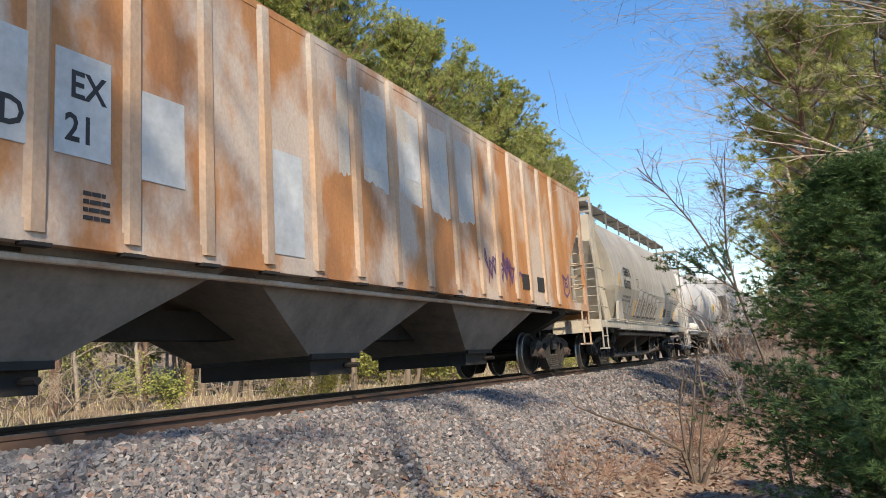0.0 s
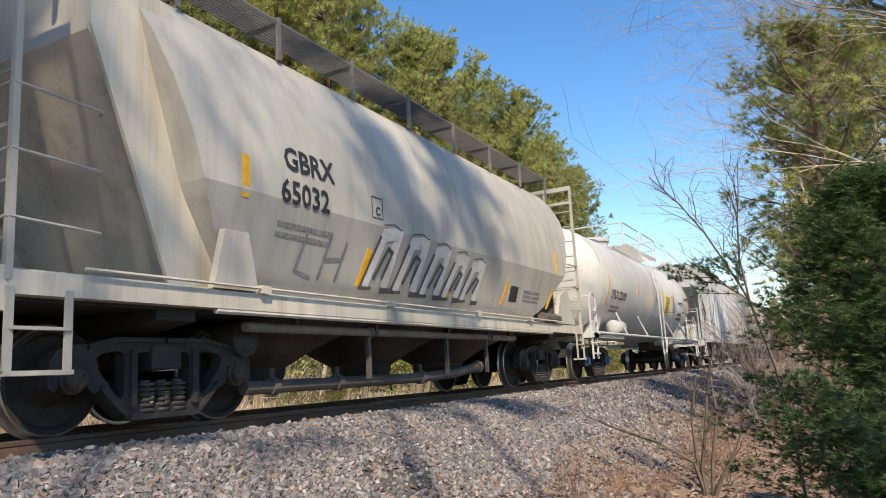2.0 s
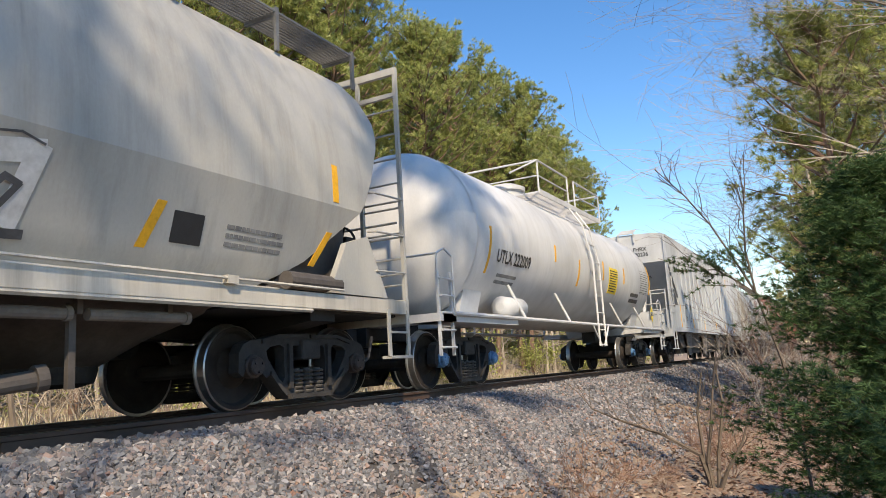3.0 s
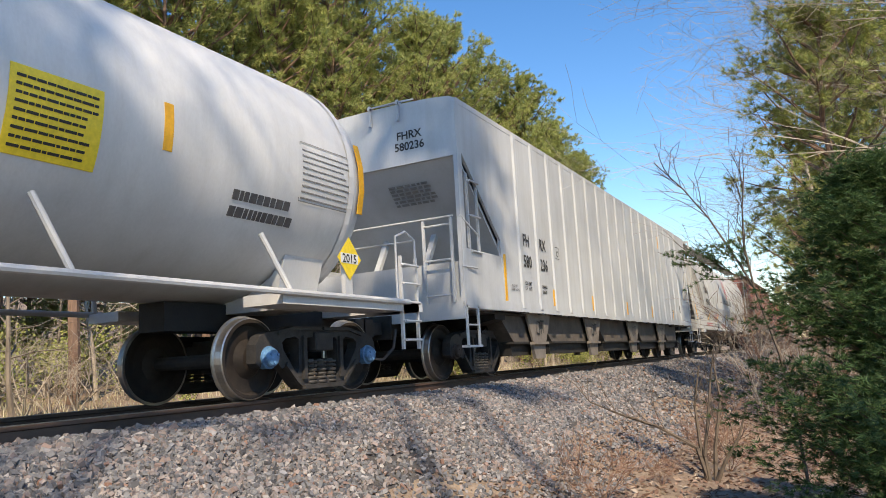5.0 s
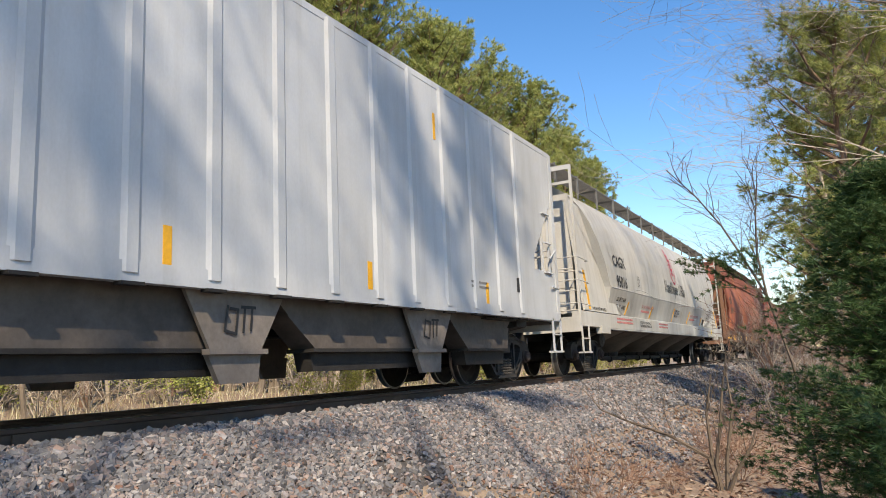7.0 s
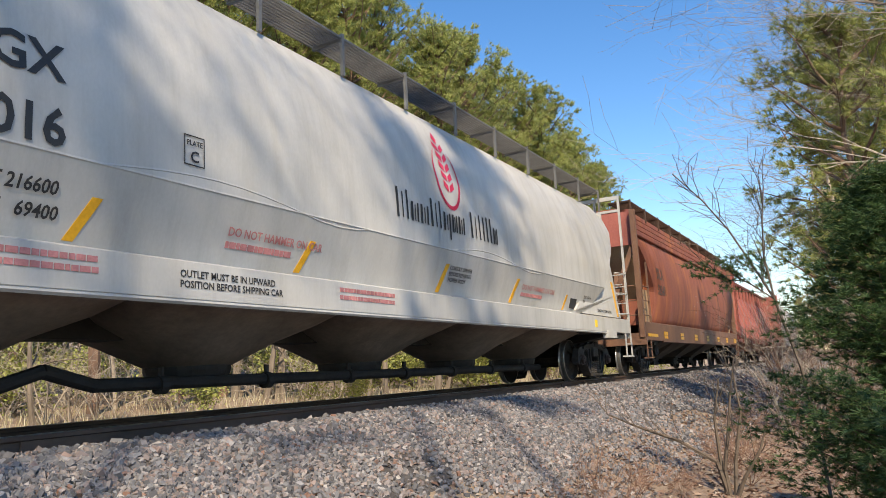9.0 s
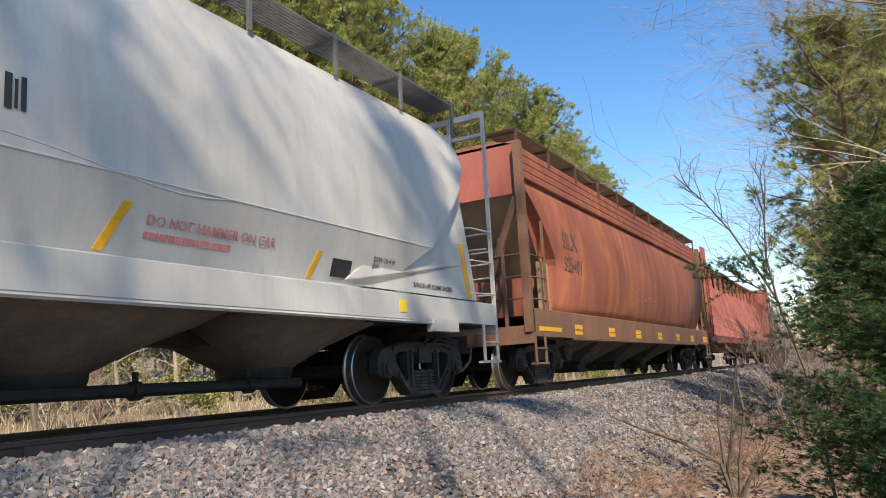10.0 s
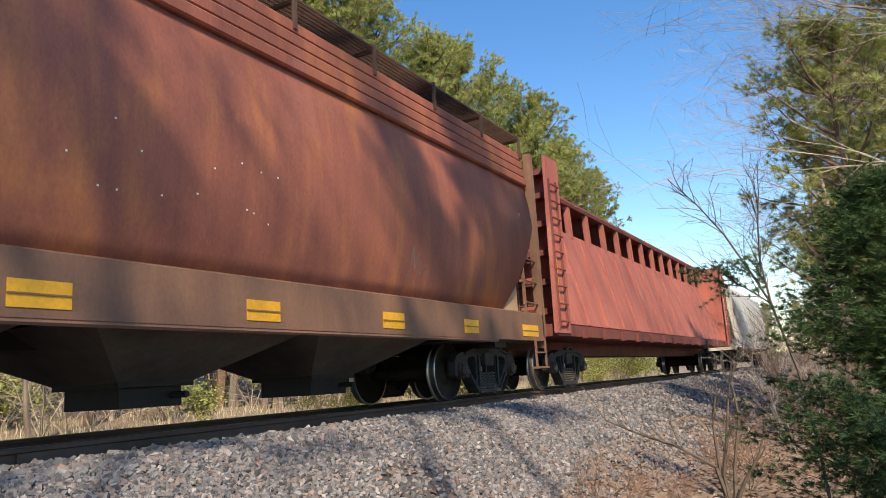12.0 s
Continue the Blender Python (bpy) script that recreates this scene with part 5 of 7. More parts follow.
    part("reflector", decal(bmesh.new(), L - 0.85, L - 0.72, 1.45, 2.3, plate_x), M_YELLOW, car)
    lettering("DO NOT HAMMER ON CAR", 12.5, 1.70, 0.085, M_REDINK, car, w, name="red_notice")
    part("red_notice", bars(bmesh.new(), 12.5, 1.57, 1.1, 0.085, 1, w, 0.7, seed=32), M_REDINK, car, "red stencilled notice")
    lettering("DO NOT HAMMER ON CAR", 5.60, 1.70, 0.080, M_REDINK, car, w, name="red_notice", stretch=0.95)
    part("red_notice", bars(bmesh.new(), 5.6, 1.57, 1.05, 0.085, 1, w, 0.7, seed=31), M_REDINK, car, "red stencilled notice")
    part("red_notice", bars(bmesh.new(), 7.2, 1.17, 1.3, 0.17, 2, lambda z: 1.6, 0.55, seed=33), M_REDINK, car, "red stencilled notice")
    part("red_notice", bars(bmesh.new(), 2.75, 1.18, 1.6, 0.17, 2, lambda z: 1.6, 0.55, seed=34), M_REDINK, car, "red stencilled notice")
    flat = lambda z: 1.594
    lettering("OUTLET MUST BE IN UPWARD", 4.98, 1.245, 0.062, M_BLACK, car, flat, name="notice", stretch=0.95)
    lettering("POSITION BEFORE SHIPPING CAR", 4.98, 1.155, 0.062, M_BLACK, car, flat, name="notice", stretch=0.95)
    lettering("2-INCH HF COMP SHOES", L - 2.35, 1.50, 0.065, M_BLACK, car, plate_x, name="notice")
    lettering("2-INCH HF COMP SHOES", 1.08, 1.46, 0.065, M_BLACK, car, plate_x, name="notice")
    for i, s in enumerate(("CONSULT OWNER", "BEFORE REPAIRING", "HOPPER BODY")):
        lettering(s, 9.86, 1.79 - i * 0.085, 0.055, M_BLACK, car, w, name="notice")
    for i, s in enumerate(("EXW 10-4 H", "EW", "CUFT")):
        lettering(s, 15.75, 1.74 - i * 0.085, 0.06, M_BLACK, car, w, name="dimensions")
    part("stencil_plate", decal(bmesh.new(), 15.0, 15.35, 1.50, 1.70, w, lift=0.01), M_BLACK, car)
    part("yellow_tag", decal(bmesh.new(), 16.2, 16.36, 1.14, 1.30, lambda z: 1.6), M_YELLOWSIGN, car)
    # company name as plain dark shapes: a row of upright strokes of letter width
    wheat_emblem(car, 9.93, 3.20, w)
    bm = bmesh.new()
    y = 8.38
    for i, (lw, lh, desc) in enumerate(((0.36, 0.42, 0), (0.22, 0.26, 0), (0.25, 0.26, 0), (0.36, 0.42, 0), (0.24, 0.26, 0.13), (0.17, 0.26, 0), (0.22, 0.26, 0), (0, 0, 0), (0.42, 0.42, 0), (0.10, 0.40, 0), (0.10, 0.42, 0), (0.10, 0.42, 0), (0.17, 0.26, 0))):
        if lw == 0:
            y += 0.14
            continue
        z = 2.35
        s = 0.032
        lw, lh = lw * 0.93, lh * 0.88
        if lw <= 0.11:
            stroke(bm, [(y + lw / 2, z), (y + lw / 2, z + lh)], s * 1.6, w, 0.012)
        else:
            stroke(bm, [(y + lw * 0.16, z), (y + lw * 0.16, z + lh)], s * 1.7, w, 0.012)
            stroke(bm, [(y + lw * 0.52, z), (y + lw * 0.52, z + lh * 0.9)], s * 0.8, w, 0.012)
            stroke(bm, [(y + lw * 0.86, z - desc), (y + lw * 0.86, z + lh)], s * 1.3, w, 0.012)
        y += lw + 0.033
    part("name_shapes", bm, M_BLACK, car, "dark painted name as plain upright bars")
    truck(car, 0.95, 2.85)
    truck(car, L - 2.35, L - 0.50)


def car_brown():
    L, F = 16.45, 90.25
    car = place("covered_hopper", "dark brown rusted covered hopper car with yellow reflectors", F)
    TRAIN.append((car, F))
    sec = [(1.40, 1.43), (1.6, 1.50), (1.8, 1.555), (2.05, 1.60), (2.3, 1.625), (2.55, 1.635), (2.8, 1.63), (3.05, 1.61), (3.3, 1.575), (3.5, 1.54), (3.7, 1.49), (3.86, 1.445)]
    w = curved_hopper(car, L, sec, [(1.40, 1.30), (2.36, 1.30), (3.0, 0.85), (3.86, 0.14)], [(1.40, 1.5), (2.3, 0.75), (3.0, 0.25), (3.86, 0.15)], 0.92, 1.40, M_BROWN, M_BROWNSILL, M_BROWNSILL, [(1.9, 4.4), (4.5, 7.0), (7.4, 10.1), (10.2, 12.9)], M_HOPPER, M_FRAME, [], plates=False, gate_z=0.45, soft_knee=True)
    # stepped cornice under the roof
    for s in (1, -1):
        bm = bmesh.new()
        for k in range(4):
            prism(bm, [(s * 1.30, 3.84 + k * 0.17), (s * (1.50 - k * 0.03), 3.84 + k * 0.17), (s * (1.53 - k * 0.03), 3.86 + k * 0.17), (s * (1.53 - k * 0.03), 3.97 + k * 0.17), (s * (1.49 - k * 0.03), 4.01 + k * 0.17), (s * 1.30, 4.01 + k * 0.17)], 1, 0.15, L - 0.15)
        part_each("cornice", bm, M_BROWN, car, "stepped rusty cornice")
    bm = bmesh.new()
    prism(bm, [(-1.4, 4.5), (1.4, 4.5), (1.0, 4.62), (-1.0, 4.62)], 1, 0.12, L - 0.12)
    part("roof", bm, M_BROWN, car)
    running_board(car, 0.1, L - 0.1, 4.78, 0.85, 1.45, M_DARKGRATE, 11, 4.55)
    for a, s in ((0.0, 1), (L, -1)):
        bm = bmesh.new()
        ya, yb = sorted((a + s * 0.12, a + s * 0.17))
        box(bm, -1.42, 1.42, ya, yb, 3.55, 4.55)
        part("end_wall", bm, M_RED, car, "reddish end wall")
        bm = bmesh.new()
        prism(bm, [(a + s * 0.17, 3.55), (a + s * 0.22, 3.6), (a + s * 2.0, 1.5), (a + s * 1.9, 1.4)], 0, -1.33, 1.33)
        part("slope_sheet", bm, M_TANRUST, car, "tan rusted slope sheet")
        for k in (1, -1):
            bm = bmesh.new()
            ya, yb = sorted((a + s * 0.80, a + s * 1.5))
            box(bm, k * 1.40, k * 1.44, ya, yb, 1.38, 2.35)
            part("end_side_panel", bm, M_TANRUST, car)
            bm = bmesh.new()
            prism(bm, [(a + s * 0.10, 3.80), (a + s * 2.1, 3.80), (a + s * 2.1, 1.42), (a + s * 1.70, 1.42)], 0, k * 1.34, k * 1.37)
            part("end_side_plate", bm, M_BROWN, car)
        bm = bmesh.new()
        for k in (1, -1):
            box(bm, k * 1.53 - 0.07, k * 1.53 + 0.07, a - 0.06 if s > 0 else a - 0.08, a + 0.08 if s > 0 else a + 0.06, 1.0, 4.5)
            prism(bm, [(a + s * 0.05, 1.2), (a + s * 0.2, 1.2), (a + s * 0.9, 2.9), (a + s * 0.75, 3.0)], 0, k * 0.75 - 0.06, k * 0.75 + 0.06)
            prism(bm, [(k * 0.35, 1.2), (k * 0.5, 1.2), (k * 1.48, 3.4), (k * 1.38, 3.5)], 1, a + s * 0.02, a + s * 0.10)
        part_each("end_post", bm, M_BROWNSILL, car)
        bm = bmesh.new()
        for z in (1.6, 2.0, 2.4):
            path_tube(bm, [(0.6, a, z), (1.53, a, z), (1.58, a + s * 0.75, z), (1.58, a + s * 0.85, z - 0.05)], 0.016)
        for x in (0.6, 1.1):
            box(bm, x - 0.025, x + 0.025, a - 0.025, a + 0.025, 1.1, 2.5)
        box(bm, 1.55, 1.60, a + s * 0.78 - 0.02, a + s * 0.78 + 0.02, 1.4, 3.2)
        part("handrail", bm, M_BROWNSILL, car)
        step(car, 1.6, a + 0.05 if s > 0 else a - 0.5, a + 0.5 if s > 0 else a - 0.05, 0.45, 0.95, M_BROWNSILL)
    lettering("SILX", 1.72, 2.72, 0.32, M_GHOST, car, w, stretch=0.95)
    lettering("525401", 1.72, 2.26, 0.28, M_GHOST, car, w, stretch=0.9)
    for y, l in ((2.12, 0.44), (4.36, 0.46), (6.60, 0.48), (8.86, 0.46), (11.15, 0.48), (13.27, 0.46), (15.42, 0.7)):
        part("reflector", decal(bmesh.new(), y, y + l, 0.99, 1.19, lambda z: 1.6), M_YELLOW, car)
        part("reflector_bar", decal(bmesh.new(), y, y + l, 1.08, 1.095, lambda z: 1.608), M_BROWNSILL, car)
    part("reflector", decal(bmesh.new(), 0.25, 1.35, 1.02, 1.10, lambda z: 1.6), M_YELLOW, car)
    bm = bmesh.new()
    stroke(bm, [(11.9, 1.7), (11.95, 2.1), (12.0, 1.8), (12.1, 2.05), (12.15, 1.75), (12.3, 1.85)], 0.02, w)
    part("chalk_scrawl", bm, M_HOPPERLT, car)
    bm = bmesh.new()
    rnd = random.Random(4)
    for i in range(14):
        y, z = rnd.uniform(6.8, 9.5), rnd.uniform(1.9, 2.6)
        decal(bm, y, y + 0.016, z, z + 0.016, w, steps=1)
    part("splash_specks", bm, M_PLACARD, car, "pale specks")
    truck(car, 0.55, 2.40)
    truck(car, L - 2.35, L - 0.50)


def car_red():
    L, F = 21.9, 107.45
    car = place("centerbeam_flatcar", "faded red centerbeam flatcar with tall end bulkheads", F)
    TRAIN.append((car, F))
    bm = bmesh.new()
    prism(bm, [(-1.55, 1.05), (1.55, 1.05), (1.55, 1.28), (0, 1.36), (-1.55, 1.28)], 1, 0.1, L - 0.1)
    box(bm, -0.35, 0.35, 0.3, L - 0.3, 0.72, 1.05)
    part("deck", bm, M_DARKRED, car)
    for a, s in ((0.0, 1), (L, -1)):
        bm = bmesh.new()
        ya, yb = sorted((a, a + s * 0.75))
        box(bm, -1.55, 1.55, min(a + s * 0.68, a + s * 0.75), max(a + s * 0.68, a + s * 0.75), 1.2, 4.6)
        for k in (1, -1):
            prism(bm, [(a, 1.1), (a + s * 0.75, 1.1), (a + s * 0.75, 4.70), (a + s * 0.10, 4.70)], 0, k * 1.50, k * 1.58)
        bh = part("bulkhead", bm, M_RED, car)
        bm = bmesh.new()
        for z in (1.5, 2.1, 2.7, 3.3, 3.9, 4.4):
            box(bm, -1.5, 1.5, min(a + s * 0.35, a + s * 0.69), max(a + s * 0.35, a + s * 0.69), z, z + 0.12)
        part_each("bulkhead_shelf", bm, M_DARKRED, bh)
        ladder(car, 1.60, a + (0.1 if s > 0 else -0.5), 1.2, 4.2, 0.4, "y", M_DARKRED, 9)
        coupler(car, a, -s)
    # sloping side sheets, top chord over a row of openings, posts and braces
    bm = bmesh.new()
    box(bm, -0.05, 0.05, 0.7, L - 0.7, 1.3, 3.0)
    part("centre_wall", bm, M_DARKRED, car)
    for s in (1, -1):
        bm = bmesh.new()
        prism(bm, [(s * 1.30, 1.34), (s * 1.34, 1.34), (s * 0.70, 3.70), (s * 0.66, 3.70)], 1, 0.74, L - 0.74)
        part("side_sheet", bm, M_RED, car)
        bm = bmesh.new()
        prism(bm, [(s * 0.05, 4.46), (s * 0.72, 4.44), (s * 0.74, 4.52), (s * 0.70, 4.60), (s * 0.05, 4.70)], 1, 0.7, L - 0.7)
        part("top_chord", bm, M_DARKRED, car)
    n = 14
    post = mesh_of(prism(bmesh.new(), [(0.62, 3.6), (0.74, 3.6), (0.70, 4.46), (0.58, 4.46)], 1, -0.09, 0.09), "post", M_RED)
    post_far = mesh_of(prism(bmesh.new(), [(-0.62, 3.6), (-0.74, 3.6), (-0.70, 4.46), (-0.58, 4.46)], 1, -0.09, 0.09), "post", M_RED)
    # cross pieces in the darker red: strut shadows between openings, put into colour
    shade_web = mesh_of(prism(bmesh.new(), [(-0.60, 3.0), (0.60, 3.0), (0.56, 4.46), (-0.56, 4.46)], 1, -0.03, 0.03), "shade_web", M_DARKRED)
    pair = []
    for s in (1, -1):
        bm = prism(bmesh.new(), [(0.0, 1.36), (0.09, 1.36), (0.40, 3.68), (0.31, 3.68)], 0, -0.03, 0.03)
        for v in bm.verts:
            v.co.x += s * (1.35 - 0.271 * (v.co.z - 1.34))
        pair.append(mesh_of(bm, "brace", M_RED))
    brace, brace_far = pair
    for i in range(n + 1):
        y = 0.95 + (L - 1.9) * i / n
        share("post", post, None, car, m=pose(0, y, 0))
        share("post", post_far, None, car, m=pose(0, y, 0))
        share("shade_web", shade_web, None, car, m=pose(0, y + 0.3, 0))
        if i < n:
            for s in (1, -1):
                share("brace", brace if s > 0 else brace_far, None, car, m=pose(0, y + 0.25, 0))
    bm = bmesh.new()
    for i in range(n):
        y = 0.9 + (L - 1.8) * (i + 0.5) / n
        for s in (1, -1):
            box(bm, s * 1.5 - 0.05, s * 1.5 + 0.10, y - 0.1, y + 0.1, 1.02, 1.22)
    part_each("winch", bm, M_DARKRED, car)
    bm = bmesh.new()
    bars(bm, L - 0.65, 2.0, 0.55, 2.2, 16, lambda z: 1.58, 0.4, seed=41)
    part("small_writing", bm, M_PLACARD, car)
    part("reflector", decal(bmesh.new(), 0.15, 0.24, 1.7, 2.6, lambda z: 1.58), M_YELLOW, car)
    truck(car, 0.85, 2.7)
    truck(car, L - 2.9, L - 1.05)


def car_last():
    L, F = 15.0, 131.0
    car = place("covered_hopper", "pale grey covered hopper car at the far end of the train", F)
    TRAIN.append((car, F))
    sec = [(1.25, 1.40), (1.42, 1.50), (2.06, 1.62), (2.6, 1.61), (3.1, 1.55), (3.55, 1.44), (3.95, 1.27), (4.25, 1.05), (4.45, 0.75), (4.56, 0.25)]
    curved_hopper(car, L, sec, [(1.25, 2.6), (2.06, 2.38), (4.56, 1.1)], [(1.25, 2.6), (2.06, 2.38), (4.56, 1.1)], 1.06, 1.38, M_CAGREY, M_CAGREY, M_ENDGREY, [(2.9, 6.0), (6.2, 9.3)], M_HOPPERLT, M_FRAME)
    end_posts(car, 0.04, 1, M_CAGREY, 1.1, 4.6)
    truck(car, 0.95, 2.8)
    truck(car, L - 2.8, L - 0.95)


car_rusty()
car_grey()
car_tank()
car_white()
car_light()
car_brown()
car_red()
car_last()


# ---- ground, track ----
def ground_z(x, y):
    """Height of the ground: the track bed with its shoulders, a shallow dip, the wooded sides."""
    d = x - TRACK_X
    if d >= 0:
        z = float(np.interp(d, [0, 0.85, 1.05, 1.75, 4.1, 5.2, 9, 16, 60, 400, 3000], [-0.23, -0.22, -0.155, -0.195, -1.08, -1.22, -1.15, -0.6, 1.5, 6, 8]))
    else:
        z = float(np.interp(-d, [0, 2.1, 3.6, 6, 12, 30, 120, 3000], [-0.23, -0.27, -0.85, -0.8, -0.35, 0.9, 16, 30]))
    far = min(1.0, max(0.0, (abs(d) - 2.0) / 2.0))
    return z + far * 0.10 * noise.noise((x * 0.35, y * 0.35, 0)) + far * 0.03 * noise.noise((x * 1.7, y * 1.7, 4))


def grid_axis(lo, hi, near_lo, near_hi, fine):
    out = list(np.arange(near_lo, near_hi, fine))
    s, v = fine, near_hi
    while v < hi:
        out.append(v)
        s *= 1.25
        v += s
    out.append(hi)
    s, v = fine, near_lo
    while v > lo:
        s *= 1.25
        v -= s
        out.insert(0, max(v, lo))
    return out


def ground():
    xs = grid_axis(-2500, 2500, -16, 5, 0.22)
    ys = grid_axis(-2500, 2500, 0, 40, 0.45)
    vs = [(x, y, ground_z(x, y)) for y in ys for x in xs]
    n = len(xs)
    fs = [(j * n + i, j * n + i + 1, (j + 1) * n + i + 1, (j + 1) * n + i) for j in range(len(ys) - 1) for i in range(n - 1)]
    me = bpy.data.meshes.new("ground")
    me.from_pydata(vs, [], fs)
    me.materials.append(M_GROUND)
    me.materials.append(M_BED)
    for p in me.polygons:
        p.use_smooth = True
        if -2.9 < p.center.x - TRACK_X < 3.2:
            p.material_index = 1
    ob = new("ground", me)
    tagged(ob, "leaf-strewn ground with a grey ballast bed under the track", "ground", kind="structure")
    return ob


GROUND = ground()


def rails():
    prof = [(-0.075, -0.18), (0.075, -0.18), (0.075, -0.165), (0.012, -0.145), (0.010, -0.055), (0.036, -0.04), (0.036, -0.008), (0.028, -0.001), (-0.028, -0.001), (-0.036, -0.008), (-0.036, -0.04), (-0.010, -0.055), (-0.012, -0.145), (-0.075, -0.165)]
    for s in (1, -1):
        bm = bmesh.new()
        prism(bm, prof, 1, -140, 400)
        bm.faces.ensure_lookup_table()
        for f in bm.faces:
            c = f.calc_center_median()
            f.material_index = 1 if c.z > -0.006 and abs(f.normal.y) < 0.5 else 0
        me = mesh_of(bm, "rail", M_RAIL)
        me.materials.append(M_RAILTOP)
        for p in me.polygons:
            if p.center.z > -0.006 and abs(p.normal.z) > 0.6:
                p.material_index = 1
        ob = new("rail", me)
        ob.matrix_basis = pose(TRACK_X + s * 0.755, 0, 0)
        tagged(ob, "rust-brown steel rail with a polished running head", "rail", "rails of the track", "structure")
        me2 = mesh_of(box(bmesh.new(), 0.012, 0.032, -0.45, 0.45, -0.15, -0.05), "joint_bar", M_RAIL)
        clip = mesh_of(box(bmesh.new(), 0.02, 0.12, -0.05, 0.05, -0.178, -0.15), "rail_anchor", M_RAIL)
        if s > 0:
            for y in (-8.0, 3.9, 15.8):
                share("joint_bar", me2, None, ob, m=pose(0, y, 0))
            for i in range(60):
                share("rail_anchor", clip, None, ob, m=pose(0, -2 + i * 0.55, 0))


rails()


def sleepers():
    bm = box(bmesh.new(), -1.3, 1.3, -0.115, 0.115, -0.42, -0.222)
    bmesh.ops.bevel(bm, geom=list(bm.edges), offset=0.012, segments=1, affect="EDGES")
    me = mesh_of(bm, "sleeper", M_TIE)
    for i in range(150):
        ob = new("sleeper", me)
        ob.matrix_basis = pose(TRACK_X + random.uniform(-0.03, 0.03), -12 + i * 0.53, 0, 0, 0, random.uniform(-0.6, 0.6))
        tagged(ob, "dark creosoted wooden sleeper half buried in ballast", "sleeper", "sleepers under the rails", "structure")


sleepers()

CUBE = np.array([(-1, -1, -1), (1, -1, -1), (1, 1, -1), (-1, 1, -1), (-1, -1, 1), (1, -1, 1), (1, 1, 1), (-1, 1, 1)], float)
CUBE_F = [(0, 3, 2, 1), (4, 5, 6, 7), (0, 1, 5, 4), (1, 2, 6, 5), (2, 3, 7, 6), (3, 0, 4, 7)]


def stone_verts(rng, size):
    v = CUBE * rng.uniform(0.45, 1.0, (8, 3)) * np.array([1.1, 0.8, 0.6]) * rng.uniform(0.8, 1.2, 3) * size
    q = Euler(rng.uniform(0, 6.28, 3)).to_matrix()
    return v @ np.array(q)


def ballast():
    rng = np.random.default_rng(5)
    vs, fs = [], []

    def lay(count, x0, x1, y0, y1, size, keep=None):
        for _ in range(count):
            x, y = rng.uniform(x0, x1), y0 + (y1 - y0) * rng.uniform() ** 1.5
            if keep and not keep(x, y):
                continue
            s = size * rng.uniform(0.6, 1.35)
            base = len(vs)
            vs.extend(map(tuple, stone_verts(rng, s) + (TRACK_X + x, y, ground_z(TRACK_X + x, y) + s * rng.uniform(0.05, 0.75))))
            fs.extend(tuple(base + i for i in f) for f in CUBE_F)
    toe = lambda x, y: x < 3.1 + 0.8 * noise.noise((x, y * 0.6, 7)) or rng.uniform() < 0.25
    lay(62000, 0.85, 4.4, 1.5, 14, 0.024, toe)
    lay(15000, 0.85, 4.4, 12, 32, 0.034, toe)
    lay(5000, 0.85, 4.2, 28, 70, 0.06, toe)
    lay(8000, 0.84, 1.75, 1.0, 22, 0.036)
    lay(3500, -0.6, 0.6, 0, 25, 0.035)
    lay(3500, -3.2, -0.85, -2, 30, 0.04)
    me = bpy.data.meshes.new("ballast")
    me.from_pydata(vs, [], fs)
    me.materials.append(M_STONE)
    ob = new("ballast", me)
    tagged(ob, "grey and pinkish crushed stone ballast sloping beside the rail", "ballast", kind="stuff")
    # the nearest stones, each one loose
    shapes = []
    for k in range(10):
        m = bpy.data.meshes.new("stone")
        m.from_pydata([tuple(p) for p in stone_verts(rng, 0.032)], [], CUBE_F)
        m.materials.append(M_STONE_ONE)
        shapes.append(m)
    for i in range(280):
        x, y = rng.uniform(1.2, 3.6), rng.uniform(2.4, 8.5)
        ob = share("stone", shapes[i % 10], None, GROUND, m=pose(TRACK_X + x, y, ground_z(TRACK_X + x, y) + 0.035, *rng.uniform(0, 360, 3)))


def leaf_litter():
    rng = np.random.default_rng(8)
    vs, fs = [], []
    for _ in range(26000):
        x, y = rng.uniform(2.4, 8.5), 2 + 30 * rng.uniform() ** 1.6
        if x < 3.6 + 0.9 * noise.noise((x * 0.8, y * 0.5, 3)) and rng.uniform() < 0.86:
            continue
        s = rng.uniform(0.02, 0.05)
        q = np.array(Euler((rng.uniform(-0.6, 0.6), rng.uniform(-0.6, 0.6), rng.uniform(0, 6.28))).to_matrix())
        p = np.array([(-s, 0, 0), (-s * 0.2, -s * 0.55, s * 0.25), (s * 1.1, 0, 0.0), (-s * 0.2, s * 0.55, s * 0.3)]) @ q.T
        base = len(vs)
        vs.extend(map(tuple, p + (TRACK_X + x, y, ground_z(TRACK_X + x, y) + s * 0.35)))
        fs += [(base, base + 1, base + 2), (base, base + 2, base + 3)]
    me = bpy.data.meshes.new("leaf_litter")
    me.from_pydata(vs, [], fs)
    me.materials.append(M_LEAF)
    tagged(new("leaf_litter", me), "reddish-brown dead leaves over the ground by the track", "leaves", kind="stuff")


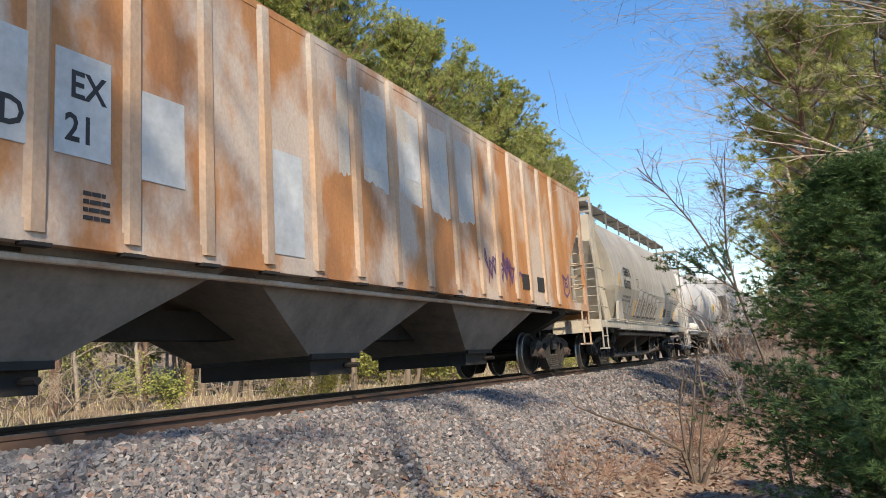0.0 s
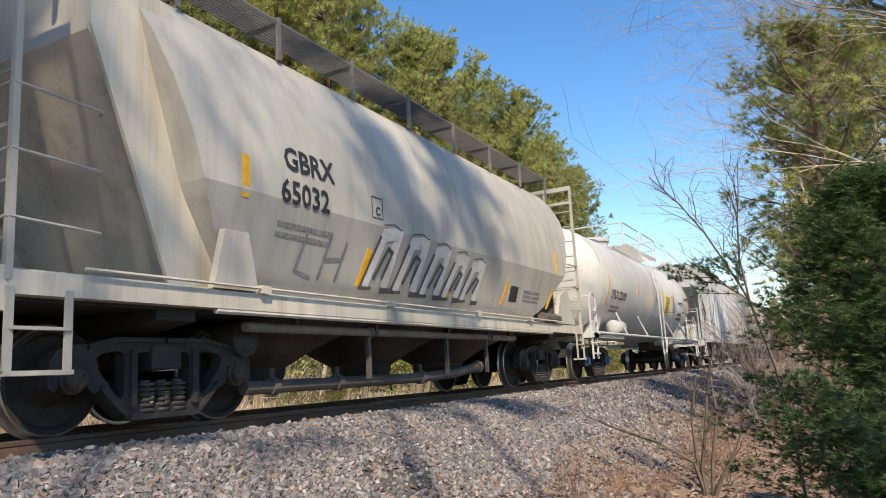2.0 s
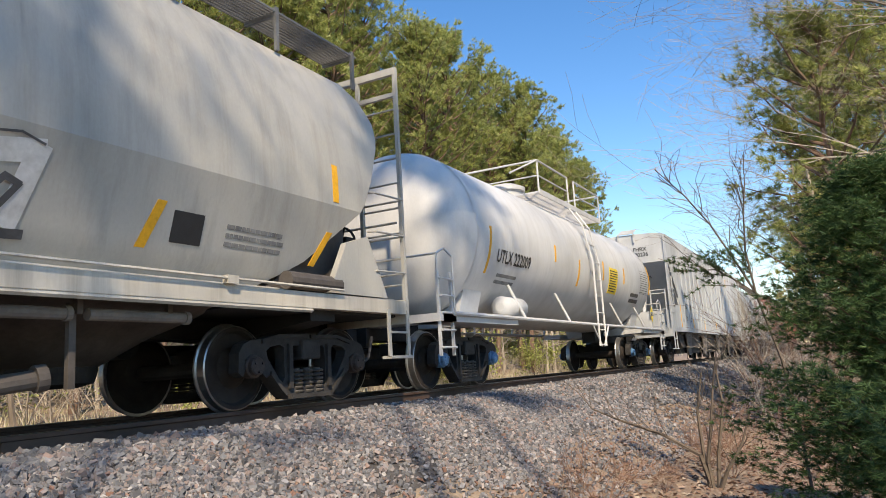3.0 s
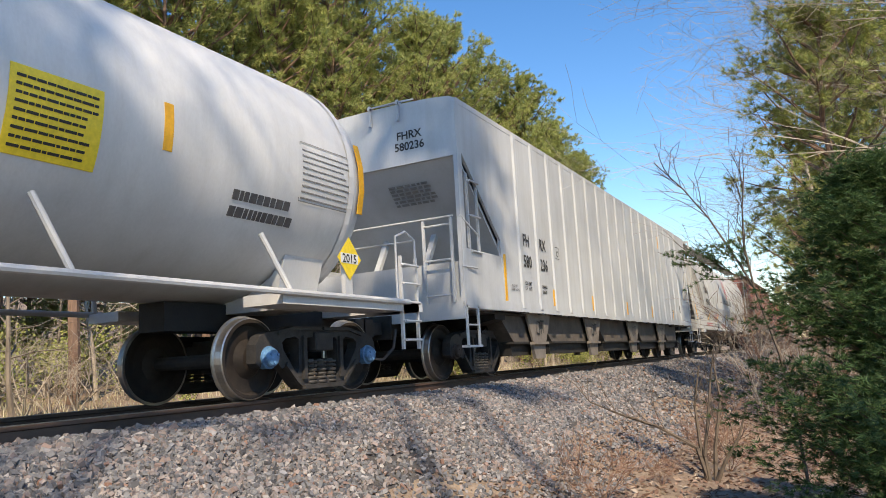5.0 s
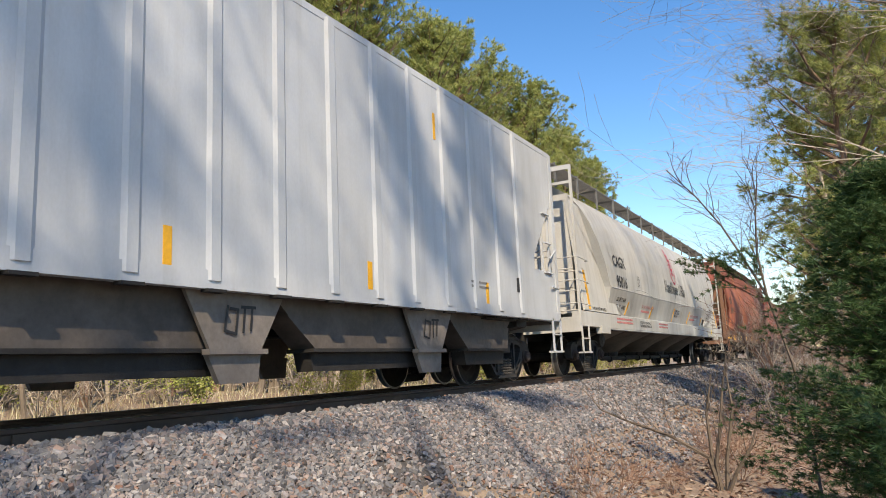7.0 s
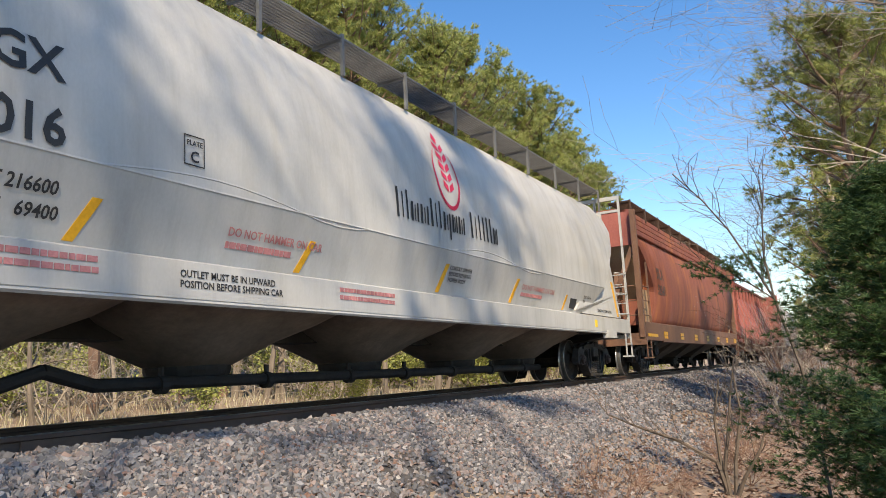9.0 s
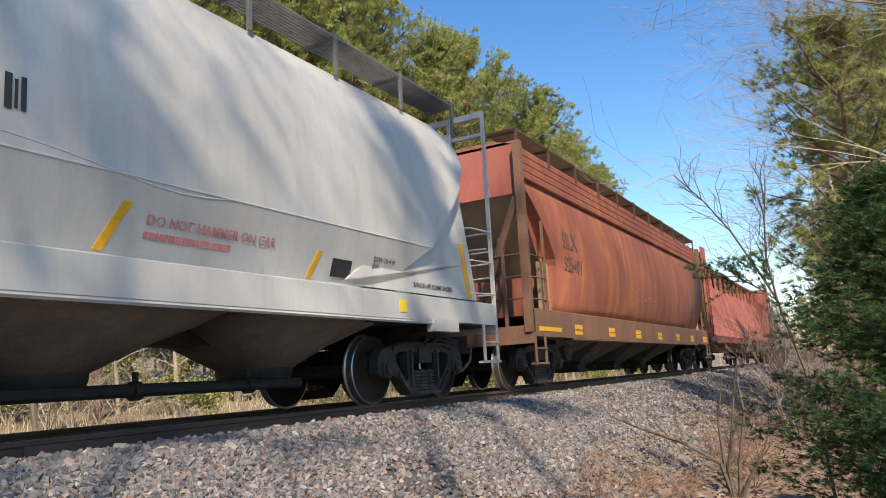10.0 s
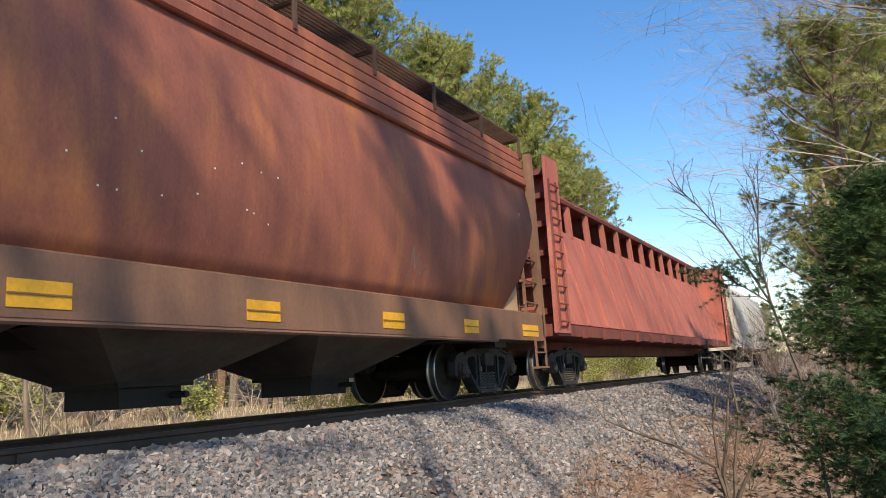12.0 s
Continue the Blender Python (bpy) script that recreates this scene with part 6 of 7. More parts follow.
def far_grass():
    rng = np.random.default_rng(9)
    vs, fs = [], []
    for _ in range(16000):
        x, y = rng.uniform(-14, -2.6), -4 + 70 * rng.uniform() ** 1.4
        gx = TRACK_X + x
        h, a = rng.uniform(0.06, 0.24) * (1.5 if x < -6 else 1), rng.uniform(0, 6.28)
        z = ground_z(gx, y)
        dx, dy = math.cos(a) * 0.012, math.sin(a) * 0.012
        lx, ly = rng.uniform(-0.12, 0.12, 2)
        base = len(vs)
        vs += [(gx - dx, y - dy, z - 0.02), (gx + dx, y + dy, z - 0.02), (gx + lx, y + ly, z + h)]
        fs.append((base, base + 1, base + 2))
    me = bpy.data.meshes.new("grass")
    me.from_pydata(vs, [], fs)
    me.materials.append(M_GRASS)
    tagged(new("grass", me), "dry straw-coloured grass beyond the track", "grass", kind="stuff")


# ---- trees ----
def branch_mesh(segments, sides=5):
    """Tapered tubes from (a, b, ra, rb) into vertex and face lists."""
    vs, fs = [], []
    for a, b, ra, rb in segments:
        d = (b - a)
        if d.length < 1e-4:
            continue
        d.normalize()
        u = d.orthogonal().normalized()
        w = d.cross(u)
        n = sides if ra > 0.012 else 3
        base = len(vs)
        for p, r in ((a, ra), (b, rb)):
            for i in range(n):
                t = 2 * math.pi * i / n
                vs.append(tuple(p + (u * math.cos(t) + w * math.sin(t)) * r))
        for i in range(n):
            j = (i + 1) % n
            fs.append((base + i, base + j, base + n + j, base + n + i))
    return vs, fs


def grow(rnd, start, direction, length, radius, depth, out, tips, droop=0.0, spread=0.6, kids=3, wobble=0.18, steps=5):
    p, d = Vector(start), Vector(direction).normalized()
    seg = length / steps
    r = radius
    for i in range(steps):
        d = (d + Vector((rnd.uniform(-1, 1), rnd.uniform(-1, 1), rnd.uniform(-1, 1))) * wobble + Vector((0, 0, -droop))).normalized()
        q = p + d * seg
        r2 = max(0.003, r * 0.86)
        out.append((p, q, r, r2))
        if depth > 0 and i >= 1:
            for _ in range(kids if i == steps - 1 else (1 if rnd.random() < 0.75 else 2)):
                side = Vector((rnd.uniform(-1, 1), rnd.uniform(-1, 1), rnd.uniform(-0.5, 0.8))).normalized()
                nd = (d * (1 - spread) + side * spread).normalized()
                grow(rnd, q, nd, length * rnd.uniform(0.45, 0.7), r2 * 0.55, depth - 1, out, tips, droop, spread, kids, wobble, max(3, steps - 1))
        p, r = q, r2
    tips.append((p, d))


def mesh_from(name, vs, fs, material, smooth=False):
    me = bpy.data.meshes.new(name)
    me.from_pydata(vs, [], fs)
    me.materials.append(material)
    if smooth:
        me.polygons.foreach_set("use_smooth", [True] * len(me.polygons))
    return me


def tufts(rnd, places, needles, length, width, flat=0.0):
    """Bunches of needles: thin triangles fanning out from each place."""
    vs, fs = [], []
    for p, d in places:
        for _ in range(needles):
            v = Vector((rnd.gauss(0, 1), rnd.gauss(0, 1), rnd.gauss(0, 1) * (1 - flat))).normalized()
            v = (v + d * 0.9).normalized()
            out = Vector((p.x + rnd.gauss(0, 0.6), p.y + rnd.gauss(0, 0.6), 0)).normalized() + Vector((rnd.gauss(0, 0.3), rnd.gauss(0, 0.3), 0.7 + rnd.gauss(0, 0.3)))
            u = v.cross(out).normalized() * width
            l = length * rnd.uniform(0.6, 1.2)
            base = len(vs)
            vs += [tuple(p - u), tuple(p + u), tuple(p + v * l)]
            fs.append((base, base + 1, base + 2))
    return vs, fs


def pine_variant(seed, height=19.0, clear=0.35, reach=3.6, branches=90, needles=20, length=0.27, width=0.019, girth=0.20):
    """Loblolly-like pine: bare lower trunk, rounded open crown of needle bunches."""
    rnd = random.Random(seed)
    segs, places = [], []
    p = Vector((0, 0, -0.5))
    pts = [p]
    for i in range(12):
        p = p + Vector((rnd.uniform(-0.12, 0.12), rnd.uniform(-0.12, 0.12), (height + 0.3) / 12))
        pts.append(p)
    trunk = []
    for i in range(12):
        trunk.append((pts[i], pts[i + 1], girth * (1 - i / 13), girth * (1 - (i + 1) / 13)))
    for k in range(branches):
        f = clear + (1 - clear) * rnd.uniform(0, 1) ** 0.85
        i = min(11, int(f * 12))
        base = pts[i].lerp(pts[i + 1], f * 12 - i)
        a = rnd.uniform(0, 6.283)
        g = (f - clear) / (1 - clear)
        l = reach * (0.35 + 1.0 * math.sin(math.pi * min(1, 0.22 + g * 0.76))) * rnd.uniform(0.6, 1.05) * (1.0 if g < 0.9 else 0.7)
        d = Vector((math.cos(a), math.sin(a), rnd.uniform(0.05, 0.6) + 0.5 * g)).normalized()
        q = base
        n = 5
        for s in range(n):
            d = (d + Vector((rnd.uniform(-0.2, 0.2), rnd.uniform(-0.2, 0.2), rnd.uniform(-0.02, 0.2)))).normalized()
            q2 = q + d * l / n
            segs.append((q, q2, 0.05 * (1 - s / n) + 0.008, 0.05 * (1 - (s + 1) / n) + 0.008))
            if s >= 1:
                for j in range(5):
                    sd = (d * 0.5 + Vector((rnd.gauss(0, 1), rnd.gauss(0, 1), rnd.gauss(0, 0.6)))).normalized()
                    e = q2 + sd * rnd.uniform(0.2, 0.62)
                    if j == 0 or width < 0.01:
                        segs.append((q2, e, 0.010, 0.005))
                    places.append((e, sd))
                    places.append((q2.lerp(e, 0.6), sd))
            q = q2
        places.append((q, d))
    bark = mesh_from("trunk", *branch_mesh(trunk + segs, 7), M_PINEBARK)
    crown = mesh_from("crown", *tufts(rnd, places, needles, length, width), M_NEEDLE)
    return bark, crown


def tree_thing(name, label, bark, crown, at, group, category="tree"):
    t = thing(name, label, category, group, at)
    if isinstance(bark, tuple):
        share("trunk", bark[0], None, t)
        share("branchwork", bark[1], None, t)
    else:
        share("branchwork" if category == "shrub" else "trunk", bark, None, t)
    if crown is not None:
        share("crown", crown, None, t)
    return t


def pine_wood():
    variants = [pine_variant(s, 20.5 + s * 0.5, 0.30 + 0.03 * s, 3.6 + 0.2 * s) for s in range(4)]
    rnd = random.Random(21)
    spots = []
    y = 2.0
    while y < 67:
        spots.append((TRACK_X - 13.5 + rnd.uniform(-1.2, 1.5), y))
        y += rnd.uniform(3.0, 4.2)
    for row, step_y in ((-19, 4.6),):
        y = -4
        while y < 74:
            spots.append((TRACK_X + row + rnd.uniform(-2, 2), y + rnd.uniform(-1, 1)))
            y += step_y
    for i, (x, y) in enumerate(spots):
        b, c = variants[rnd.randrange(4)]
        near = x > TRACK_X - 16
        sc = rnd.uniform(0.88, 1.02) * (0.97 if near else 1.06)
        m = pose(x, y, ground_z(x, y), rnd.uniform(-2, 2), rnd.uniform(-2, 2), rnd.uniform(0, 360))
        t = tree_thing("pine_tree", "tall sunlit pine with a rounded yellow-green crown", b, c, m, "pines behind the track")
        t.scale = (sc, sc, sc)


def understory():
    """Low full-crowned pines that close the wood behind the trunks."""
    b, c = pine_variant(17, 10.0, 0.04, 2.6, 70, 14, 0.32, 0.028)
    rnd = random.Random(23)
    for i in range(30):
        x, y = TRACK_X - 25 + rnd.uniform(-3, 3), -6 + 3.2 * i + rnd.uniform(-1, 1)
        t = tree_thing("pine_tree", "young full-crowned pine deep in the wood", b, c, pose(x, y, ground_z(x, y), 0, 0, rnd.uniform(0, 360)), "young pines in the wood")
        sc = rnd.uniform(0.6, 0.95)
        t.scale = (sc, sc, sc)


def bare_variant(seed, height, lean=(0, 0), depth=3, radius=0.14, material=None, spread=0.55, kids=2, droop=0.0, first=2, bias=0.0, per=2, reach=(0.2, 0.34)):
    """A leafless tree; bias sends its limbs towards the open track side."""
    rnd = random.Random(seed)
    segs, stem, tips = [], [], []
    p = Vector((0, 0, -0.4))
    d = Vector((lean[0], lean[1], 1)).normalized()
    n = 9
    r = radius
    for i in range(n):
        q = p + (d + Vector((rnd.uniform(-0.06, 0.06), rnd.uniform(-0.06, 0.06), 0))).normalized() * height / n
        r2 = r * 0.88
        stem.append((p, q, r, r2))
        if i >= first:
            for _ in range(per):
                a = rnd.uniform(0, 6.283)
                nd = Vector((math.cos(a) - bias, math.sin(a) * (1 - 0.3 * min(1, bias)), rnd.uniform(0.1, 0.8))).normalized()
                grow(rnd, q, nd, height * rnd.uniform(*reach), r2 * 0.42, depth - 1, segs, tips, droop, spread, kids)
        p, r = q, r2
    m = material or M_BARK
    return (mesh_from("trunk", *branch_mesh(stem, 7), m), mesh_from("limbs", *branch_mesh(segs, 5), m)), tips


def far_wood():
    """Slim leafless trunks and thickets among the pines, seen beneath the cars."""
    rnd = random.Random(31)
    kinds = [bare_variant(40 + k, rnd.uniform(5, 8), (rnd.uniform(-0.1, 0.1), rnd.uniform(-0.1, 0.1)), 2, 0.075 + 0.02 * k, M_PALEBARK if k % 2 else M_BARK, 0.6, 1)[0] for k in range(5)]
    for i in range(160):
        x = TRACK_X - 9.0 - 24 * rnd.random() ** 1.3
        y = -6 + 74 * rnd.random()
        t = tree_thing("bare_tree", "slim leafless tree trunk in the wood", kinds[rnd.randrange(5)], None, pose(x, y, ground_z(x, y), rnd.uniform(-5, 5), rnd.uniform(-5, 5), rnd.uniform(0, 360)), "bare trees in the far wood")
        s = rnd.uniform(0.6, 1.25)
        t.scale = (s, s, s)


def shrub_variant(seed, size, material, leaves=900, leaf=0.06, stem=None):
    rnd = random.Random(seed)
    segs, tips = [], []
    for _ in range(5):
        a = rnd.uniform(0, 6.283)
        grow(rnd, (0, 0, -0.05), (math.cos(a) * 0.6, math.sin(a) * 0.6, 1), size, 0.02, 2, segs, tips, 0, 0.6, 2)
    places = []
    for a, b, _, _ in segs:
        if a.z > size * 0.15:
            places.append((b, (b - a).normalized()))
    rnd.shuffle(places)
    bark = mesh_from("stems", *branch_mesh(segs, 4), stem or M_TWIG)
    if not leaves:
        return bark, None
    vs, fs = [], []
    for i in range(leaves):
        p, d = places[i % len(places)]
        p = p + Vector((rnd.gauss(0, 0.10), rnd.gauss(0, 0.10), rnd.gauss(0, 0.10)))
        v = Vector((rnd.gauss(0, 1), rnd.gauss(0, 1), rnd.gauss(0, 1))).normalized()
        u = v.orthogonal().normalized() * leaf * 0.4
        l = leaf * rnd.uniform(0.7, 1.4)
        base = len(vs)
        vs += [tuple(p), tuple(p + v * l * 0.5 + u), tuple(p + v * l), tuple(p + v * l * 0.5 - u)]
        fs.append((base, base + 1, base + 2, base + 3))
    return bark, mesh_from("crown", vs, fs, material)


def far_shrubs():
    rnd = random.Random(51)
    green = [shrub_variant(60 + k, 1.2 + 0.3 * k, M_SHRUB, 1100, 0.11) for k in range(3)]
    twiggy = [shrub_variant(70 + k, 1.0 + 0.2 * k, None, 0, 0, M_PALEBARK) for k in range(2)]
    for i in range(64):
        x = TRACK_X - 7.5 - 14 * rnd.random() ** 1.4
        y = 0 + 66 * rnd.random()
        b, c = green[rnd.randrange(3)]
        t = tree_thing("shrub", "yellow-green leafy shrub at the edge of the wood", b, c, pose(x, y, ground_z(x, y), 0, 0, rnd.uniform(0, 360)), "shrubs beyond the track", "shrub")
        s = rnd.uniform(0.6, 1.3)
        t.scale = (s, s, s)
    for i in range(60):
        x = TRACK_X - 7.5 - 10 * rnd.random()
        y = -4 + 66 * rnd.random()
        b, c = twiggy[rnd.randrange(2)]
        t = tree_thing("thicket", "pale leafless brush at the edge of the wood", b, c, pose(x, y, ground_z(x, y), 0, 0, rnd.uniform(0, 360)), "brush beyond the track", "shrub")
        s = rnd.uniform(0.7, 1.3)
        t.scale = (s, s, s)


def cedar(seed, height, radius, sprays=2600, needles=15):
    """Dense dark cedar: ascending sprays of short scale-leaves round a thin trunk."""
    rnd = random.Random(seed)
    segs, places = [], []
    segs.append((Vector((0, 0, -0.2)), Vector((0.05, 0, height * 0.9)), 0.05, 0.01))
    for k in range(210):
        f = rnd.uniform(0.05, 0.98)
        a = rnd.uniform(0, 6.283)
        l = radius * (0.78 + 0.6 * f if f < 0.37 else ((1.02 - f) / 0.65) ** 0.75) * rnd.uniform(0.75, 1.12)
        d = Vector((math.cos(a), math.sin(a), 0.35 + 0.4 * f)).normalized()
        q = Vector((0.05 * f, 0, f * height * 0.9))
        for s in range(5):
            d = (d + Vector((rnd.uniform(-0.25, 0.25), rnd.uniform(-0.25, 0.25), rnd.uniform(-0.05, 0.2)))).normalized()
            q2 = q + d * l / 5
            segs.append((q, q2, 0.010 - 0.0015 * s, 0.0085 - 0.0015 * s))
            for _ in range(8):
                sd = (d * 0.9 + Vector((rnd.gauss(0, 0.7), rnd.gauss(0, 0.7), rnd.gauss(0, 0.6)))).normalized()
                e = q2 + sd * rnd.uniform(0.05, 0.20)
                places += [(e, sd), (q2.lerp(e, 0.5), sd)]
            q = q2
    rnd.shuffle(places)
    return mesh_from("trunk", *branch_mesh(segs, 4), M_TWIG), mesh_from("crown", *tufts(rnd, places[:sprays * 3], needles, 0.052, 0.0027), M_CEDAR)


def near_right():
    """The verge by the camera: cedar, leafless shrub, brush, pines and bare trees above."""
    b, c = cedar(3, 4.3, 0.98, 5400, 21)
    at = [(0.30, 4.5, 1.0, 0.62), (0.98, 5.5, 1.0, 0.86), (0.30, 7.6, 0.55, 0.50)]
    for x, y, s, h in at:
        t = tree_thing("cedar", "dense dark green cedar beside the path", b, c, pose(x, y, ground_z(x, y), 0, 0, 140 * s), "cedars by the camera")
        t.scale = (s, s, h)
    # leafless shrub with several stems
    rnd = random.Random(77)
    x, y = -1.50, 9.1
    shrub = thing("leafless_shrub", "leafless grey-brown shrub with several crooked stems", "shrub", at=pose(x, y, ground_z(x, y)))
    shrub.scale = (1.2, 1.2, 1.15)
    runs = (((0, 0, -0.1), (-0.04, 0.02, 0.25), (0.03, 0.0, 0.62), (0.08, 0.05, 1.0), (0.15, 0.02, 1.35)),
            ((0.02, 0, -0.1), (0.14, -0.03, 0.18), (0.30, 0.0, 0.45), (0.40, 0.05, 0.78)),
            ((0, 0.02, -0.1), (-0.10, 0.0, 0.32), (-0.45, 0.05, 0.52), (-0.85, 0.08, 0.66), (-1.15, 0.05, 0.80), (-1.32, 0.1, 1.0)),
            ((-0.03, 0, -0.1), (-0.08, 0.06, 0.35), (-0.10, 0.1, 0.75), (-0.02, 0.1, 1.15)),
            ((0.03, 0.03, -0.1), (0.05, 0.1, 0.3), (0.14, 0.15, 0.8), (0.10, 0.2, 1.2)))
    for run in runs:
        segs, tips = [], []
        pts = [Vector(p) for p in run]
        for i, (p, q) in enumerate(zip(pts, pts[1:])):
            r0 = 0.026 * (1 - i / len(pts))
            segs.append((p, q, r0, 0.026 * (1 - (i + 1) / len(pts))))
            if i >= 1:
                for _ in range(3):
                    nd = (q - p).normalized() + Vector((rnd.uniform(-0.9, 0.9), rnd.uniform(-0.7, 0.7), rnd.uniform(0.0, 0.7)))
                    grow(rnd, p.lerp(q, rnd.random()), nd, rnd.uniform(0.15, 0.38), 0.005, 1, segs, tips, 0, 0.4, 1, 0.15, 3)
        share("stem", mesh_from("stem", *branch_mesh(segs, 5), M_TWIG), None, shrub)
    # taller leafless sapling behind it
    stem = [Vector(p) for p in ((0.0, 0, -0.2), (-0.06, 0.05, 0.75), (-0.14, 0.0, 1.4), (-0.31, 0.0, 2.12), (-0.46, 0.05, 2.45), (-0.70, 0.0, 2.95), (-0.94, -0.05, 3.32), (-1.22, -0.1, 3.66))]
    fork = [Vector(p) for p in ((-0.31, 0.0, 2.12), (-0.36, -0.05, 2.6), (-0.33, -0.05, 3.0), (-0.28, 0.0, 3.38))]
    low = [Vector(p) for p in ((-0.31, 0.0, 2.12), (-0.52, 0.1, 2.30), (-0.72, 0.15, 2.44), (-0.92, 0.2, 2.46))]
    segs, limbs, tips = [], [], []
    for run, first, r in ((stem, 3, 0.019), (fork, 0, 0.013), (low, 0, 0.011)):
        for i, (p, q) in enumerate(zip(run, run[1:])):
            segs.append((p, q, r - 0.0017 * i, r - 0.0017 * (i + 1)))
            if i >= first:
                for _ in range(4):
                    nd = (q - p).normalized() * 0.7 + Vector((rnd.uniform(-0.8, 0.5), rnd.uniform(-0.6, 0.6), rnd.uniform(-0.2, 0.6)))
                    grow(rnd, p.lerp(q, rnd.random()), nd, rnd.uniform(0.22, 0.5), 0.0065, 1, limbs, tips, 0, 0.45, 1, 0.14, 4)
    sprigs = [(b, (b - a).normalized()) for a, b, _, _ in limbs if b.z < 2.62 and b.x < -0.35]
    x, y = -0.45, 8.6
    tree_thing("sapling", "dark, nearly leafless sapling leaning over the verge", (mesh_from("trunk", *branch_mesh(segs, 5), M_TWIG), mesh_from("limbs", *branch_mesh(limbs, 4), M_TWIG)), mesh_from("crown", *tufts(rnd, sprigs, 26, 0.06, 0.0035), M_CEDAR), pose(x, y, ground_z(x, y)), "", "tree")
    # low reddish brush
    kinds = []
    for k in range(3):
        segs, tips = [], []
        for _ in range(9):
            a = rnd.uniform(0, 6.283)
            grow(rnd, (0, 0, -0.03), (math.cos(a) * 0.7, math.sin(a) * 0.7, 1), 0.55, 0.006, 2, segs, tips, 0, 0.5, 2)
        kinds.append(mesh_from("stems", *branch_mesh(segs, 3), M_BRAMBLE))
    for i in range(14):
        x, y = rnd.uniform(-2.2, 0.4), rnd.uniform(6.6, 24)
        x -= 0.05 * max(0, y - 8)
        t = tree_thing("bramble", "thin reddish leafless brush among dead leaves", kinds[i % 3], None, pose(x, y, ground_z(x, y), 0, 0, rnd.uniform(0, 360)), "brush on the verge", "shrub")
        s = rnd.uniform(0.4, 0.85)
        t.scale = (s, s, s)
    # bare trees along the verge, and their row behind the camera that shades the track
    kinds = [bare_variant(90 + k, 11 + k, (-0.06, 0.0), 4 if k < 2 else 3, 0.13, M_PALEBARK if k == 1 else M_BARK, 0.5, 2, 0.01, 3)[0] for k in range(3)]
    spots = [(1.7, 19.5, 1, 200), (2.2, 22, 1, 0), (0.9, 27, 0, 90), (0.2, 31, 1, 10), (-0.6, 38, 2, 50), (-1.0, 47, 0, 0), (-1.6, 56, 1, 30), (-1.8, 70, 1, 0), (-2.2, 84, 2, 0), (2.0, 58, 1, 70), (3.5, 66, 2, 20), (1.5, 78, 0, 10), (3.5, 90, 1, 0), (6.5, 28, 1, 150), (7, 37, 2, 0), (7.5, 19, 2, 100)]
    for x, y, k, a in spots:
        tree_thing("bare_tree", "leafless spreading tree on the verge", kinds[k], None, pose(x, y, ground_z(x, y), 0, 0, a), "bare trees on the verge")
    # edge trees whose long limbs reach out over the verge
    arching = [bare_variant(170 + k, 10.5, (-0.10, 0.0), 4, 0.12, M_PALEBARK if k else M_BARK, 0.42, 2, -0.005, 3, 1.0, 2, (0.22, 0.36))[0] for k in range(2)]
    for i, (x, y, k) in enumerate(((3.6, 12.2, 0), (3.4, 14.2, 1), (3.2, 17.5, 0))):
        tree_thing("bare_tree", "leafless edge tree with long arching limbs", arching[k], None, pose(x, y, ground_z(x, y), 0, 0, 12 * (i % 3 - 1)), "arching trees on the verge")
    # brush closing in along the verge
    twiggy = []
    for k in range(3):
        segs, tips = [], []
        for _ in range(8):
            a = rnd.uniform(0, 6.283)
            grow(rnd, (0.1 * math.cos(a), 0.1 * math.sin(a), -0.05), (math.cos(a) * 0.35, math.sin(a) * 0.35, 1), 1.9, 0.016, 2, segs, tips, 0, 0.5, 2, 0.15)
        twiggy.append(mesh_from("branchwork", *branch_mesh(segs, 4), M_PALEBARK if k else M_BRAMBLE))
    for i in range(28):
        y = 14 + 34 * rnd.random() ** 1.2
        x = rnd.uniform(-0.105, 0.06) * y
        t = tree_thing("thicket", "leafless tangled brush along the verge", twiggy[i % 3], None, pose(x, y, ground_z(x, y), 0, 0, rnd.uniform(0, 360)), "brush along the verge", "shrub")
        s = rnd.uniform(0.5, 1.0) * min(1.5, 0.8 + y / 50)
        t.scale = (s, s, s)
    # tall trees beside and behind the camera, whose high crowns dapple the train
    tall = [bare_variant(140 + k, 19.0, (-0.05, 0.0), 4, 0.12, M_BARK, 0.45, 2, 0.0, 5, 0.9, 3, (0.15, 0.26))[0] for k in range(2)]
    for i, (x, y) in enumerate(((3.6, -12.0), (4.6, -8.6), (3.4, -6.0), (4.6, -3.6))):
        tree_thing("bare_tree", "tall leafless tree beside the path", tall[i % 2], None, pose(x, y, ground_z(x, y), 0, 0, 9 * (i % 3 - 1)), "tall trees by the path")
    b, c = pine_variant(12, 20.5, 0.74, 2.3, 18, 8, 0.36, 0.026, 0.12)
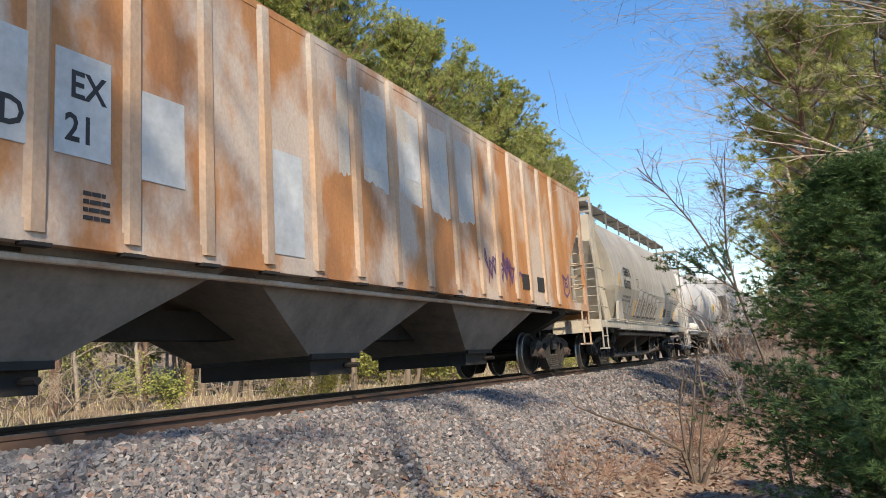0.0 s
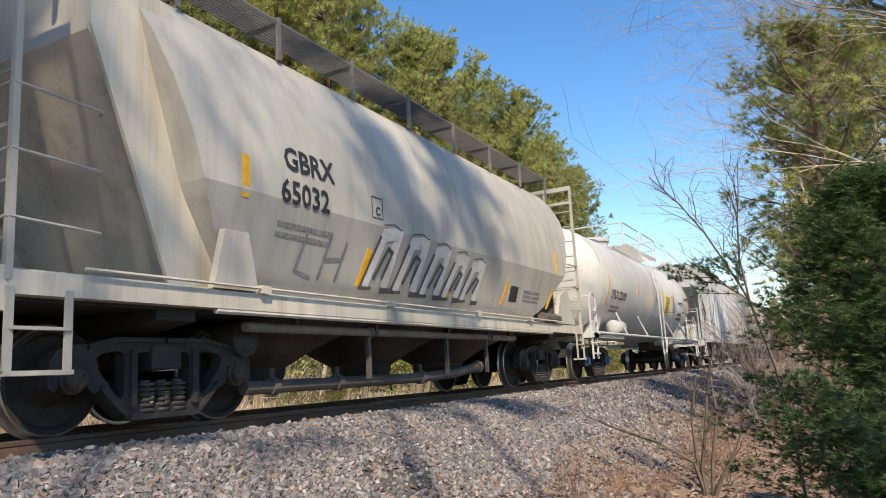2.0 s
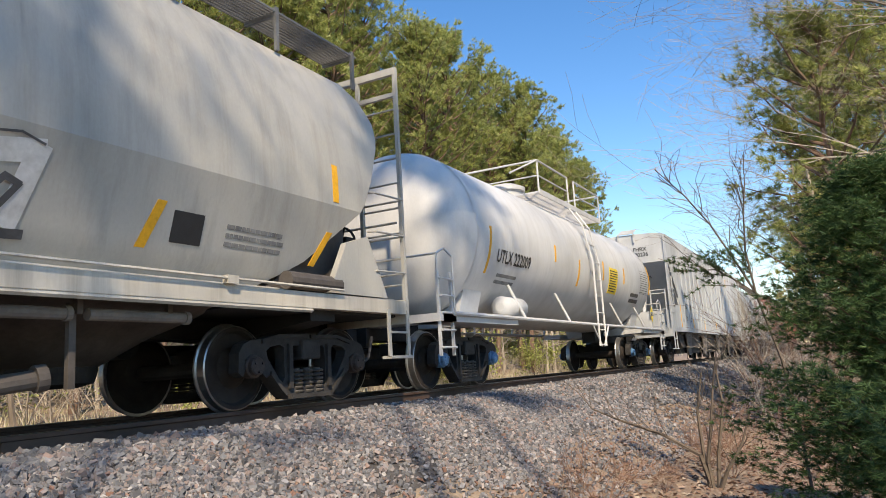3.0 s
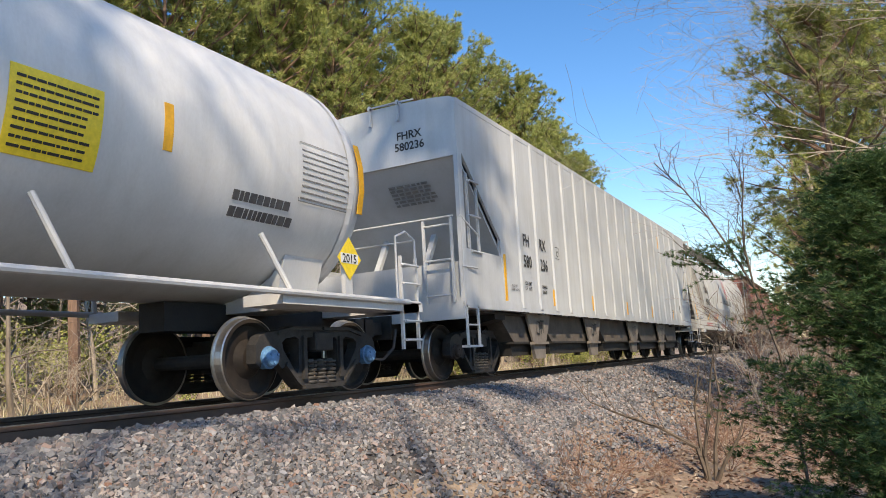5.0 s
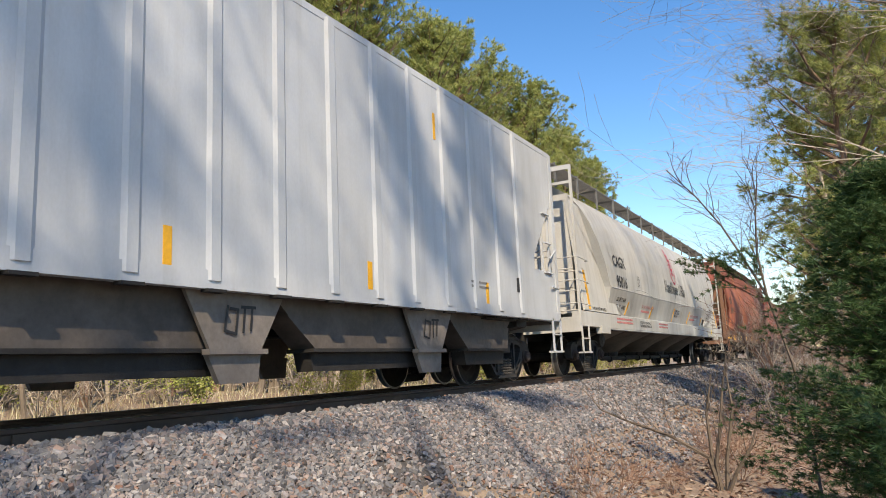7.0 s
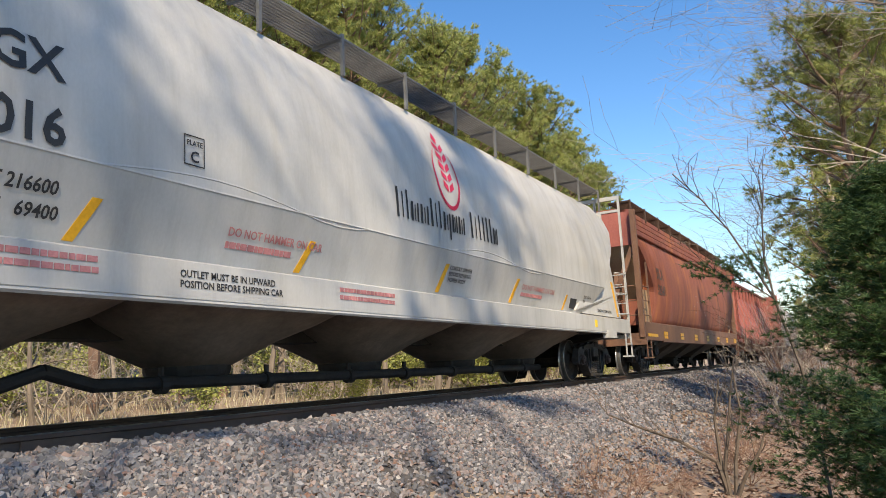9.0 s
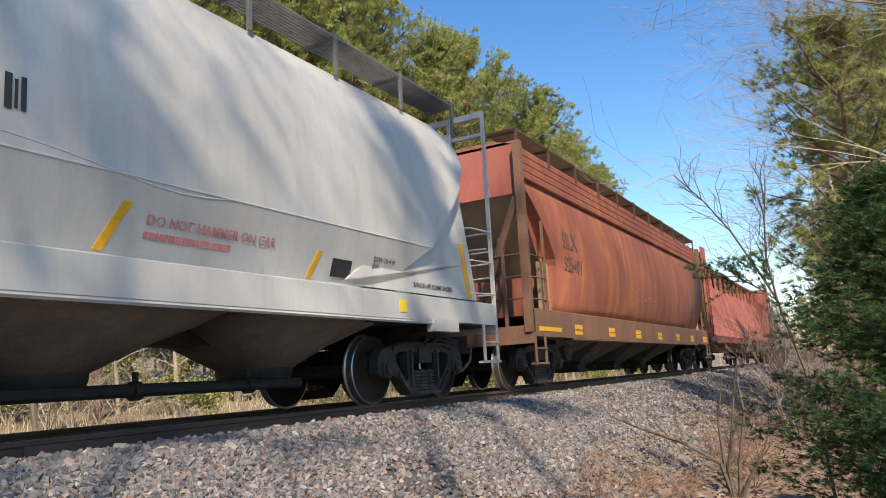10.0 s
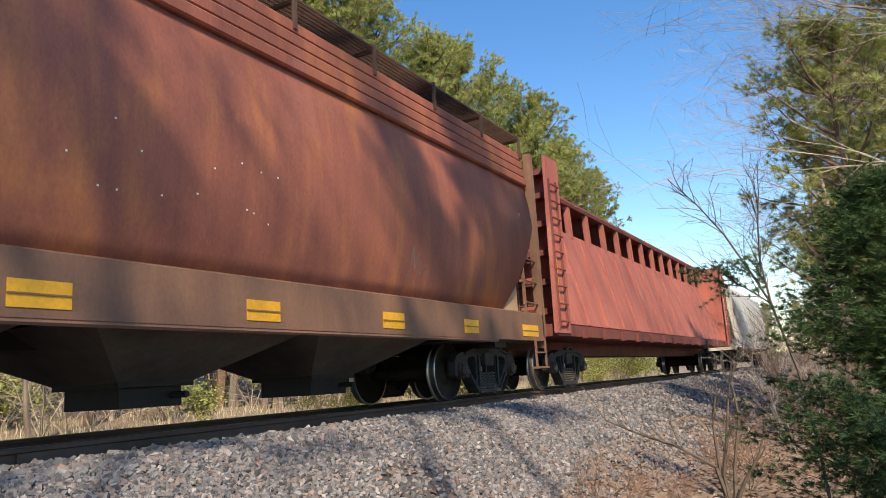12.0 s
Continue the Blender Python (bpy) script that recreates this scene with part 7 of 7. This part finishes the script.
    for i, (x, y) in enumerate(((4.2, -10.0), (4.6, -2.2))):
        tree_thing("pine_tree", "tall pine beside the path", b, c, pose(x, y, ground_z(x, y), 0, 0, 80 * i), "tall trees by the path")
    # pines on the verge
    b, c = pine_variant(9, 11.0, 0.25, 2.6, 38, 40, 0.22, 0.008)
    for x, y, s in ((0.55, 23.0, 0.95), (1.3, 33, 1.1), (-0.6, 47, 1.1), (1.6, 54, 1.2), (-0.6, 68, 1.3), (2.2, 18.0, 0.9), (0.35, 15.6, 0.72)):
        t = tree_thing("pine_tree", "pine with drooping green boughs on the verge", b, c, pose(x, y, ground_z(x, y), 0, 0, rnd.uniform(0, 360)), "pines on the verge")
        t.scale = (s, s, s)


def distance():
    """Leafless woodland closing the view along the track."""
    rnd = random.Random(88)
    k = [bare_variant(120 + i, 13, (0, 0), 3, 0.16, M_PALEBARK, 0.55, 2)[0] for i in range(2)]
    for i in range(60):
        x, y = rnd.uniform(-60, 40), rnd.uniform(95, 190)
        if -14 < x < 1 and y < 165:
            continue
        tree_thing("bare_tree", "distant leafless tree along the track", k[i % 2], None, pose(x, y, ground_z(x, y), 0, 0, rnd.uniform(0, 360)), "distant bare trees")
    b, c = pine_variant(15, 14.0, 0.03, 3.6, 90)
    for i in range(16):
        x, y = rnd.uniform(-40, 60), rnd.uniform(175, 230)
        t = tree_thing("pine_tree", "distant pine closing the view along the track", b, c, pose(x, y, ground_z(x, y), 0, 0, rnd.uniform(0, 360)), "distant pines")


pine_wood()
understory()
far_wood()
far_shrubs()
near_right()
distance()
far_grass()
leaf_litter()
ballast()


# ---- movement ----
def motions():
    end = 12.0
    for car, F in TRAIN:
        walk(car, [(0.0, pose(TRACK_X, F, 0)), (end, pose(TRACK_X, F - SPEED * end, 0))])
    turn = math.degrees(SPEED / WHEEL_R)
    n = 180
    for i, (ws, y) in enumerate(SPINNING):
        walk(ws, [(end * k / n, pose(0, y, WHEEL_R, turn * end * k / n + 37 * i, 0, 0)) for k in range(n + 1)])


motions()
